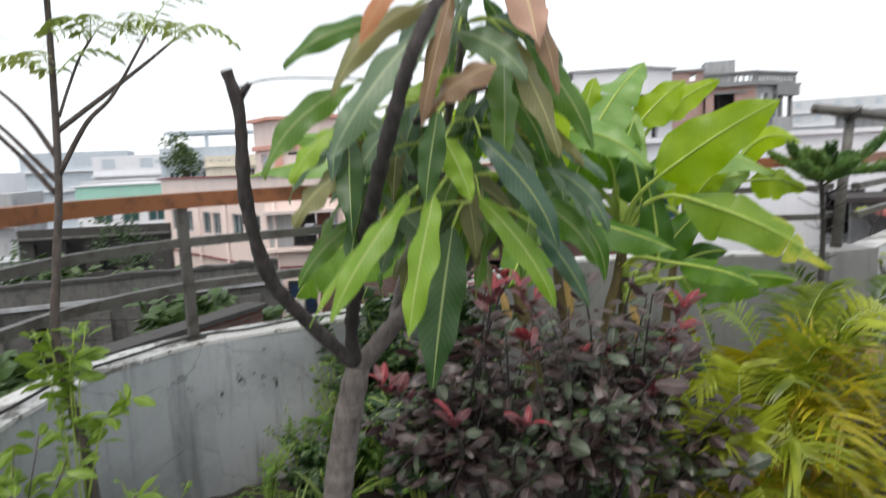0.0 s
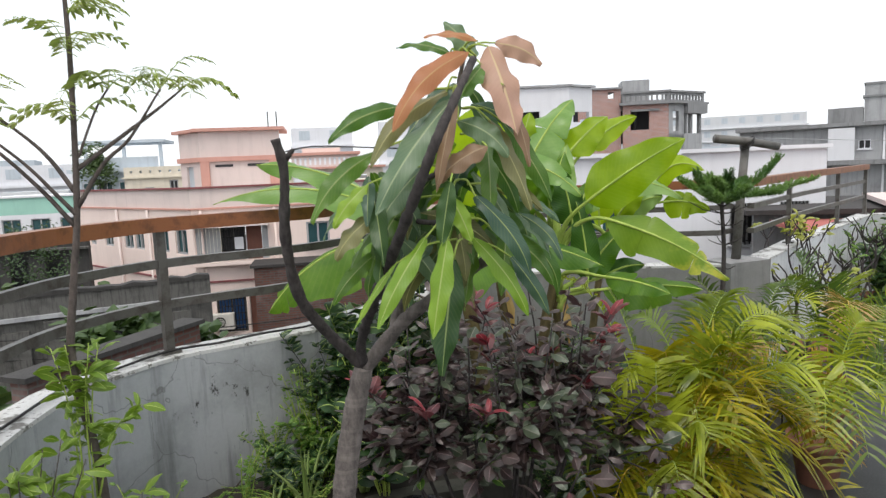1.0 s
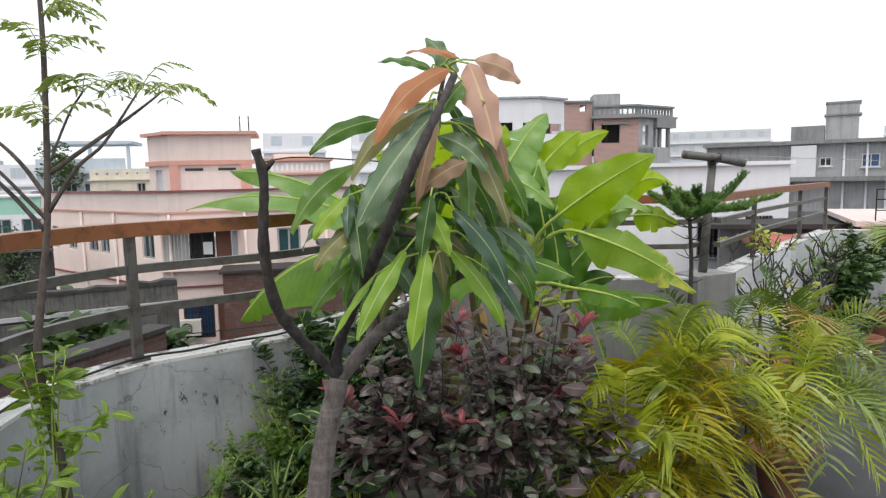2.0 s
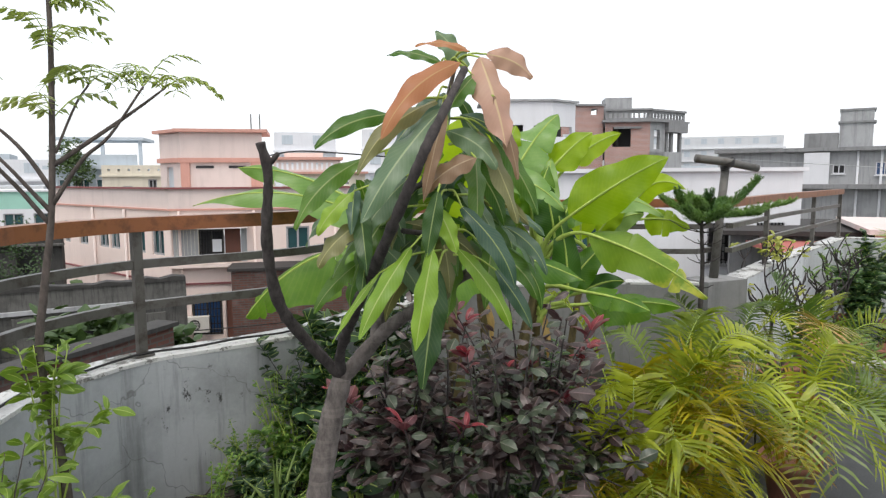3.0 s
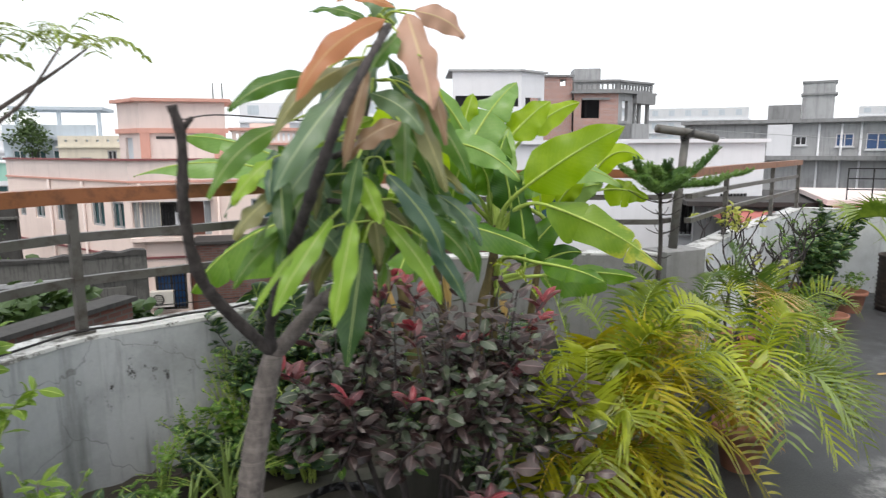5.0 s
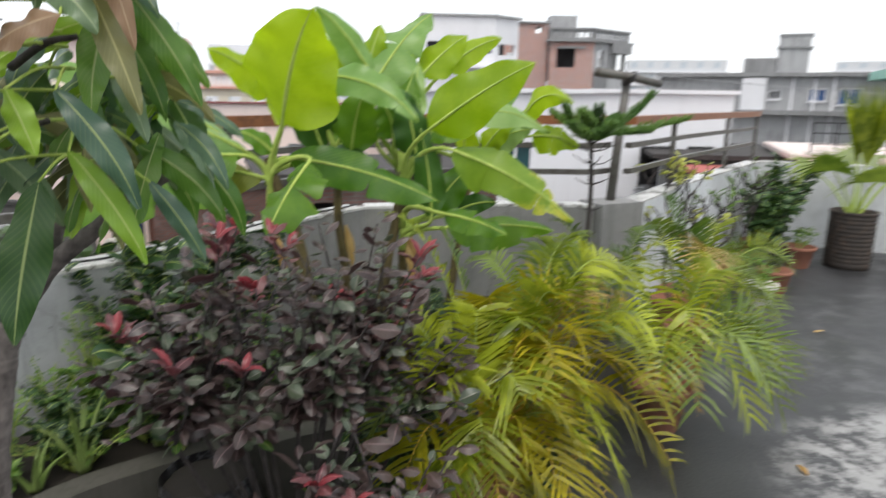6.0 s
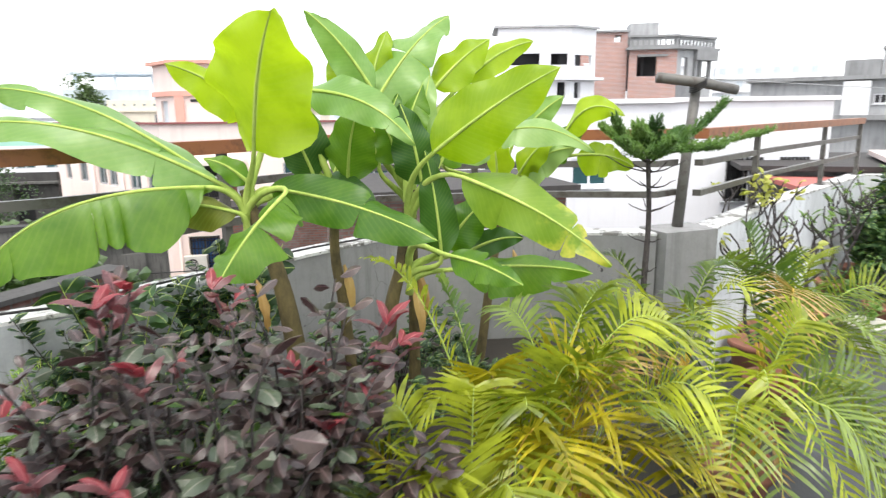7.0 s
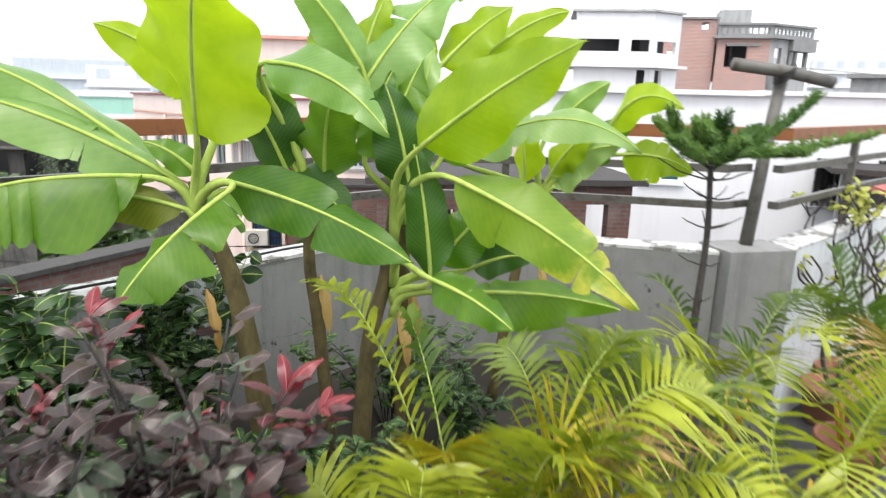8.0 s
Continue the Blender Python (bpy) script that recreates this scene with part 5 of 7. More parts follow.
leafy_clump("citrus_plant", (-0.70, 2.12, SOIL), (0.24, 0.18, 0.70), 420, citrus_leaf, "light green citrus plant in the corner of the bed", "plant", M["bark_sapling"], 1, 12)
leafy_clump("citrus_plant", (-0.60, 2.34, SOIL + 0.46), (0.20, 0.10, 0.50), 120, citrus_leaf, "light green leafy shoots round the sapling's trunk", "plant", M["midrib"], 2, 6)
leafy_clump("citrus_plant", (-0.42, 2.18, SOIL), (0.28, 0.18, 0.46), 360, citrus_leaf, "small bright green bush beside the wall", "plant", M["bark_sapling"], 3, 10)
leafy_clump("weed", (-0.50, 2.55, SOIL), (0.20, 0.14, 0.40), 420, tiny_leaf, "fine-leaved weed at the foot of the wall", "weed", M["midrib"], 4, 12)
leafy_clump("weed", (-0.62, 2.12, SOIL), (0.24, 0.16, 0.55), 520, weed_leaf, "mixed green weeds crowding the corner of the bed", "weed", M["bark_sapling"], 31, 16)
leafy_clump("weed", (-0.36, 2.22, SOIL), (0.26, 0.18, 0.44), 700, tiny_leaf, "fine-leaved green weeds crowding the bed", "weed", M["bark_sapling"], 32, 14)
# added leaves that darken the wall foot under the bananas
leafy_clump("weed", (1.35, 3.95, SOIL), (0.5, 0.24, 0.46), 420, shade_leaf, "dark leafy weeds added for the shade under the banana stems", "weed", M["bark_dark"], 33, 16)
leafy_clump("weed", (-0.25, 2.95, SOIL), (0.16, 0.12, 0.34), 260, tiny_leaf, "fine-leaved weed at the foot of the wall", "weed", M["midrib"], 14, 8)
leafy_clump("weed", (0.06, 3.22, SOIL), (0.22, 0.12, 0.34), 260, weed_leaf, "leafy green weed against the stained wall", "weed", M["midrib"], 5, 12)
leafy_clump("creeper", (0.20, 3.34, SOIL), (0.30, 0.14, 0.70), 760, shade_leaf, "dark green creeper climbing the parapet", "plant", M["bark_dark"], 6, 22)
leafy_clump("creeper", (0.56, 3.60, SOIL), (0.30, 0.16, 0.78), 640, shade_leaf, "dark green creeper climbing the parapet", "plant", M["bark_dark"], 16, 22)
leafy_clump("broadleaf_weed", (0.36, 2.98, SOIL), (0.24, 0.16, 0.44), 110, big_leaf, "broad-leaved green plant under the shrub", "plant", M["midrib"], 7, 12)
leafy_clump("broadleaf_weed", (0.30, 3.34, SOIL), (0.34, 0.16, 0.84), 260, broad_leaf, "broad-leaved dark green plant by the parapet", "plant", M["midrib"], 27, 16)
leafy_clump("broadleaf_weed", (0.62, 3.62, SOIL), (0.32, 0.16, 0.86), 240, broad_leaf, "broad-leaved dark green plant by the parapet", "plant", M["midrib"], 28, 14)
leafy_clump("weed", (-0.22, 2.84, SOIL), (0.20, 0.16, 0.13), 240, weed_leaf, "low leafy weeds spreading over the soil", "weed", M["midrib"], 45, 12)
leafy_clump("weed", (0.22, 3.14, SOIL), (0.26, 0.14, 0.16), 300, weed_leaf, "low leafy weeds spreading over the soil", "weed", M["midrib"], 46, 14)
leafy_clump("weed", (-0.30, 2.55, SOIL), (0.16, 0.22, 0.18), 320, tiny_leaf, "fine-leaved weeds along the kerb", "weed", M["midrib"], 47, 14)
leafy_clump("weed", (0.0, 2.98, SOIL), (0.34, 0.18, 0.14), 320, tiny_leaf, "low green weeds on the soil", "weed", M["midrib"], 8, 16)
# added dark undergrowth, in place of shade between pots and under stems
leafy_clump("weed", (1.36, 2.82, 0.03), (0.30, 0.20, 0.66), 520, shade_leaf, "dark leafy undergrowth added for the shade between the palm pots", "weed", M["bark_dark"], 41, 16)
leafy_clump("weed", (1.84, 2.66, 0.03), (0.26, 0.20, 0.58), 420, shade_leaf, "dark leafy undergrowth added for the shade between the palm pots", "weed", M["bark_dark"], 42, 14)
leafy_clump("weed", (1.14, 2.72, 0.03), (0.24, 0.20, 0.76), 420, shade_leaf, "dark leafy weeds added for the shade behind the purple shrub", "weed", M["bark_dark"], 43, 14)
leafy_clump("weed", (1.22, 3.26, SOIL), (0.34, 0.18, 0.36), 320, shade_leaf, "dark leafy weeds added for the shade under the banana stems", "weed", M["bark_dark"], 44, 12)
leafy_clump("weed", (0.9, 3.35, SOIL), (0.36, 0.16, 0.34), 300, shade_leaf, "dark leafy weeds added for the shade under the banana stems", "weed", M["bark_dark"], 9, 12)
leafy_clump("weed", (1.7, 3.75, SOIL), (0.4, 0.25, 0.42), 300, shade_leaf, "dark leafy weeds added for the shade under the banana stems", "weed", M["bark_dark"], 19, 12)


for k, (x, y, w, hgt) in enumerate(((-0.05, 3.02, 0.22, 0.16), (0.34, 3.16, 0.24, 0.22), (-0.40, 2.62, 0.16, 0.24), (0.10, 3.26, 0.26, 0.40), (0.48, 3.36, 0.24, 0.46), (-0.14, 3.24, 0.18, 0.36), (-0.02, 3.16, 0.20, 0.24), (0.02, 3.32, 0.18, 0.56))):
    leafy_clump("weed", (x, y, SOIL), (w, 0.12, hgt), 260, (shade_leaf, tiny_leaf)[k % 2], "dark green weeds covering the damp soil", "weed", M["midrib"], 60 + k, 12)


def aloe(at, count, height, seed):
    plant = thing("aloe", at, "pale green aloe with upright toothed leaves in the soil", "aloe", "aloes in the bed")
    rnd = random.Random(seed)
    for k in range(count):
        a = rnd.uniform(0, math.tau)
        out, h = rnd.uniform(0.03, 0.11), height * rnd.uniform(0.5, 1.0)
        pts = smooth_path([(0.01 * math.cos(a), 0.01 * math.sin(a), -0.02), (out * 0.6 * math.cos(a), out * 0.6 * math.sin(a), h * 0.55), (out * 1.3 * math.cos(a), out * 1.3 * math.sin(a), h)], 5)
        s = Soup().tube(pts, taper(pts, 0.014, 0.0015), 6)
        place("leaf", s.mesh("leaf", PLANT["aloe"]), plant)


aloe((0.02, 2.95, SOIL), 11, 0.30, 1)
aloe((0.27, 3.08, SOIL), 6, 0.32, 2)
aloe((-0.12, 2.86, SOIL), 6, 0.18, 3)


# Norfolk pine: bare whorls low on the stem, brushy sprays at the top
def norfolk_pine():
    at = Vector((2.68, 3.95, SOIL - 0.03))
    plant = thing("norfolk_pine", at, "slim Norfolk pine with dark stem and brushy sprays of needles", "conifer")
    rnd = random.Random(4)
    pts = smooth_path([(0.0, 0, -0.02), (-0.01, 0, 0.4), (0.0, 0, 0.85), (-0.02, 0, 1.16), (-0.01, 0, 1.30)], 5)
    r = [q * (1 + 0.18 * noise.noise(c * 14)) for q, c in zip(taper(pts, 0.019, 0.009), pts)]
    place("trunk", Soup().tube(pts, r, 8).mesh("trunk", M["bark_dark"]), plant)
    for tier, (z, ln, count) in enumerate(((0.58, 0.07, 3), (0.74, 0.10, 3), (0.90, 0.14, 4), (1.02, 0.17, 4), (1.10, 0.20, 4))):
        for k in range(count):
            a = k * math.tau / count + tier * 0.8 + rnd.uniform(-0.3, 0.3)
            d, out = Vector((math.cos(a), math.sin(a), 0)), ln * rnd.uniform(0.7, 1.2)
            path = [Vector((0, 0, z)) + d * out * t + UP * (0.35 * out * t * t) + Vector((0, 0, rnd.uniform(-0.004, 0.004))) for t in [i / 5 for i in range(6)]]
            place("bare_branch", Soup().tube(path, taper(path, 0.0045, 0.002), 5).mesh("bare_branch", M["bark_dark"]), plant)
    sprays = [(-0.22, -0.04, 1.34), (-0.26, -0.20, 1.25), (0.36, 0.0, 1.41), (0.58, -0.05, 1.28), (0.02, 0.20, 1.31), (0.24, -0.18, 1.22), (-0.06, -0.28, 1.25), (0.12, 0.30, 1.28), (-0.16, 0.22, 1.30), (-0.04, -0.10, 1.33), (0.18, 0.08, 1.28), (-0.14, -0.12, 1.30)]
    for k, tip in enumerate(sprays):
        base, tip = Vector((-0.015, 0, 1.14 + 0.012 * (k % 6))), Vector(tip)
        mid = base.lerp(tip, 0.55) - UP * 0.06 + Vector((0, 0, 0.05 if tip.z < 1.32 else 0.0))
        path = [base * (1 - t) ** 2 + mid * 2 * t * (1 - t) + tip * t * t for t in [i / 14 for i in range(15)]]
        b = place("branch", Soup().tube(path, taper(path, 0.006, 0.002), 5).mesh("branch", M["bark_dark"]), plant)
        fo = Soup()
        reach = (tip - base).length
        for i in range(3, 15):
            t = i / 14
            d = (path[i] - path[i - 1]).normalized()
            side = d.cross(UP).normalized()
            for sg in (-1, 0, 1):
                for rep_ in range(2 if sg else 1):
                    ln = (0.125 - 0.075 * t) * rnd.uniform(0.75, 1.15) * min(1.0, 0.6 + reach)
                    way = (d * rnd.uniform(0.75, 1.1) + side * sg * rnd.uniform(0.55, 0.9) + UP * rnd.uniform(-0.1, 0.35)).normalized()
                    for n in range(34):
                        u = (n + rnd.random()) / 34
                        p = path[i] + way * ln * u + UP * 0.018 * u * u
                        ring = Vector((rnd.uniform(-1, 1), rnd.uniform(-1, 1), rnd.uniform(-0.8, 1))).normalized()
                        nd = (way * 0.8 + ring).normalized()
                        wv = nd.cross(ring + UP * 0.2)
                        wv = (wv.normalized() if wv.length > 0.01 else side) * 0.0034
                        fo.add([p - wv, p + wv, p + nd * 0.021 * rnd.uniform(0.8, 1.2)], [(0, 1, 2)])
        tagged(place("needles", fo.mesh("needles", PLANT["pine"]), b, "mid-green needles"), "", "", "", "stuff")


norfolk_pine()


def frangipani(at, height, seed, leaf, label, tuft=9, spread=0.5, forks=2):
    """Forking grey succulent stems with leaf tufts at their ends."""
    plant = thing("frangipani", at, label, "shrub", "shrubs along the parapet")
    rnd = random.Random(seed)
    prof = [(0.10, 0.0), (0.11, 0.01), (0.145, 0.20), (0.16, 0.205), (0.16, 0.235), (0.14, 0.235), (0.13, 0.21), (0, 0.21)]
    place("pot", Soup().lathe(prof).mesh("pot", M["terracotta"]), plant, "clay pot")
    fo = Soup()

    def grow(p, way, ln, r, depth):
        end = p + way * ln
        mid = p.lerp(end, 0.5) + Vector((rnd.uniform(-1, 1), rnd.uniform(-1, 1), 0)) * ln * 0.26
        path = smooth_path([p, mid, end], 4)
        place("stem", Soup().tube(path, taper(path, r, r * 0.78), 7).mesh("stem", M["stem_pale"] if depth > 2 else M["bark_dark"]), plant)
        if depth == 0:
            for j in range(rnd.choice((0, 0, tuft // 2, tuft))):
                b = rnd.uniform(0, math.tau)
                d = Vector((math.cos(b), math.sin(b), rnd.uniform(-0.7, 0.9)))
                bake(fo, leaf, aim(p.lerp(end, rnd.uniform(0.3, 1.0)), d, rnd.uniform(-0.9, 0.9), rnd.uniform(0.55, 1.2)))
            return
        for j in range(rnd.choice((2, 2, 3))):
            b = rnd.uniform(0, math.tau)
            d = (way + Vector((math.cos(b), math.sin(b), 0.25)) * spread * 1.3).normalized()
            grow(end, d, ln * rnd.uniform(0.6, 0.85), r * 0.72, depth - 1)

    for j in range(3):
        grow(Vector((0.03 * j, 0.02 * j, 0.2)), Vector((rnd.uniform(-0.35, 0.35), rnd.uniform(-0.3, 0.3), 1)).normalized(), height * (0.52 - 0.06 * forks), 0.013, forks)
    if fo.v:
        tagged(place("foliage", fo.mesh("foliage", leaf.materials[0]), plant), "", "", "", "stuff")
    return plant


lance = leaf_mesh("lance_leaf", 0.085, 0.022, PLANT["weed"], 9, 0.25, 0.12, 5, mango_profile)
croton_leaf = leaf_mesh("croton_leaf", 0.070, 0.036, PLANT["croton"], 10, 0.25, 0.2, 5)
frangipani((3.85, 4.62, 0), 0.95, 3, croton_leaf, "bare-stemmed shrub with sparse yellow-green leaves in a pot", 4)
frangipani((4.1, 4.88, 0), 1.25, 13, croton_leaf, "tall shrub with yellow variegated leaves in a pot", 8, 0.42, 3)
frangipani((4.75, 5.22, 0), 0.95, 5, lance, "grey forked frangipani with few leaves in a pot", 6)
frangipani((5.55, 5.86, 0), 1.05, 7, lance, "grey forked frangipani with green tufts in a pot", 10)
frangipani((6.2, 6.3, 0), 0.85, 17, lance, "grey forked frangipani with few leaves in a pot", 6)
leafy_clump("potted_bush", (6.5, 6.3, 0.0), (0.5, 0.34, 1.25), 520, big_leaf, "dark green bush beside the drum", "bush", M["bark_dark"], 21, 16)
leafy_clump("potted_bush", (6.0, 6.0, 0.0), (0.46, 0.3, 0.95), 360, big_leaf, "dark green bush against the parapet", "bush", M["bark_dark"], 22, 12)
leafy_clump("potted_bush", (5.2, 5.45, 0.0), (0.34, 0.25, 0.6), 300, weed_leaf, "leafy green bush against the parapet", "bush", M["bark_dark"], 23, 10)
leafy_clump("potted_bush", (4.5, 4.95, 0.0), (0.3, 0.2, 0.55), 260, tiny_leaf, "fine-leaved feathery plant by the parapet", "bush", M["midrib"], 24, 10)


# ribbed drum with a fan palm
drum = thing("drum_planter", (7.02, 5.78, 0), "rusty ribbed steel drum used as a planter", "drum")
prof = [(0.0, 0.0), (0.225, 0.0)]
for k in range(12):
    z = 0.03 + k * 0.047
    prof += [(0.225, z), (0.235, z + 0.016), (0.225, z + 0.032)]
prof += [(0.228, 0.60), (0.24, 0.61), (0.24, 0.63), (0.22, 0.63), (0.21, 0.58)]
place("drum_body", Soup().lathe(prof, 40).mesh("drum_body", M["drum"]), drum)
place("planting_soil", Soup().lathe([(0.212, 0.57), (0.1, 0.585), (0.0, 0.59)], 24).mesh("planting_soil", M["soil"]), drum, "dark soil in the drum")

fan = thing("fan_palm", (7.02, 5.78, 0.58), "tall fan palm with pleated upright leaves in the drum", "palm")
rnd = random.Random(31)
for k in range(9):
    a = k * 2.399
    tilt = 0.10 if k < 3 else 0.8 if k < 6 else 1.15
    ln = 0.55 if k < 3 else 0.72
    way = Vector((math.cos(a) * tilt, math.sin(a) * tilt * 0.8, 1)).normalized()
    stalk = smooth_path([(0.04 * math.cos(a), 0.04 * math.sin(a), -0.02), way * ln * 0.55, way * ln - UP * 0.08 * tilt], 5)
    sr = Soup().tube(stalk, taper(stalk, 0.016, 0.007), 6)
    hub = stalk[-1]
    side = way.cross(UP).normalized() if k > 2 else Vector((math.cos(a + 1), math.sin(a + 1), 0))
    sb = Soup()
    for j in range(26):
        th = radians(-105 + 210 * j / 25) * (0.24 if k < 3 else 0.9)
        d = (way * math.cos(th) + side * math.sin(th)).normalized()
        r = (0.92 if k < 3 else 0.46) * rnd.uniform(0.84, 1.05)
        nrm = way.cross(side).normalized()
        w = side * math.cos(th) * 0.016 - way * math.sin(th) * 0.016
        tipdrop = UP * (0.10 * tilt + 0.05 * abs(th))
        sb.add([hub, hub + d * r * 0.5 - w + nrm * 0.008, hub + d * r * 0.5 + w + nrm * 0.008, hub + d * r - tipdrop], [(0, 1, 2), (1, 3, 2)], [(0, .5), (.5, 0), (.5, 1), (1, .5)])
    leaf = place("fan_leaf", sb.mesh("fan_leaf", PLANT["palm_green" if k > 2 else "palm_lime"], False), fan)
    place("leaf_stalk", sr.mesh("leaf_stalk", M["midrib"]), leaf)


def pot(at, r, h, mat, label):
    prof = [(0.0, 0.0), (r * 0.72, 0.0), (r * 0.75, 0.01), (r * 0.96, h * 0.82), (r * 1.08, h * 0.84), (r * 1.1, h), (r * 0.98, h), (r * 0.94, h * 0.88), (0.0, h * 0.86)]
    p = thing("plant_pot", at, label, "pot", "small pots on the floor")
    place("pot_body", Soup().lathe(prof).mesh("pot_body", M[mat]), p)
    return p


for k, (x, y, r, h, mat) in enumerate(((7.55, 5.5, 0.17, 0.22, "pot_black"), (7.95, 5.25, 0.18, 0.24, "pot_black"), (8.4, 4.95, 0.17, 0.22, "pot_black"), (6.45, 5.9, 0.16, 0.24, "terracotta"), (5.45, 5.2, 0.15, 0.22, "terracotta"), (5.0, 4.9, 0.14, 0.2, "ac_white"))):
    pot((x, y, 0), r, h, mat, {"pot_black": "black plastic plant pot on the floor", "terracotta": "clay plant pot on the floor", "ac_white": "white glazed plant pot on the floor"}[mat])
    if k < 6:
        leafy_clump("potted_plant", (x, y, h * 0.86), (0.26, 0.2, 0.34 if k < 3 else 0.26), 110, weed_leaf if k % 2 else shade_leaf, "small leafy plant growing in a pot", "potted plant", M["midrib"], 50 + k, 8)

# fallen leaves on the terrace and dead stalks in the bed
dry_leaf = leaf_mesh("dry_leaf", 0.09, 0.035, PLANT["palm_dry"], 12, 0.5, 0.2, 5, mango_profile)
rnd = random.Random(8)
for x, y in ((3.2, 2.62), (4.9, 4.2)):
    tagged(place("fallen_leaf", dry_leaf, None, "", pose(x, y, 0.006, 0, 0, rnd.uniform(0, 360))), "curled dry brown leaf on the concrete", "leaf", "fallen leaves")
s = Soup()
for k in range(7):
    a = Vector((rnd.uniform(-0.5, 0.9), rnd.uniform(2.95, 3.2), SOIL + 0.02))
    s.tube([a, a + Vector((rnd.uniform(0.1, 0.5), rnd.uniform(-0.05, 0.2), rnd.uniform(0, 0.15)))], 0.004, 5)
tagged(place("dead_stalks", s.mesh("dead_stalks", M["bark_sapling"])), "dry brown stalks lying on the soil", "stalk", "", "stuff")

# crumpled black grow bag against the kerb
bag = thing("grow_bag", (0.47, 2.71, 0), "crumpled black plastic grow bag with torn pale scuffs", "grow bag")
s = Soup()
v, n, m = [], 28, 12
for i in range(m + 1):
    z = 0.44 * i / m
    for k in range(n):
        th = k * math.tau / n
        r = 0.17 * (0.92 + 0.14 * math.sin(math.pi * i / m)) * (1 + 0.16 * noise.noise(Vector((math.cos(th) * 2.2, math.sin(th) * 2.2, z * 9))))
        v.append((r * math.cos(th), r * math.sin(th), z))
s.add(v, [(i * n + k, i * n + (k + 1) % n, (i + 1) * n + (k + 1) % n, (i + 1) * n + k) for i in range(m) for k in range(n)])
place("bag_skin", s.mesh("bag_skin", M["polythene"]), bag)
place("planting_soil", Soup().lathe([(0.165, 0.40), (0.08, 0.42), (0.0, 0.43)], 20).mesh("planting_soil", M["soil"]), bag, "dark soil in the bag")


# ---- the houses round the terrace ----
def facing(x, y, dx, dy, z=0.0):
    """A local frame: x along the wall, y into the house, z up."""
    d = Vector((dx, dy, 0)).normalized()
    n = Vector((-d.y, d.x, 0))
    return Matrix(((d.x, n.x, 0, x), (d.y, n.y, 0, y), (0, 0, 1, z), (0, 0, 0, 1)))


def pierced(s, length, z0, z1, holes, thick=0.2):
    """A wall panel with real openings, in one piece: holes are (x0, x1, z0, z1)."""
    xs = sorted({0.0, length, *[h[0] for h in holes], *[h[1] for h in holes]})
    zs = sorted({z0, z1, *[h[2] for h in holes], *[h[3] for h in holes]})
    nx, nz = len(xs), len(zs)

    def solid(i, k):
        if not (0 <= i < nx - 1 and 0 <= k < nz - 1):
            return False
        return not any(h[0] <= xs[i] and xs[i + 1] <= h[1] and h[2] <= zs[k] and zs[k + 1] <= h[3] for h in holes)

    verts = [(x, y, z) for y in (0.0, thick) for x in xs for z in zs]
    uvs = [(x + y, z) for y in (0.0, thick) for x in xs for z in zs]
    at = lambda side, i, k: side * nx * nz + i * nz + k
    faces = []
    for i in range(nx - 1):
        for k in range(nz - 1):
            if not solid(i, k):
                continue
            faces.append((at(0, i, k), at(0, i + 1, k), at(0, i + 1, k + 1), at(0, i, k + 1)))
            faces.append((at(1, i, k + 1), at(1, i + 1, k + 1), at(1, i + 1, k), at(1, i, k)))
            for di, dk, a, b in ((-1, 0, (i, k), (i, k + 1)), (1, 0, (i + 1, k + 1), (i + 1, k)), (0, -1, (i + 1, k), (i, k)), (0, 1, (i, k + 1), (i + 1, k + 1))):
                if not solid(i + di, k + dk):
                    faces.append((at(0, *a), at(0, *b), at(1, *b), at(1, *a)))
    return s.add(verts, faces, uvs)


def window(house, m, h, frame_mat, pane_mat, bars=0, sill=True, grid=False):
    """A window set in an opening: frame, sill, panes."""
    x0, x1, z0, z1 = h
    w = place("window", Soup().box(x0, x0 + 0.06, 0.05, 0.11, z0, z1).box(x1 - 0.06, x1, 0.05, 0.11, z0, z1).box(x0 + 0.06, x1 - 0.06, 0.05, 0.11, z0, z0 + 0.06).box(x0 + 0.06, x1 - 0.06, 0.05, 0.11, z1 - 0.06, z1)
              .box((x0 + x1) / 2 - 0.03, (x0 + x1) / 2 + 0.03, 0.05, 0.11, z0 + 0.06, z1 - 0.06).mesh("window", frame_mat, False), house, "", m)
    place("pane", Soup().box(x0, x1, 0.12, 0.14, z0, z1).mesh("pane", pane_mat, False), w)
    if sill:
        place("sill", Soup().box(x0 - 0.08, x1 + 0.08, -0.10, 0.05, z0 - 0.07, z0 - 0.002).mesh("sill", frame_mat, False), w)
    if bars:
        b = Soup()
        for k in range(bars):
            x = x0 + (x1 - x0) * (k + 0.5) / bars
            b.box(x - 0.012, x + 0.012, 0.0, 0.03, z0, z1)
        if grid:
            for k in range(5):
                z = z0 + (z1 - z0) * (k + 0.5) / 5
                b.box(x0, x1, 0.005, 0.025, z - 0.012, z + 0.012)
        place("grille", b.mesh("grille", M["rail_black"], False), w)
    return w


def house(label, at, group=""):
    return thing("house", at, label, "house", group)


def panel(h, m, length, z0, z1, holes, mat, thick=0.2, name="wall", label=""):
    return place(name, pierced(Soup(), length, z0, z1, holes, thick).mesh(name, mat, False), h, label, m)


def block(h, m, x0, x1, y0, y1, z0, z1, mat, name="wall", label=""):
    return place(name, Soup().box(x0, x1, y0, y1, z0, z1).mesh(name, mat, False), h, label, m)


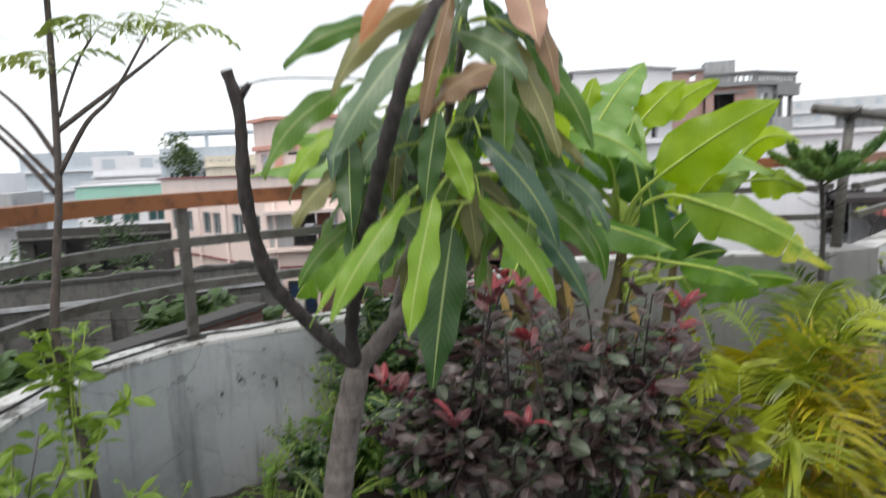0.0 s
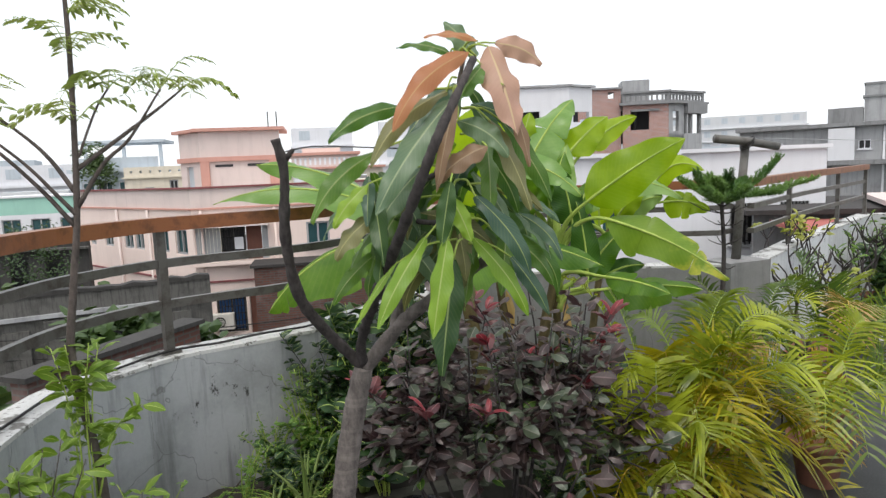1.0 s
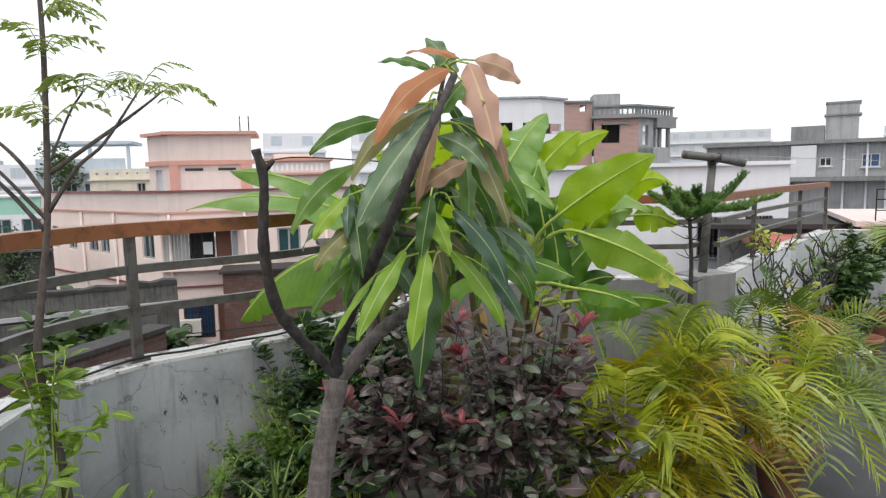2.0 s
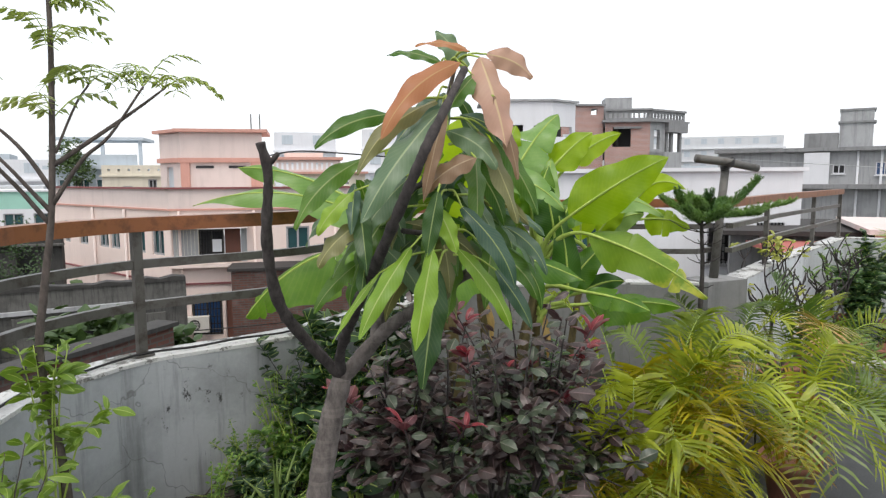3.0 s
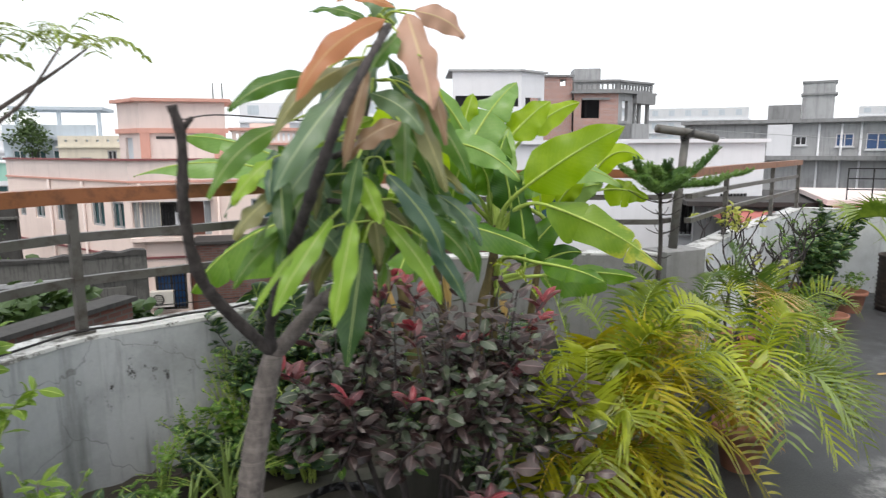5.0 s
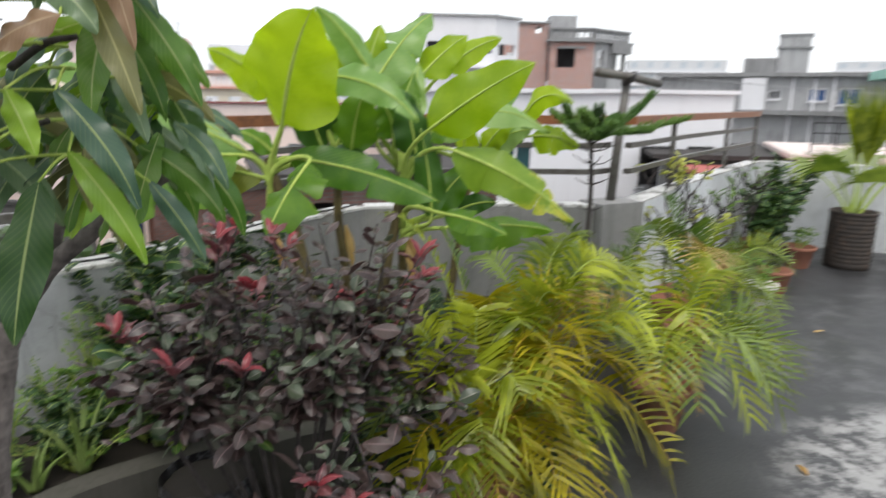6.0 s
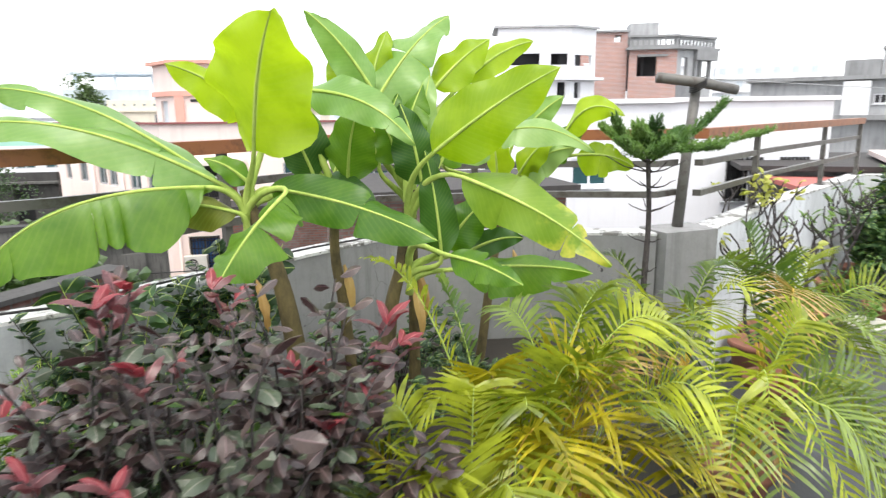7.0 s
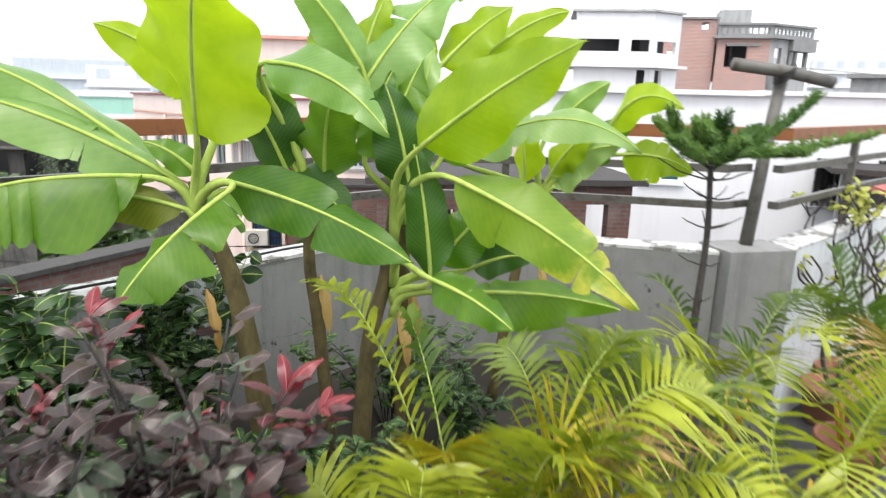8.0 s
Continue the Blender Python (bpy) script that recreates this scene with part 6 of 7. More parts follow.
# pink house
pink = house("three-storey pink house with a roof parapet and stair room", (-0.38, 0, 0.12))
FR = facing(-3.6, 22.0, 1, 0.0)
SD = facing(-9.45, 29.5, 5.85, -7.5)
SL = 9.51
front_holes = [(0.05, 2.35, -0.98, 0.12), (3.6, 4.35, -0.68, 0.15), (6.0, 7.0, -0.7, 0.15), (0.55, 1.5, -3.4, -2.1), (1.6, 2.2, -4.0, -2.1), (3.6, 4.4, -3.9, -2.9), (6.0, 7.0, -3.9, -2.9)]
panel(pink, FR, 9.5, -10, 0.72, front_holes, M["pink"])
side_holes = [(0.9, 1.5, -0.75, 0.1), (2.4, 3.2, -0.75, 0.1), (4.2, 5.0, -0.75, 0.1), (5.15, 5.9, -0.75, 0.1), (6.9, 7.8, -0.75, 0.1), (8.3, 9.1, -0.75, 0.1), (4.3, 5.0, -4.1, -2.7), (5.4, 6.0, -4.1, -2.7), (6.9, 7.6, -4.0, -2.8)]
panel(pink, SD, SL, -10, 0.72, side_holes, M["pink"])
panel(pink, FR, 9.5, 0.78, 1.40, [], M["pink_grey"], 0.15, "roof_parapet", "faded pink roof parapet")
panel(pink, SD, SL, 0.78, 1.40, [], M["pink_grey"], 0.15, "roof_parapet")
block(pink, FR, -0.06, 9.55, -0.08, 0.22, 1.40, 1.46, M["maroon"], "coping", "maroon coping")
block(pink, SD, -0.05, SL + 0.06, -0.08, 0.22, 1.40, 1.46, M["maroon"], "coping")
for z in (0.72, -1.68):
    block(pink, FR, -0.05, 9.5, -0.06, 0.02, z, z + 0.06, M["maroon"] if z < 0 else M["pink_dark"], "band")
    block(pink, SD, 0, SL + 0.05, -0.06, 0.02, z, z + 0.06, M["maroon"] if z < 0 else M["pink_dark"], "band")
block(pink, FR, 0, 9.4, 0.25, 7.5, 0.6, 0.72, M["pink_grey"], "roof_slab")
block(pink, FR, 0.02, 2.42, -0.55, -0.002, 0.16, 0.26, M["pink_grey"], "sunshade")
block(pink, FR, -0.02, 2.42, -0.30, -0.002, -1.10, -0.985, M["pink"], "balcony_sill")
for hole in front_holes[1:3] + front_holes[5:]:
    window(pink, FR, hole, M["cement"], M["glass_teal"])
for hole in side_holes:
    window(pink, SD, hole, M["cement"], M["glass_teal"], 0, False)
window(pink, FR, (0.85, 1.62, -0.96, 0.10), M["rail_grey"], M["void"], 9, False, True)
for k in range(7):
    block(pink, FR, 0.07 + k * 0.11, 0.165 + k * 0.11, 0.06 + 0.012 * (k % 2), 0.1, -0.97, 0.11, M["curtain"], "blind", "grey ribbed blind" if k == 0 else "")
block(pink, FR, 1.66, 2.14, 0.06, 0.1, -0.97, 0.11, M["door_brown"], "door", "brown balcony door")
block(pink, FR, 2.16, 2.34, 0.06, 0.1, -0.97, 0.11, M["curtain"], "blind")
block(pink, FR, 1.28, 1.56, -0.03, 0.0, -0.62, -0.22, M["paper"], "notice", "white sheet hung in the window")
window(pink, FR, (0.56, 1.48, -3.36, -2.14), M["rail_grey"], M["glass_blue"], 9, False, True)
block(pink, FR, 1.62, 2.15, 0.08, 0.12, -4.0, -2.12, M["door_brown"], "door")
ac = block(pink, FR, 0.42, 1.1, -0.32, -0.03, -3.20, -2.70, M["ac_white"], "air_conditioner", "cream outdoor air conditioner unit")
sp = Soup()
sp.tube([(0.66 + 0.16 * math.cos(a * math.tau / 20), -0.33, -2.95 + 0.16 * math.sin(a * math.tau / 20)) for a in range(21)], 0.016, 5)
for k in range(5):
    sp.box(0.53, 0.79, -0.335, -0.325, -3.07 + k * 0.06, -3.055 + k * 0.06)
place("fan_guard", sp.mesh("fan_guard", M["rail_black"], False), ac, "", None)
for x in (0.30, 2.6, 5.2):
    place("drain_pipe", Soup().tube([(x, -0.06, -9.5), (x, -0.06, 0.7)], 0.045, 7).mesh("drain_pipe", M["pink"]), pink, "", FR)
for x in (3.9, 6.5):
    place("drain_pipe", Soup().tube([(x, -0.06, -9.5), (x, -0.06, 0.7)], 0.05, 7).mesh("drain_pipe", M["pink_grey"]), pink, "", SD)
SF = facing(-3.55, 24.2, 1, 0.0)
SS = facing(-4.45, 25.4, 0.9, -1.2)
panel(pink, SF, 2.75, 0.7, 3.35, [], M["pink_grey"], 0.2, "stair_room", "faded pink stair room on the roof")
panel(pink, SS, 1.5, 0.7, 3.35, [(0.45, 0.95, 0.9, 2.15)], M["pink_grey"], 0.2, "stair_room")
block(pink, SS, 0.45, 0.95, 0.08, 0.12, 0.75, 2.15, M["pale_blue"], "door", "pale blue stair door")
block(pink, SF, -0.2, 2.95, -0.18, 2.4, 3.35, 3.46, M["pink_dark"], "roof", "pink stair room roof slab")
block(pink, SS, -0.2, 1.6, -0.16, 0.4, 3.345, 3.455, M["pink_dark"], "roof")
block(pink, SF, -0.06, 2.85, -0.10, -0.004, 2.3, 2.46, M["pink_dark"], "band")
block(pink, SS, -0.06, 1.55, -0.10, -0.004, 2.3, 2.46, M["pink_dark"], "band")
block(pink, SF, 0.0, 0.3, -0.09, -0.003, 0.75, 2.3, M["pink_dark"], "pilaster")
block(pink, SF, 2.35, 2.75, -0.09, -0.003, 0.75, 2.3, M["pink_dark"], "pilaster")
for x in (0.5, 1.6):
    block(pink, SF, x, x + 0.6, -0.02, 0.02, 2.1, 2.19, M["void"], "vent")
for x in (2.4, 2.7):
    place("antenna", Soup().tube([(x, 0.1, 3.4), (x, 0.1, 4.0)], 0.02, 5).mesh("antenna", M["rail_black"]), pink, "", SF)

# cream house behind it
cream = house("cream house with a pierced roof parapet", (0, 0, 0))
CR = facing(-10.3, 38.0, 1, 0)
panel(cream, CR, 4.9, -10, 2.0, [(2.3, 2.75, 0.9, 1.85), (3.0, 3.3, 1.4, 1.85), (1.0, 1.5, 0.4, 1.5), (3.6, 4.3, 0.8, 1.8)], M["cream"])
panel(cream, CR, 4.9, 2.08, 2.62, [(0.3 + 0.5 * k, 0.42 + 0.5 * k, 2.3, 2.42) for k in range(9)], M["cream"], 0.12, "roof_parapet")
block(cream, CR, -0.1, 5.0, -0.12, 5.0, 2.0, 2.08, M["cream"], "roof_slab")
block(cream, CR, 3.6, 4.3, 0.1, 0.15, 0.8, 1.8, M["door_brown"], "door")
for hole in ((2.3, 2.75, 0.9, 1.85), (1.0, 1.5, 0.4, 1.5)):
    window(cream, CR, hole, M["cement"], M["void"], 0, False)

# pale blue flats and the mint house
flats = house("pale blue-grey flats with a roof garden", (0, 0, 0))
BL = facing(-19.7, 58.0, 1, 0, 0.5)
holes = [(0.6 + 1.4 * k, 1.5 + 1.4 * k, z, z + 1.1) for k in range(4) for z in (0.3, -2.7, -5.5)]
panel(flats, BL, 6.6, -10, 2.2, holes, M["pale_blue"])
for hole in holes:
    window(flats, BL, hole, M["white"], M["glass_teal"], 0, False)
block(flats, BL, -0.3, 6.9, -0.6, 8, 2.2, 2.5, M["pale_blue"], "roof_slab")
panel(flats, BL, 6.6, 2.5, 3.4, [], M["pale_blue"], 0.15, "roof_parapet")
for x in (0.1, 3.2, 6.2):
    block(flats, BL, x, x + 0.25, 2.5, 2.75, 2.5, 4.7, M["pale_blue"], "pier")
block(flats, BL, -0.2, 6.7, 2.2, 6.5, 4.7, 4.95, M["pale_blue"], "canopy")
leafy_far = leaf_mesh("tree_leaf", 0.30, 0.20, PLANT["tree"], 15, 0.3, 0.1, 3)
mint = house("mint green shed-like house", (0, 0, 0))
MT = facing(-18.5, 40.0, 1, 0.02)
holes = [(1.0 + 1.5 * k, 2.0 + 1.5 * k, -1.0, 0.0) for k in range(3)]
panel(mint, MT, 5.0, -10, 0.25, holes, M["white"])
panel(mint, MT, 5.0, 0.25, 1.2, [], M["mint"], 0.15, "upper_wall", "mint green upper wall")
block(mint, MT, -0.2, 5.1, -0.1, 5, 1.2, 1.3, M["white"], "roof_slab")
for hole in holes:
    window(mint, MT, hole, M["cement"], M["glass_teal"], 0, False)
far_pink = house("distant pink villa with red trim and railings", (0, 0, 0))
FP = facing(-2.2, 48.0, 1, 0)
panel(far_pink, FP, 7.0, -10, 2.2, [(0.5 + 1.5 * k, 1.3 + 1.5 * k, 0.6, 1.7) for k in range(4)], M["cream"])
block(far_pink, FP, -0.2, 7.2, -0.3, 6, 2.2, 2.35, M["pink_dark"], "band")
panel(far_pink, FP, 5.2, 2.35, 3.2, [(0.3 + 0.35 * k, 0.45 + 0.35 * k, 2.5, 3.0) for k in range(13)], M["pink_grey"], 0.1, "roof_parapet")
block(far_pink, FP, -0.2, 5.4, -0.2, 4, 3.2, 3.4, M["pink_dark"], "band")
block(far_pink, FP, 1.2, 4.0, 1.0, 4, 3.4, 3.75, M["pink"], "stair_room")

# raw brick house under construction
raw = house("half-built brick and cement house with empty window openings", (0, 0, 0))
B1 = facing(19.1, 38.2, 2.6, -0.9)
B2 = facing(21.55, 37.35, 3.2, 1.3)
panel(raw, B1, 2.75, -10, 5.3, [(0.45, 1.6, 3.75, 5.0)], M["brick"], 0.25, "brick_wall", "raw red brick wall")
panel(raw, B2, 1.75, -10, 5.3, [(0.65, 1.25, 3.6, 4.85)], M["cement"], 0.25, "cement_wall")
panel(raw, B2, 3.6, -10, 3.45, [], M["cement"], 0.24, "cement_wall")
for x in (1.95, 2.45, 3.35):
    block(raw, B2, x, x + 0.2, 0.02, 0.22, 3.45, 4.7, M["cement_dark"], "pier")
block(raw, B2, 1.75, 3.75, -0.3, 0.5, 4.7, 5.3, M["cement_dark"], "balcony_fascia")
block(raw, B1, -0.2, 2.8, -0.3, 5, 5.28, 5.42, M["cement_dark"], "roof_slab")
block(raw, B2, -0.1, 3.9, -0.3, 4, 5.3, 5.42, M["cement_dark"], "roof_slab")
panel(raw, B1, 2.8, 5.42, 6.0, [(0.2 + 0.32 * k, 0.42 + 0.32 * k, 5.55, 5.85) for k in range(8)], M["cement_dark"], 0.12, "balustrade")
panel(raw, B2, 3.8, 5.42, 6.0, [(0.2 + 0.32 * k, 0.42 + 0.32 * k, 5.55, 5.85) for k in range(11)], M["cement_dark"], 0.12, "balustrade")
block(raw, B1, -0.1, 2.85, -0.1, 0.2, 6.0, 6.12, M["cement_dark"], "coping")
block(raw, B2, -0.05, 3.85, -0.1, 0.2, 6.0, 6.12, M["cement_dark"], "coping")
# dark sheets behind the openings, standing in for unlit rooms
block(raw, B1, 0.1, 2.5, 3.0, 3.2, 3.0, 5.2, M["void"], "shade_backing")
block(raw, B2, 0.2, 3.4, 2.5, 2.7, 3.0, 5.2, M["void"], "shade_backing")
block(raw, B1, 0.5, 2.2, -0.12, -0.002, 4.88, 5.0, M["cement_dark"], "lintel")
block(raw, B1, 0.1, 1.8, 1.2, 3.0, 5.42, 6.95, M["cement"], "stair_head")
B0 = facing(16.0, 39.2, 3.2, -0.6)
panel(raw, B0, 3.2, -10, 6.35, [(2.4, 2.8, 5.8, 6.2), (0.6, 1.2, 3.3, 4.6)], M["brick"], 0.25, "brick_wall")
block(raw, B0, -0.1, 3.3, -0.15, 3, 6.35, 6.47, M["cement_dark"], "roof_slab")

# white two-storey house beside it
white = house("white plastered house with a roofed terrace", (0, 0, 0))
W1 = facing(9.7, 33.4, 3.6, -0.8)
W2 = facing(13.25, 32.6, 1.6, 0.7)
panel(white, W1, 3.65, -10, 3.3, [(3.0, 3.4, 2.4, 3.2)], M["white"])
panel(white, W2, 1.75, -10, 3.3, [(0.3, 0.75, 2.4, 3.2)], M["white"])
block(white, W1, -0.4, 3.75, -0.4, 3.5, 3.3, 3.45, M["white"], "ledge")
block(white, W2, -0.1, 2.1, -0.3, 0.4, 3.3, 3.44, M["white"], "ledge")
panel(white, W1, 3.65, 3.45, 5.85, [(0.15, 2.1, 4.05, 4.62), (2.65, 3.5, 4.05, 4.6)], M["white"])
panel(white, W2, 1.75, 3.45, 5.85, [(0.3, 1.5, 4.0, 4.55)], M["white"])
block(white, W1, -0.2, 3.8, -0.15, 3.5, 5.85, 5.95, M["cement"], "roof_slab")
block(white, W2, -0.1, 1.9, -0.15, 0.5, 5.84, 5.94, M["cement"], "roof_slab")
# same dark sheets here, in place of shade inside the roofed terrace
block(white, W1, 0.1, 3.4, 1.5, 1.6, 2.3, 5.5, M["void"], "shade_backing")
block(white, W2, 0.1, 1.6, 0.9, 1.0, 2.3, 5.5, M["void"], "shade_backing")

# long low white building close by
low_white = house("long low white-walled building with grilled windows", (0, 0, 0))
L1 = facing(4.6, 18.0, 5.6, -0.9)
L2 = facing(10.2, 17.1, 4.0, -1.0)
holes1 = [(3.0, 4.0, -0.25, 0.5), (0.6, 1.4, -0.25, 0.5)]
panel(low_white, L1, 5.67, -10, 1.95, holes1, M["white"])
holes2 = [(1.5, 2.5, -0.7, 0.5), (2.9, 3.7, -0.7, 0.5)]
panel(low_white, L2, 4.15, -10, 1.98, holes2, M["white"])
block(low_white, L1, -0.2, 5.75, -0.15, 6, 1.95, 2.07, M["white"], "roof_slab")
block(low_white, L2, -0.05, 4.25, -0.12, 4, 1.98, 2.09, M["white"], "roof_slab")
for hole in holes1:
    window(low_white, L1, hole, M["white"], M["glass_teal"], 0)
for hole in holes2:
    window(low_white, L2, hole, M["cement"], M["void"], 8, True, True)
# pinkish brick building and dark brick walls below the terrace
brick_low = house("low brick building with a bare wall and dark roof", (0, 0, 0))
K1 = facing(1.0, 12.0, 4.4, 0.2)
panel(brick_low, K1, 4.4, -10, 0.35, [(0.8, 1.3, -1.0, -0.1), (3.6, 4.0, -1.4, 0.0)], M["brick_old"], 0.25, "brick_wall")
block(brick_low, K1, 0.8, 1.3, 0.5, 0.6, -1.0, 0, M["void"], "shade_backing")
block(brick_low, K1, -0.2, 4.6, -0.2, 3.5, 0.35, 0.45, M["roof_dark"], "roof")
yard = house("low sooty brick yard wall with a tin roof", (0, 0, 0))
K2 = facing(2.6, 8.6, 4.0, -0.6)
panel(yard, K2, 4.2, -10, -0.05, [], M["brick_old"], 0.25, "brick_wall")
block(yard, K2, -0.1, 4.3, -0.1, 0.4, -0.05, 0.03, M["roof_dark"], "coping")
shed = house("sooty cement shed and mossy brick walls in the lane", (0, 0, 0))
K3 = facing(-8.2, 13.2, 5.8, 1.8)
panel(shed, K3, 6.1, -10, -0.34, [(1.2, 1.7, -2.4, -1.2), (3.6, 4.5, -1.9, -1.1)], M["mould"], 0.25, "wall", "black-stained cement wall")
block(shed, K3, 0.8, 5.0, 0.5, 0.6, -2.7, -1.05, M["void"], "shade_backing")
block(shed, K3, 0.0, 6.1, 0.26, 3.0, -1.25, -1.12, M["roof_dark"], "roof", "dark tarred roof slab")
block(shed, K3, -0.05, 6.15, -0.10, -0.003, -0.80, -0.72, M["cement"], "ledge", "pale cement ledge")
rough = Soup()
cr = random.Random(61)
edge = []
for k in range(25):
    z = -0.34 + cr.uniform(0.02, 0.10)
    edge += [(k * 0.254, -0.03, -0.36), (k * 0.254, -0.03, z), (k * 0.254, 0.27, z), (k * 0.254, 0.27, -0.36)]
rough.add(edge, [(4 * k + i, 4 * k + 4 + i, 4 * k + 5 + i, 4 * k + 1 + i) for k in range(24) for i in range(3)])
place("coping", rough.mesh("coping", M["soot"], False), shed, "broken blackened coping", K3)
for k, (x, z) in enumerate(((0.3, -0.9), (2.2, -1.0), (2.9, -0.85), (5.2, -1.0))):
    block(shed, K3, x, x + 0.45, -0.12, -0.004, z - 0.9, z, M["mould"], "buttress")
K4 = facing(-3.0, 7.5, 0.9, 1.5)
panel(shed, K4, 2.6, -10, -0.22, [], M["brick_old"], 0.25, "brick_wall", "mossy dark red brick wall")
block(shed, K4, -0.06, 2.65, -0.06, 0.32, -0.22, -0.16, M["soot"], "coping")
K5 = facing(-0.5, 10.5, 3.6, 0.6)
panel(shed, K5, 3.6, -10, -0.85, [(0.5, 1.0, -2.0, -1.0)], M["brick_old"], 0.25, "brick_wall")
block(shed, K5, -0.1, 3.7, -0.1, 0.4, -0.85, -0.77, M["soot"], "coping")
sooty = house("blackened old house with empty window openings", (0, 0, 0))
K7 = facing(-13.0, 24.0, 1, 0)
panel(sooty, K7, 5.2, -10, 0.0, [(0.5 + 1.1 * k, 1.1 + 1.1 * k, -1.6, -0.5) for k in range(4)], M["soot"], 0.25, "wall", "sooty black wall")
block(sooty, K7, 0.2, 5.0, 0.6, 0.7, -3, -0.2, M["void"], "shade_backing")
block(sooty, K7, -0.1, 5.3, -0.25, -0.004, -0.35, -0.28, M["mould"], "sunshade")
annex = house("small brick annex against the pink house", (0, 0, 0))
K6 = facing(-2.0, 20.4, 4.5, 0)
panel(annex, K6, 4.5, -10, -0.94, [], M["brick_old"], 0.25, "brick_wall")
block(annex, K6, -0.1, 4.6, -0.1, 1.4, -0.94, -0.86, M["roof_dark"], "roof")

# long grey stained building with a water tank
grey = house("long grey weather-stained building with a concrete water tank", (0, 0, 0))
G1 = facing(30.0, 42.0, 10.0, -10.0)
holes = [(9.6, 10.6, 1.9, 2.75), (11.3, 12.6, 1.7, 2.75), (7.2, 7.9, 2.0, 2.6), (2.0, 2.8, 1.8, 2.6)]
panel(grey, G1, 14.6, -10, 3.5, holes, M["cement"], 0.25)
for k, hole in enumerate(holes):
    window(grey, G1, hole, M["white"], M["glass_blue"] if k < 2 else M["void"], 0, True)
block(grey, G1, -0.2, 14.9, -0.5, 6, 3.5, 3.75, M["cement_dark"], "roof_slab")
block(grey, G1, 5.4, 7.4, 0.4, 2.4, 3.75, 4.75, M["cement_dark"], "stair_head")
block(grey, G1, 7.45, 9.35, 0.4, 2.4, 3.75, 6.15, M["cement"], "water_tank", "grey concrete water tank")
block(grey, G1, 7.35, 9.5, 0.3, 2.5, 5.35, 5.47, M["cement_dark"], "tank_ledge")
block(grey, G1, 7.4, 9.45, 0.35, 2.45, 6.15, 6.28, M["cement_dark"], "tank_lid")
block(grey, G1, 5.5, 7.0, -0.5, -0.004, 1.3, 3.4, M["white"], "balcony", "white-washed balcony box")
block(grey, G1, -0.2, 14.8, -0.9, -0.004, 1.0, 1.3, M["cement_dark"], "ledge")
for x in (8.6, 9.9, 11.0):
    place("drain_pipe", Soup().tube([(x, -0.1, -9), (x, -0.1, 3.6)], 0.07, 6).mesh("drain_pipe", M["white"]), grey, "", G1)
lower = house("dark low shops and sheds with a red oxide roof", (0, 0, 0))
G2 = facing(11.5, 15.5, 9.0, -4.5)
panel(lower, G2, 10, -10, 0.3, [(1.0 + 2.0 * k, 2.3 + 2.0 * k, -1.3, 0.0) for k in range(4)], M["cement_dark"], 0.25)
block(lower, G2, 0.5, 9.5, 0.6, 0.7, -1.5, 0.2, M["void"], "shade_backing")
block(lower, G2, -0.3, 10.2, -0.6, 5, 0.3, 0.42, M["roof_dark"], "roof")
G3 = facing(10.5, 12.2, 9.0, -3.5)
block(lower, G3, 0.0, 5.0, -0.5, 3.0, 0.05, 0.16, M["roof_red"], "roof", "red oxide roof")
panel(lower, G3, 5.0, -10, 0.05, [], M["cement_dark"], 0.25)
yellow = house("cream and pink low houses beyond the side parapet", (0, 0, 0))
G4 = facing(13.0, 12.4, 8.0, -6.0)
holes = [(1.0, 2.2, -0.9, 0.2), (3.4, 4.4, -0.9, 0.2), (6.0, 7.0, -0.9, 0.2)]
panel(yellow, G4, 10, -10, 0.5, holes, M["cream"])
for hole in holes:
    window(yellow, G4, hole, M["rail_grey"], M["void"], 6, True, True)
block(yellow, G4, -0.2, 10.2, -0.3, 5, 0.5, 0.62, M["pink_grey"], "roof_slab")
rl = Soup()
for k in range(20):
    rl.box(0.2 + k * 0.5, 0.225 + k * 0.5, -0.1, -0.075, 0.62, 1.35)
for z in (0.85, 1.10, 1.33):
    rl.box(0.2, 9.8, -0.1, -0.08, z, z + 0.025)
place("roof_railing", rl.mesh("roof_railing", M["rail_black"], False), yellow, "thin black roof railing", G4)
mint2 = house("white house with a mint roof edge", (0, 0, 0))
G5 = facing(34.5, 27.5, 8, -7)
holes = [(1.5 + 2.2 * k, 2.7 + 2.2 * k, 0.2, 1.6) for k in range(3)]
panel(mint2, G5, 9, -10, 3.2, holes, M["white"])
for hole in holes:
    window(mint2, G5, hole, M["cement"], M["glass_teal"])
block(mint2, G5, -0.3, 9.3, -0.3, 6, 3.2, 3.7, M["mint"], "roof_slab")

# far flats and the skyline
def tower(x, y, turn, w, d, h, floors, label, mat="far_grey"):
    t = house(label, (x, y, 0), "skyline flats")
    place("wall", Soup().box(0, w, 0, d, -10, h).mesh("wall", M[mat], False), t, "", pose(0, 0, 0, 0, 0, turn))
    step = (h + 10) / floors
    for k in range(floors):
        z = -10 + k * step
        place("slab", Soup().box(-0.02 * w, w * 1.02, -0.5, 0, z, z + 0.35).mesh("slab", M["white"], False), t, "", pose(0, 0, 0, 0, 0, turn))
    count = max(2, int(w / 4))
    pane = Soup().box(0, w * 0.35 / count, -0.06, 0.02, 0, step * 0.45).mesh("pane", M["pale_blue"], False)
    for k in range(int(floors * 0.45), floors):
        for j in range(count):
            place("pane", pane, t, "", pose(0, 0, 0, 0, 0, turn) @ Matrix.Translation((w * (j + 0.25) / count, 0, -10 + (k + 0.4) * step)))
    return t


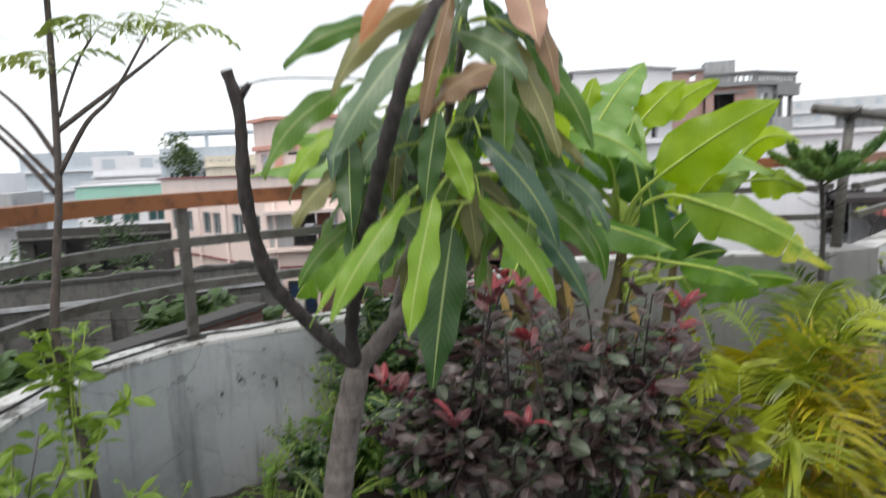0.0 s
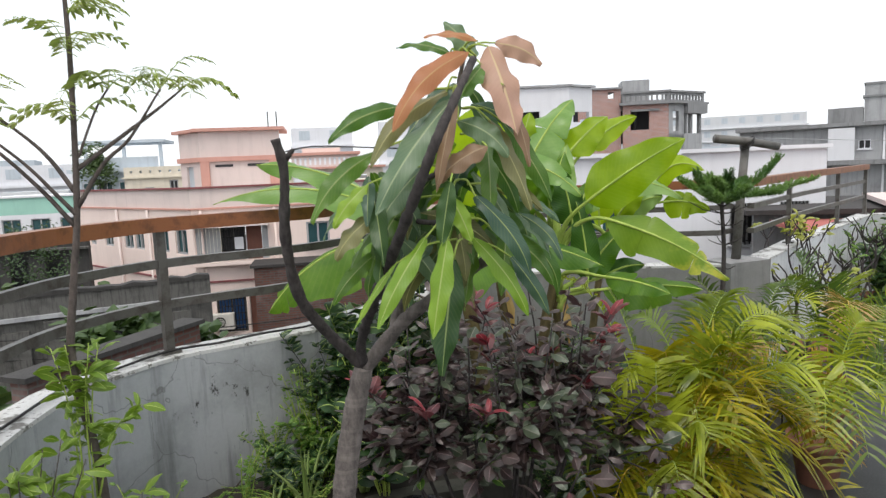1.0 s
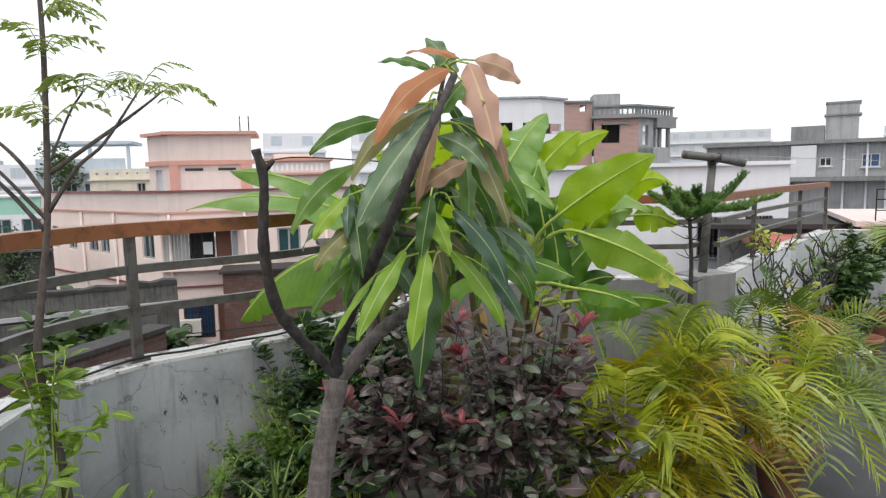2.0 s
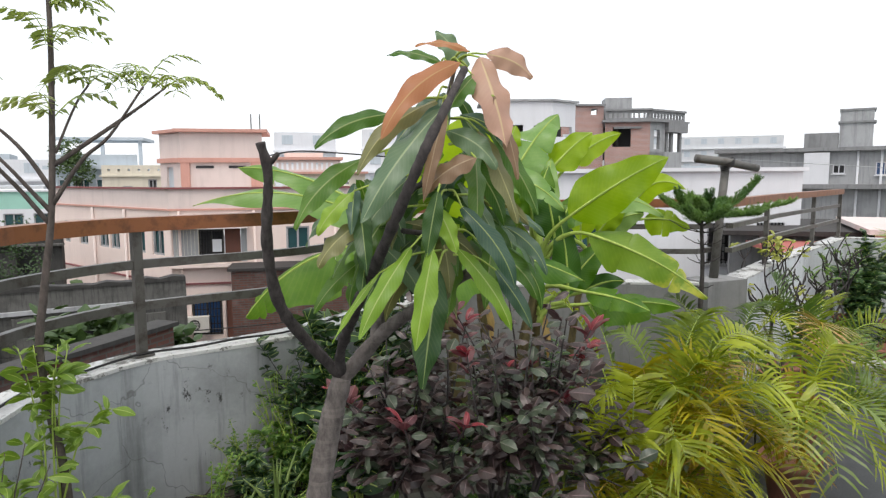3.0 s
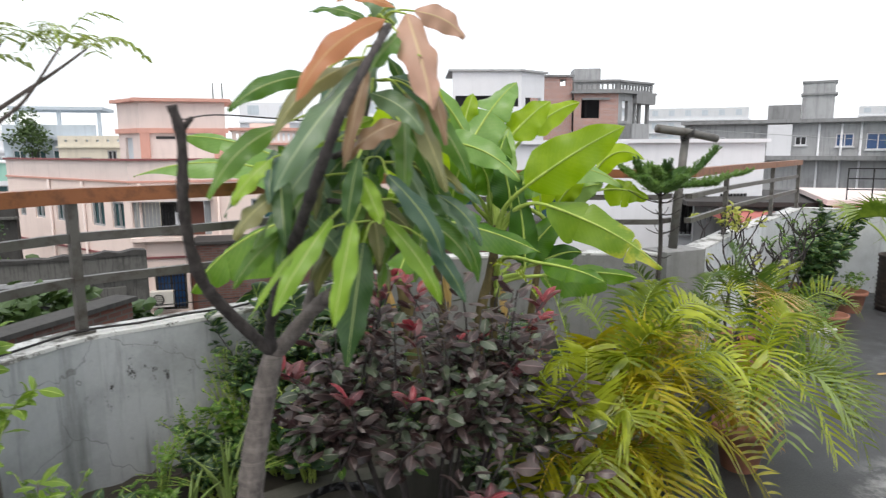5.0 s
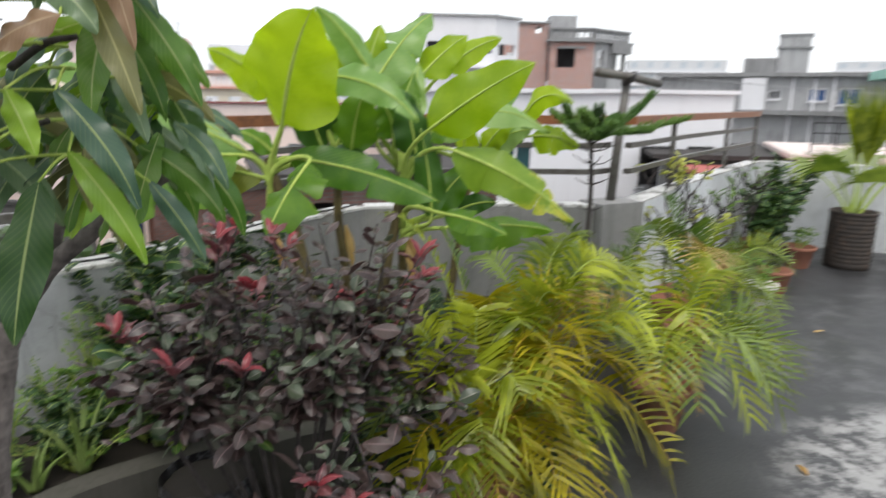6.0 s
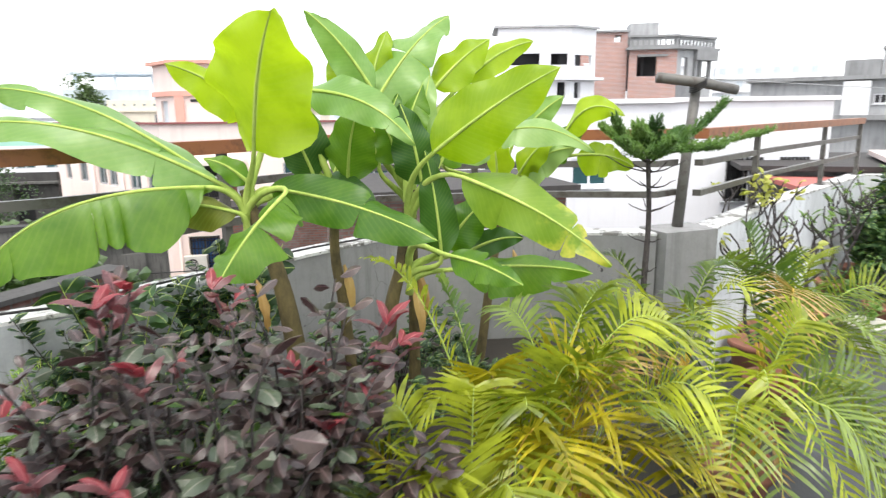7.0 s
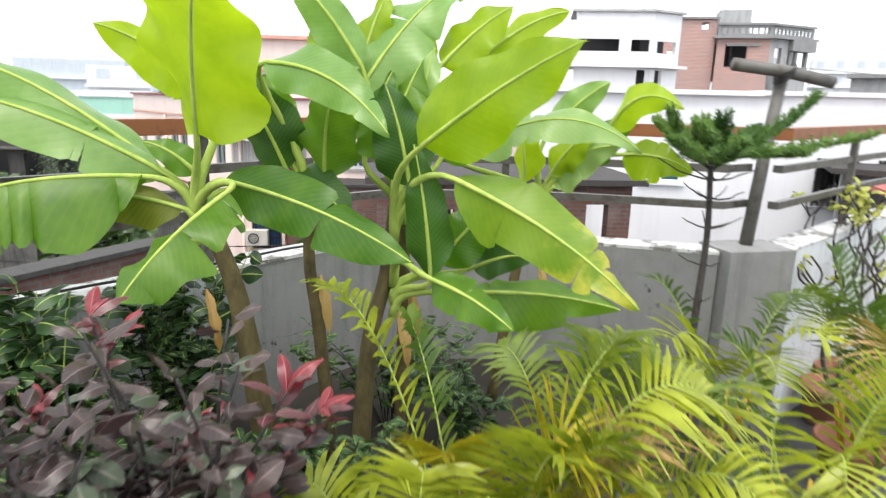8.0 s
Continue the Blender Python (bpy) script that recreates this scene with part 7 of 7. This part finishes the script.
# no haze in the air: far_grey holds it as colour on these towers
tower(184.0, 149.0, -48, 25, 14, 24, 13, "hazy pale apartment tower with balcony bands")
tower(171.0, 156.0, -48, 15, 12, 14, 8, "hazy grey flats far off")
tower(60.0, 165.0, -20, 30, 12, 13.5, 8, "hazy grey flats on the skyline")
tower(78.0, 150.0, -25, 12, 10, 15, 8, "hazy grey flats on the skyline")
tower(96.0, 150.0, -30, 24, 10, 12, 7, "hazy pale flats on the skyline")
tower(-20.0, 120.0, 0, 12, 10, 7.5, 6, "pale flats far behind the houses", "pale_blue")
tower(-4.0, 110.0, 0, 10, 8, 9.5, 6, "pale flats far behind the houses", "white")
tower(9.0, 95.0, -5, 9, 8, 9.0, 6, "white flats far behind the houses", "white")
tower(-60.0, 110.0, 15, 16, 10, 6.0, 5, "grey flats far behind the houses", "pale_blue")
tower(-42.0, 95.0, 10, 10, 8, 4.6, 5, "white house far behind the roofs", "white")
rnd = random.Random(12)
for k in range(26):
    x = -70 + k * 8.5 + rnd.uniform(-2, 2)
    y = rnd.uniform(60, 100) - abs(x - 30) * 0.15
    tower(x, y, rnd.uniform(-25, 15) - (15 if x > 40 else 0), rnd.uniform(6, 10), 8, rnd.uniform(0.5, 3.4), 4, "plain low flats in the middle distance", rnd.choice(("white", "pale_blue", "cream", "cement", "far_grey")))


def far_tree(at, h, r, seed, leaf=None, clumps=22):
    t = thing("tree", at, "dark leafy tree growing between the houses", "tree", "trees between the houses")
    q = random.Random(seed)
    s = Soup().tube([(0, 0, 0), (0.1, 0, h * 0.5), (0, 0.1, h * 0.9)], [0.18, 0.13, 0.05], 7)
    for k in range(6):
        a = k * 1.1
        s.tube([(0.05, 0, h * (0.45 + 0.06 * k)), (r * 0.7 * math.cos(a), r * 0.7 * math.sin(a), h * (0.65 + 0.05 * k))], [0.07, 0.02], 5)
    place("trunk", s.mesh("trunk", M["bark_dark"]), t)
    fo = Soup()
    for k in range(clumps):
        a, b = q.uniform(0, math.tau), q.uniform(0.15, 1)
        c = Vector((r * b * math.cos(a), r * b * math.sin(a), h + r * q.uniform(-1.2, 0.9)))
        for j in range(38):
            d = Vector((q.gauss(0, 1), q.gauss(0, 1), q.gauss(0, 0.8)))
            bake(fo, leaf or leafy_far, aim(c + d * r * 0.16, (q.uniform(-1, 1), q.uniform(-1, 1), q.uniform(-0.6, 0.5)), q.uniform(-1, 1), q.uniform(0.6, 1.2)))
    tagged(place("crown", fo.mesh("crown", PLANT["tree"]), t), "", "", "", "stuff")


far_tree((-6.9, 17.0, -10), 8.4, 1.4, 1)
far_tree((-10.5, 20.0, -10), 7.6, 1.8, 2)
far_tree((-3.2, 11.2, -10), 8.6, 1.0, 3)
far_tree((-1.9, 9.6, -10), 8.9, 0.7, 4)
far_tree((-4.5, 8.6, -10), 8.7, 1.0, 5)
far_tree((36.0, 24.5, -10), 12.6, 2.6, 6)
far_tree((-17.5, 57.0, -10), 13.6, 1.6, 7)
far_tree((0.9, 10.5, -10), 9.0, 0.7, 8)
far_tree((-1.75, 6.9, -10), 9.25, 0.45, 9, broad_leaf, 16)
far_tree((-1.3, 6.3, -10), 9.45, 0.32, 10, broad_leaf, 10)
far_tree((-7.6, 19.5, -10), 9.9, 0.9, 11, broad_leaf, 26)

# power lines over the lane
s = Soup()
for k in range(4):
    s.tube([(-7 + 14 * t, 13 + 5 * t + k * 0.4, -0.9 - 0.5 * k - 0.6 * math.sin(math.pi * t)) for t in [i / 14 for i in range(15)]], 0.012, 4)
tagged(place("power_lines", s.mesh("power_lines", M["rail_black"])), "thin sagging black power lines over the lane", "cable")
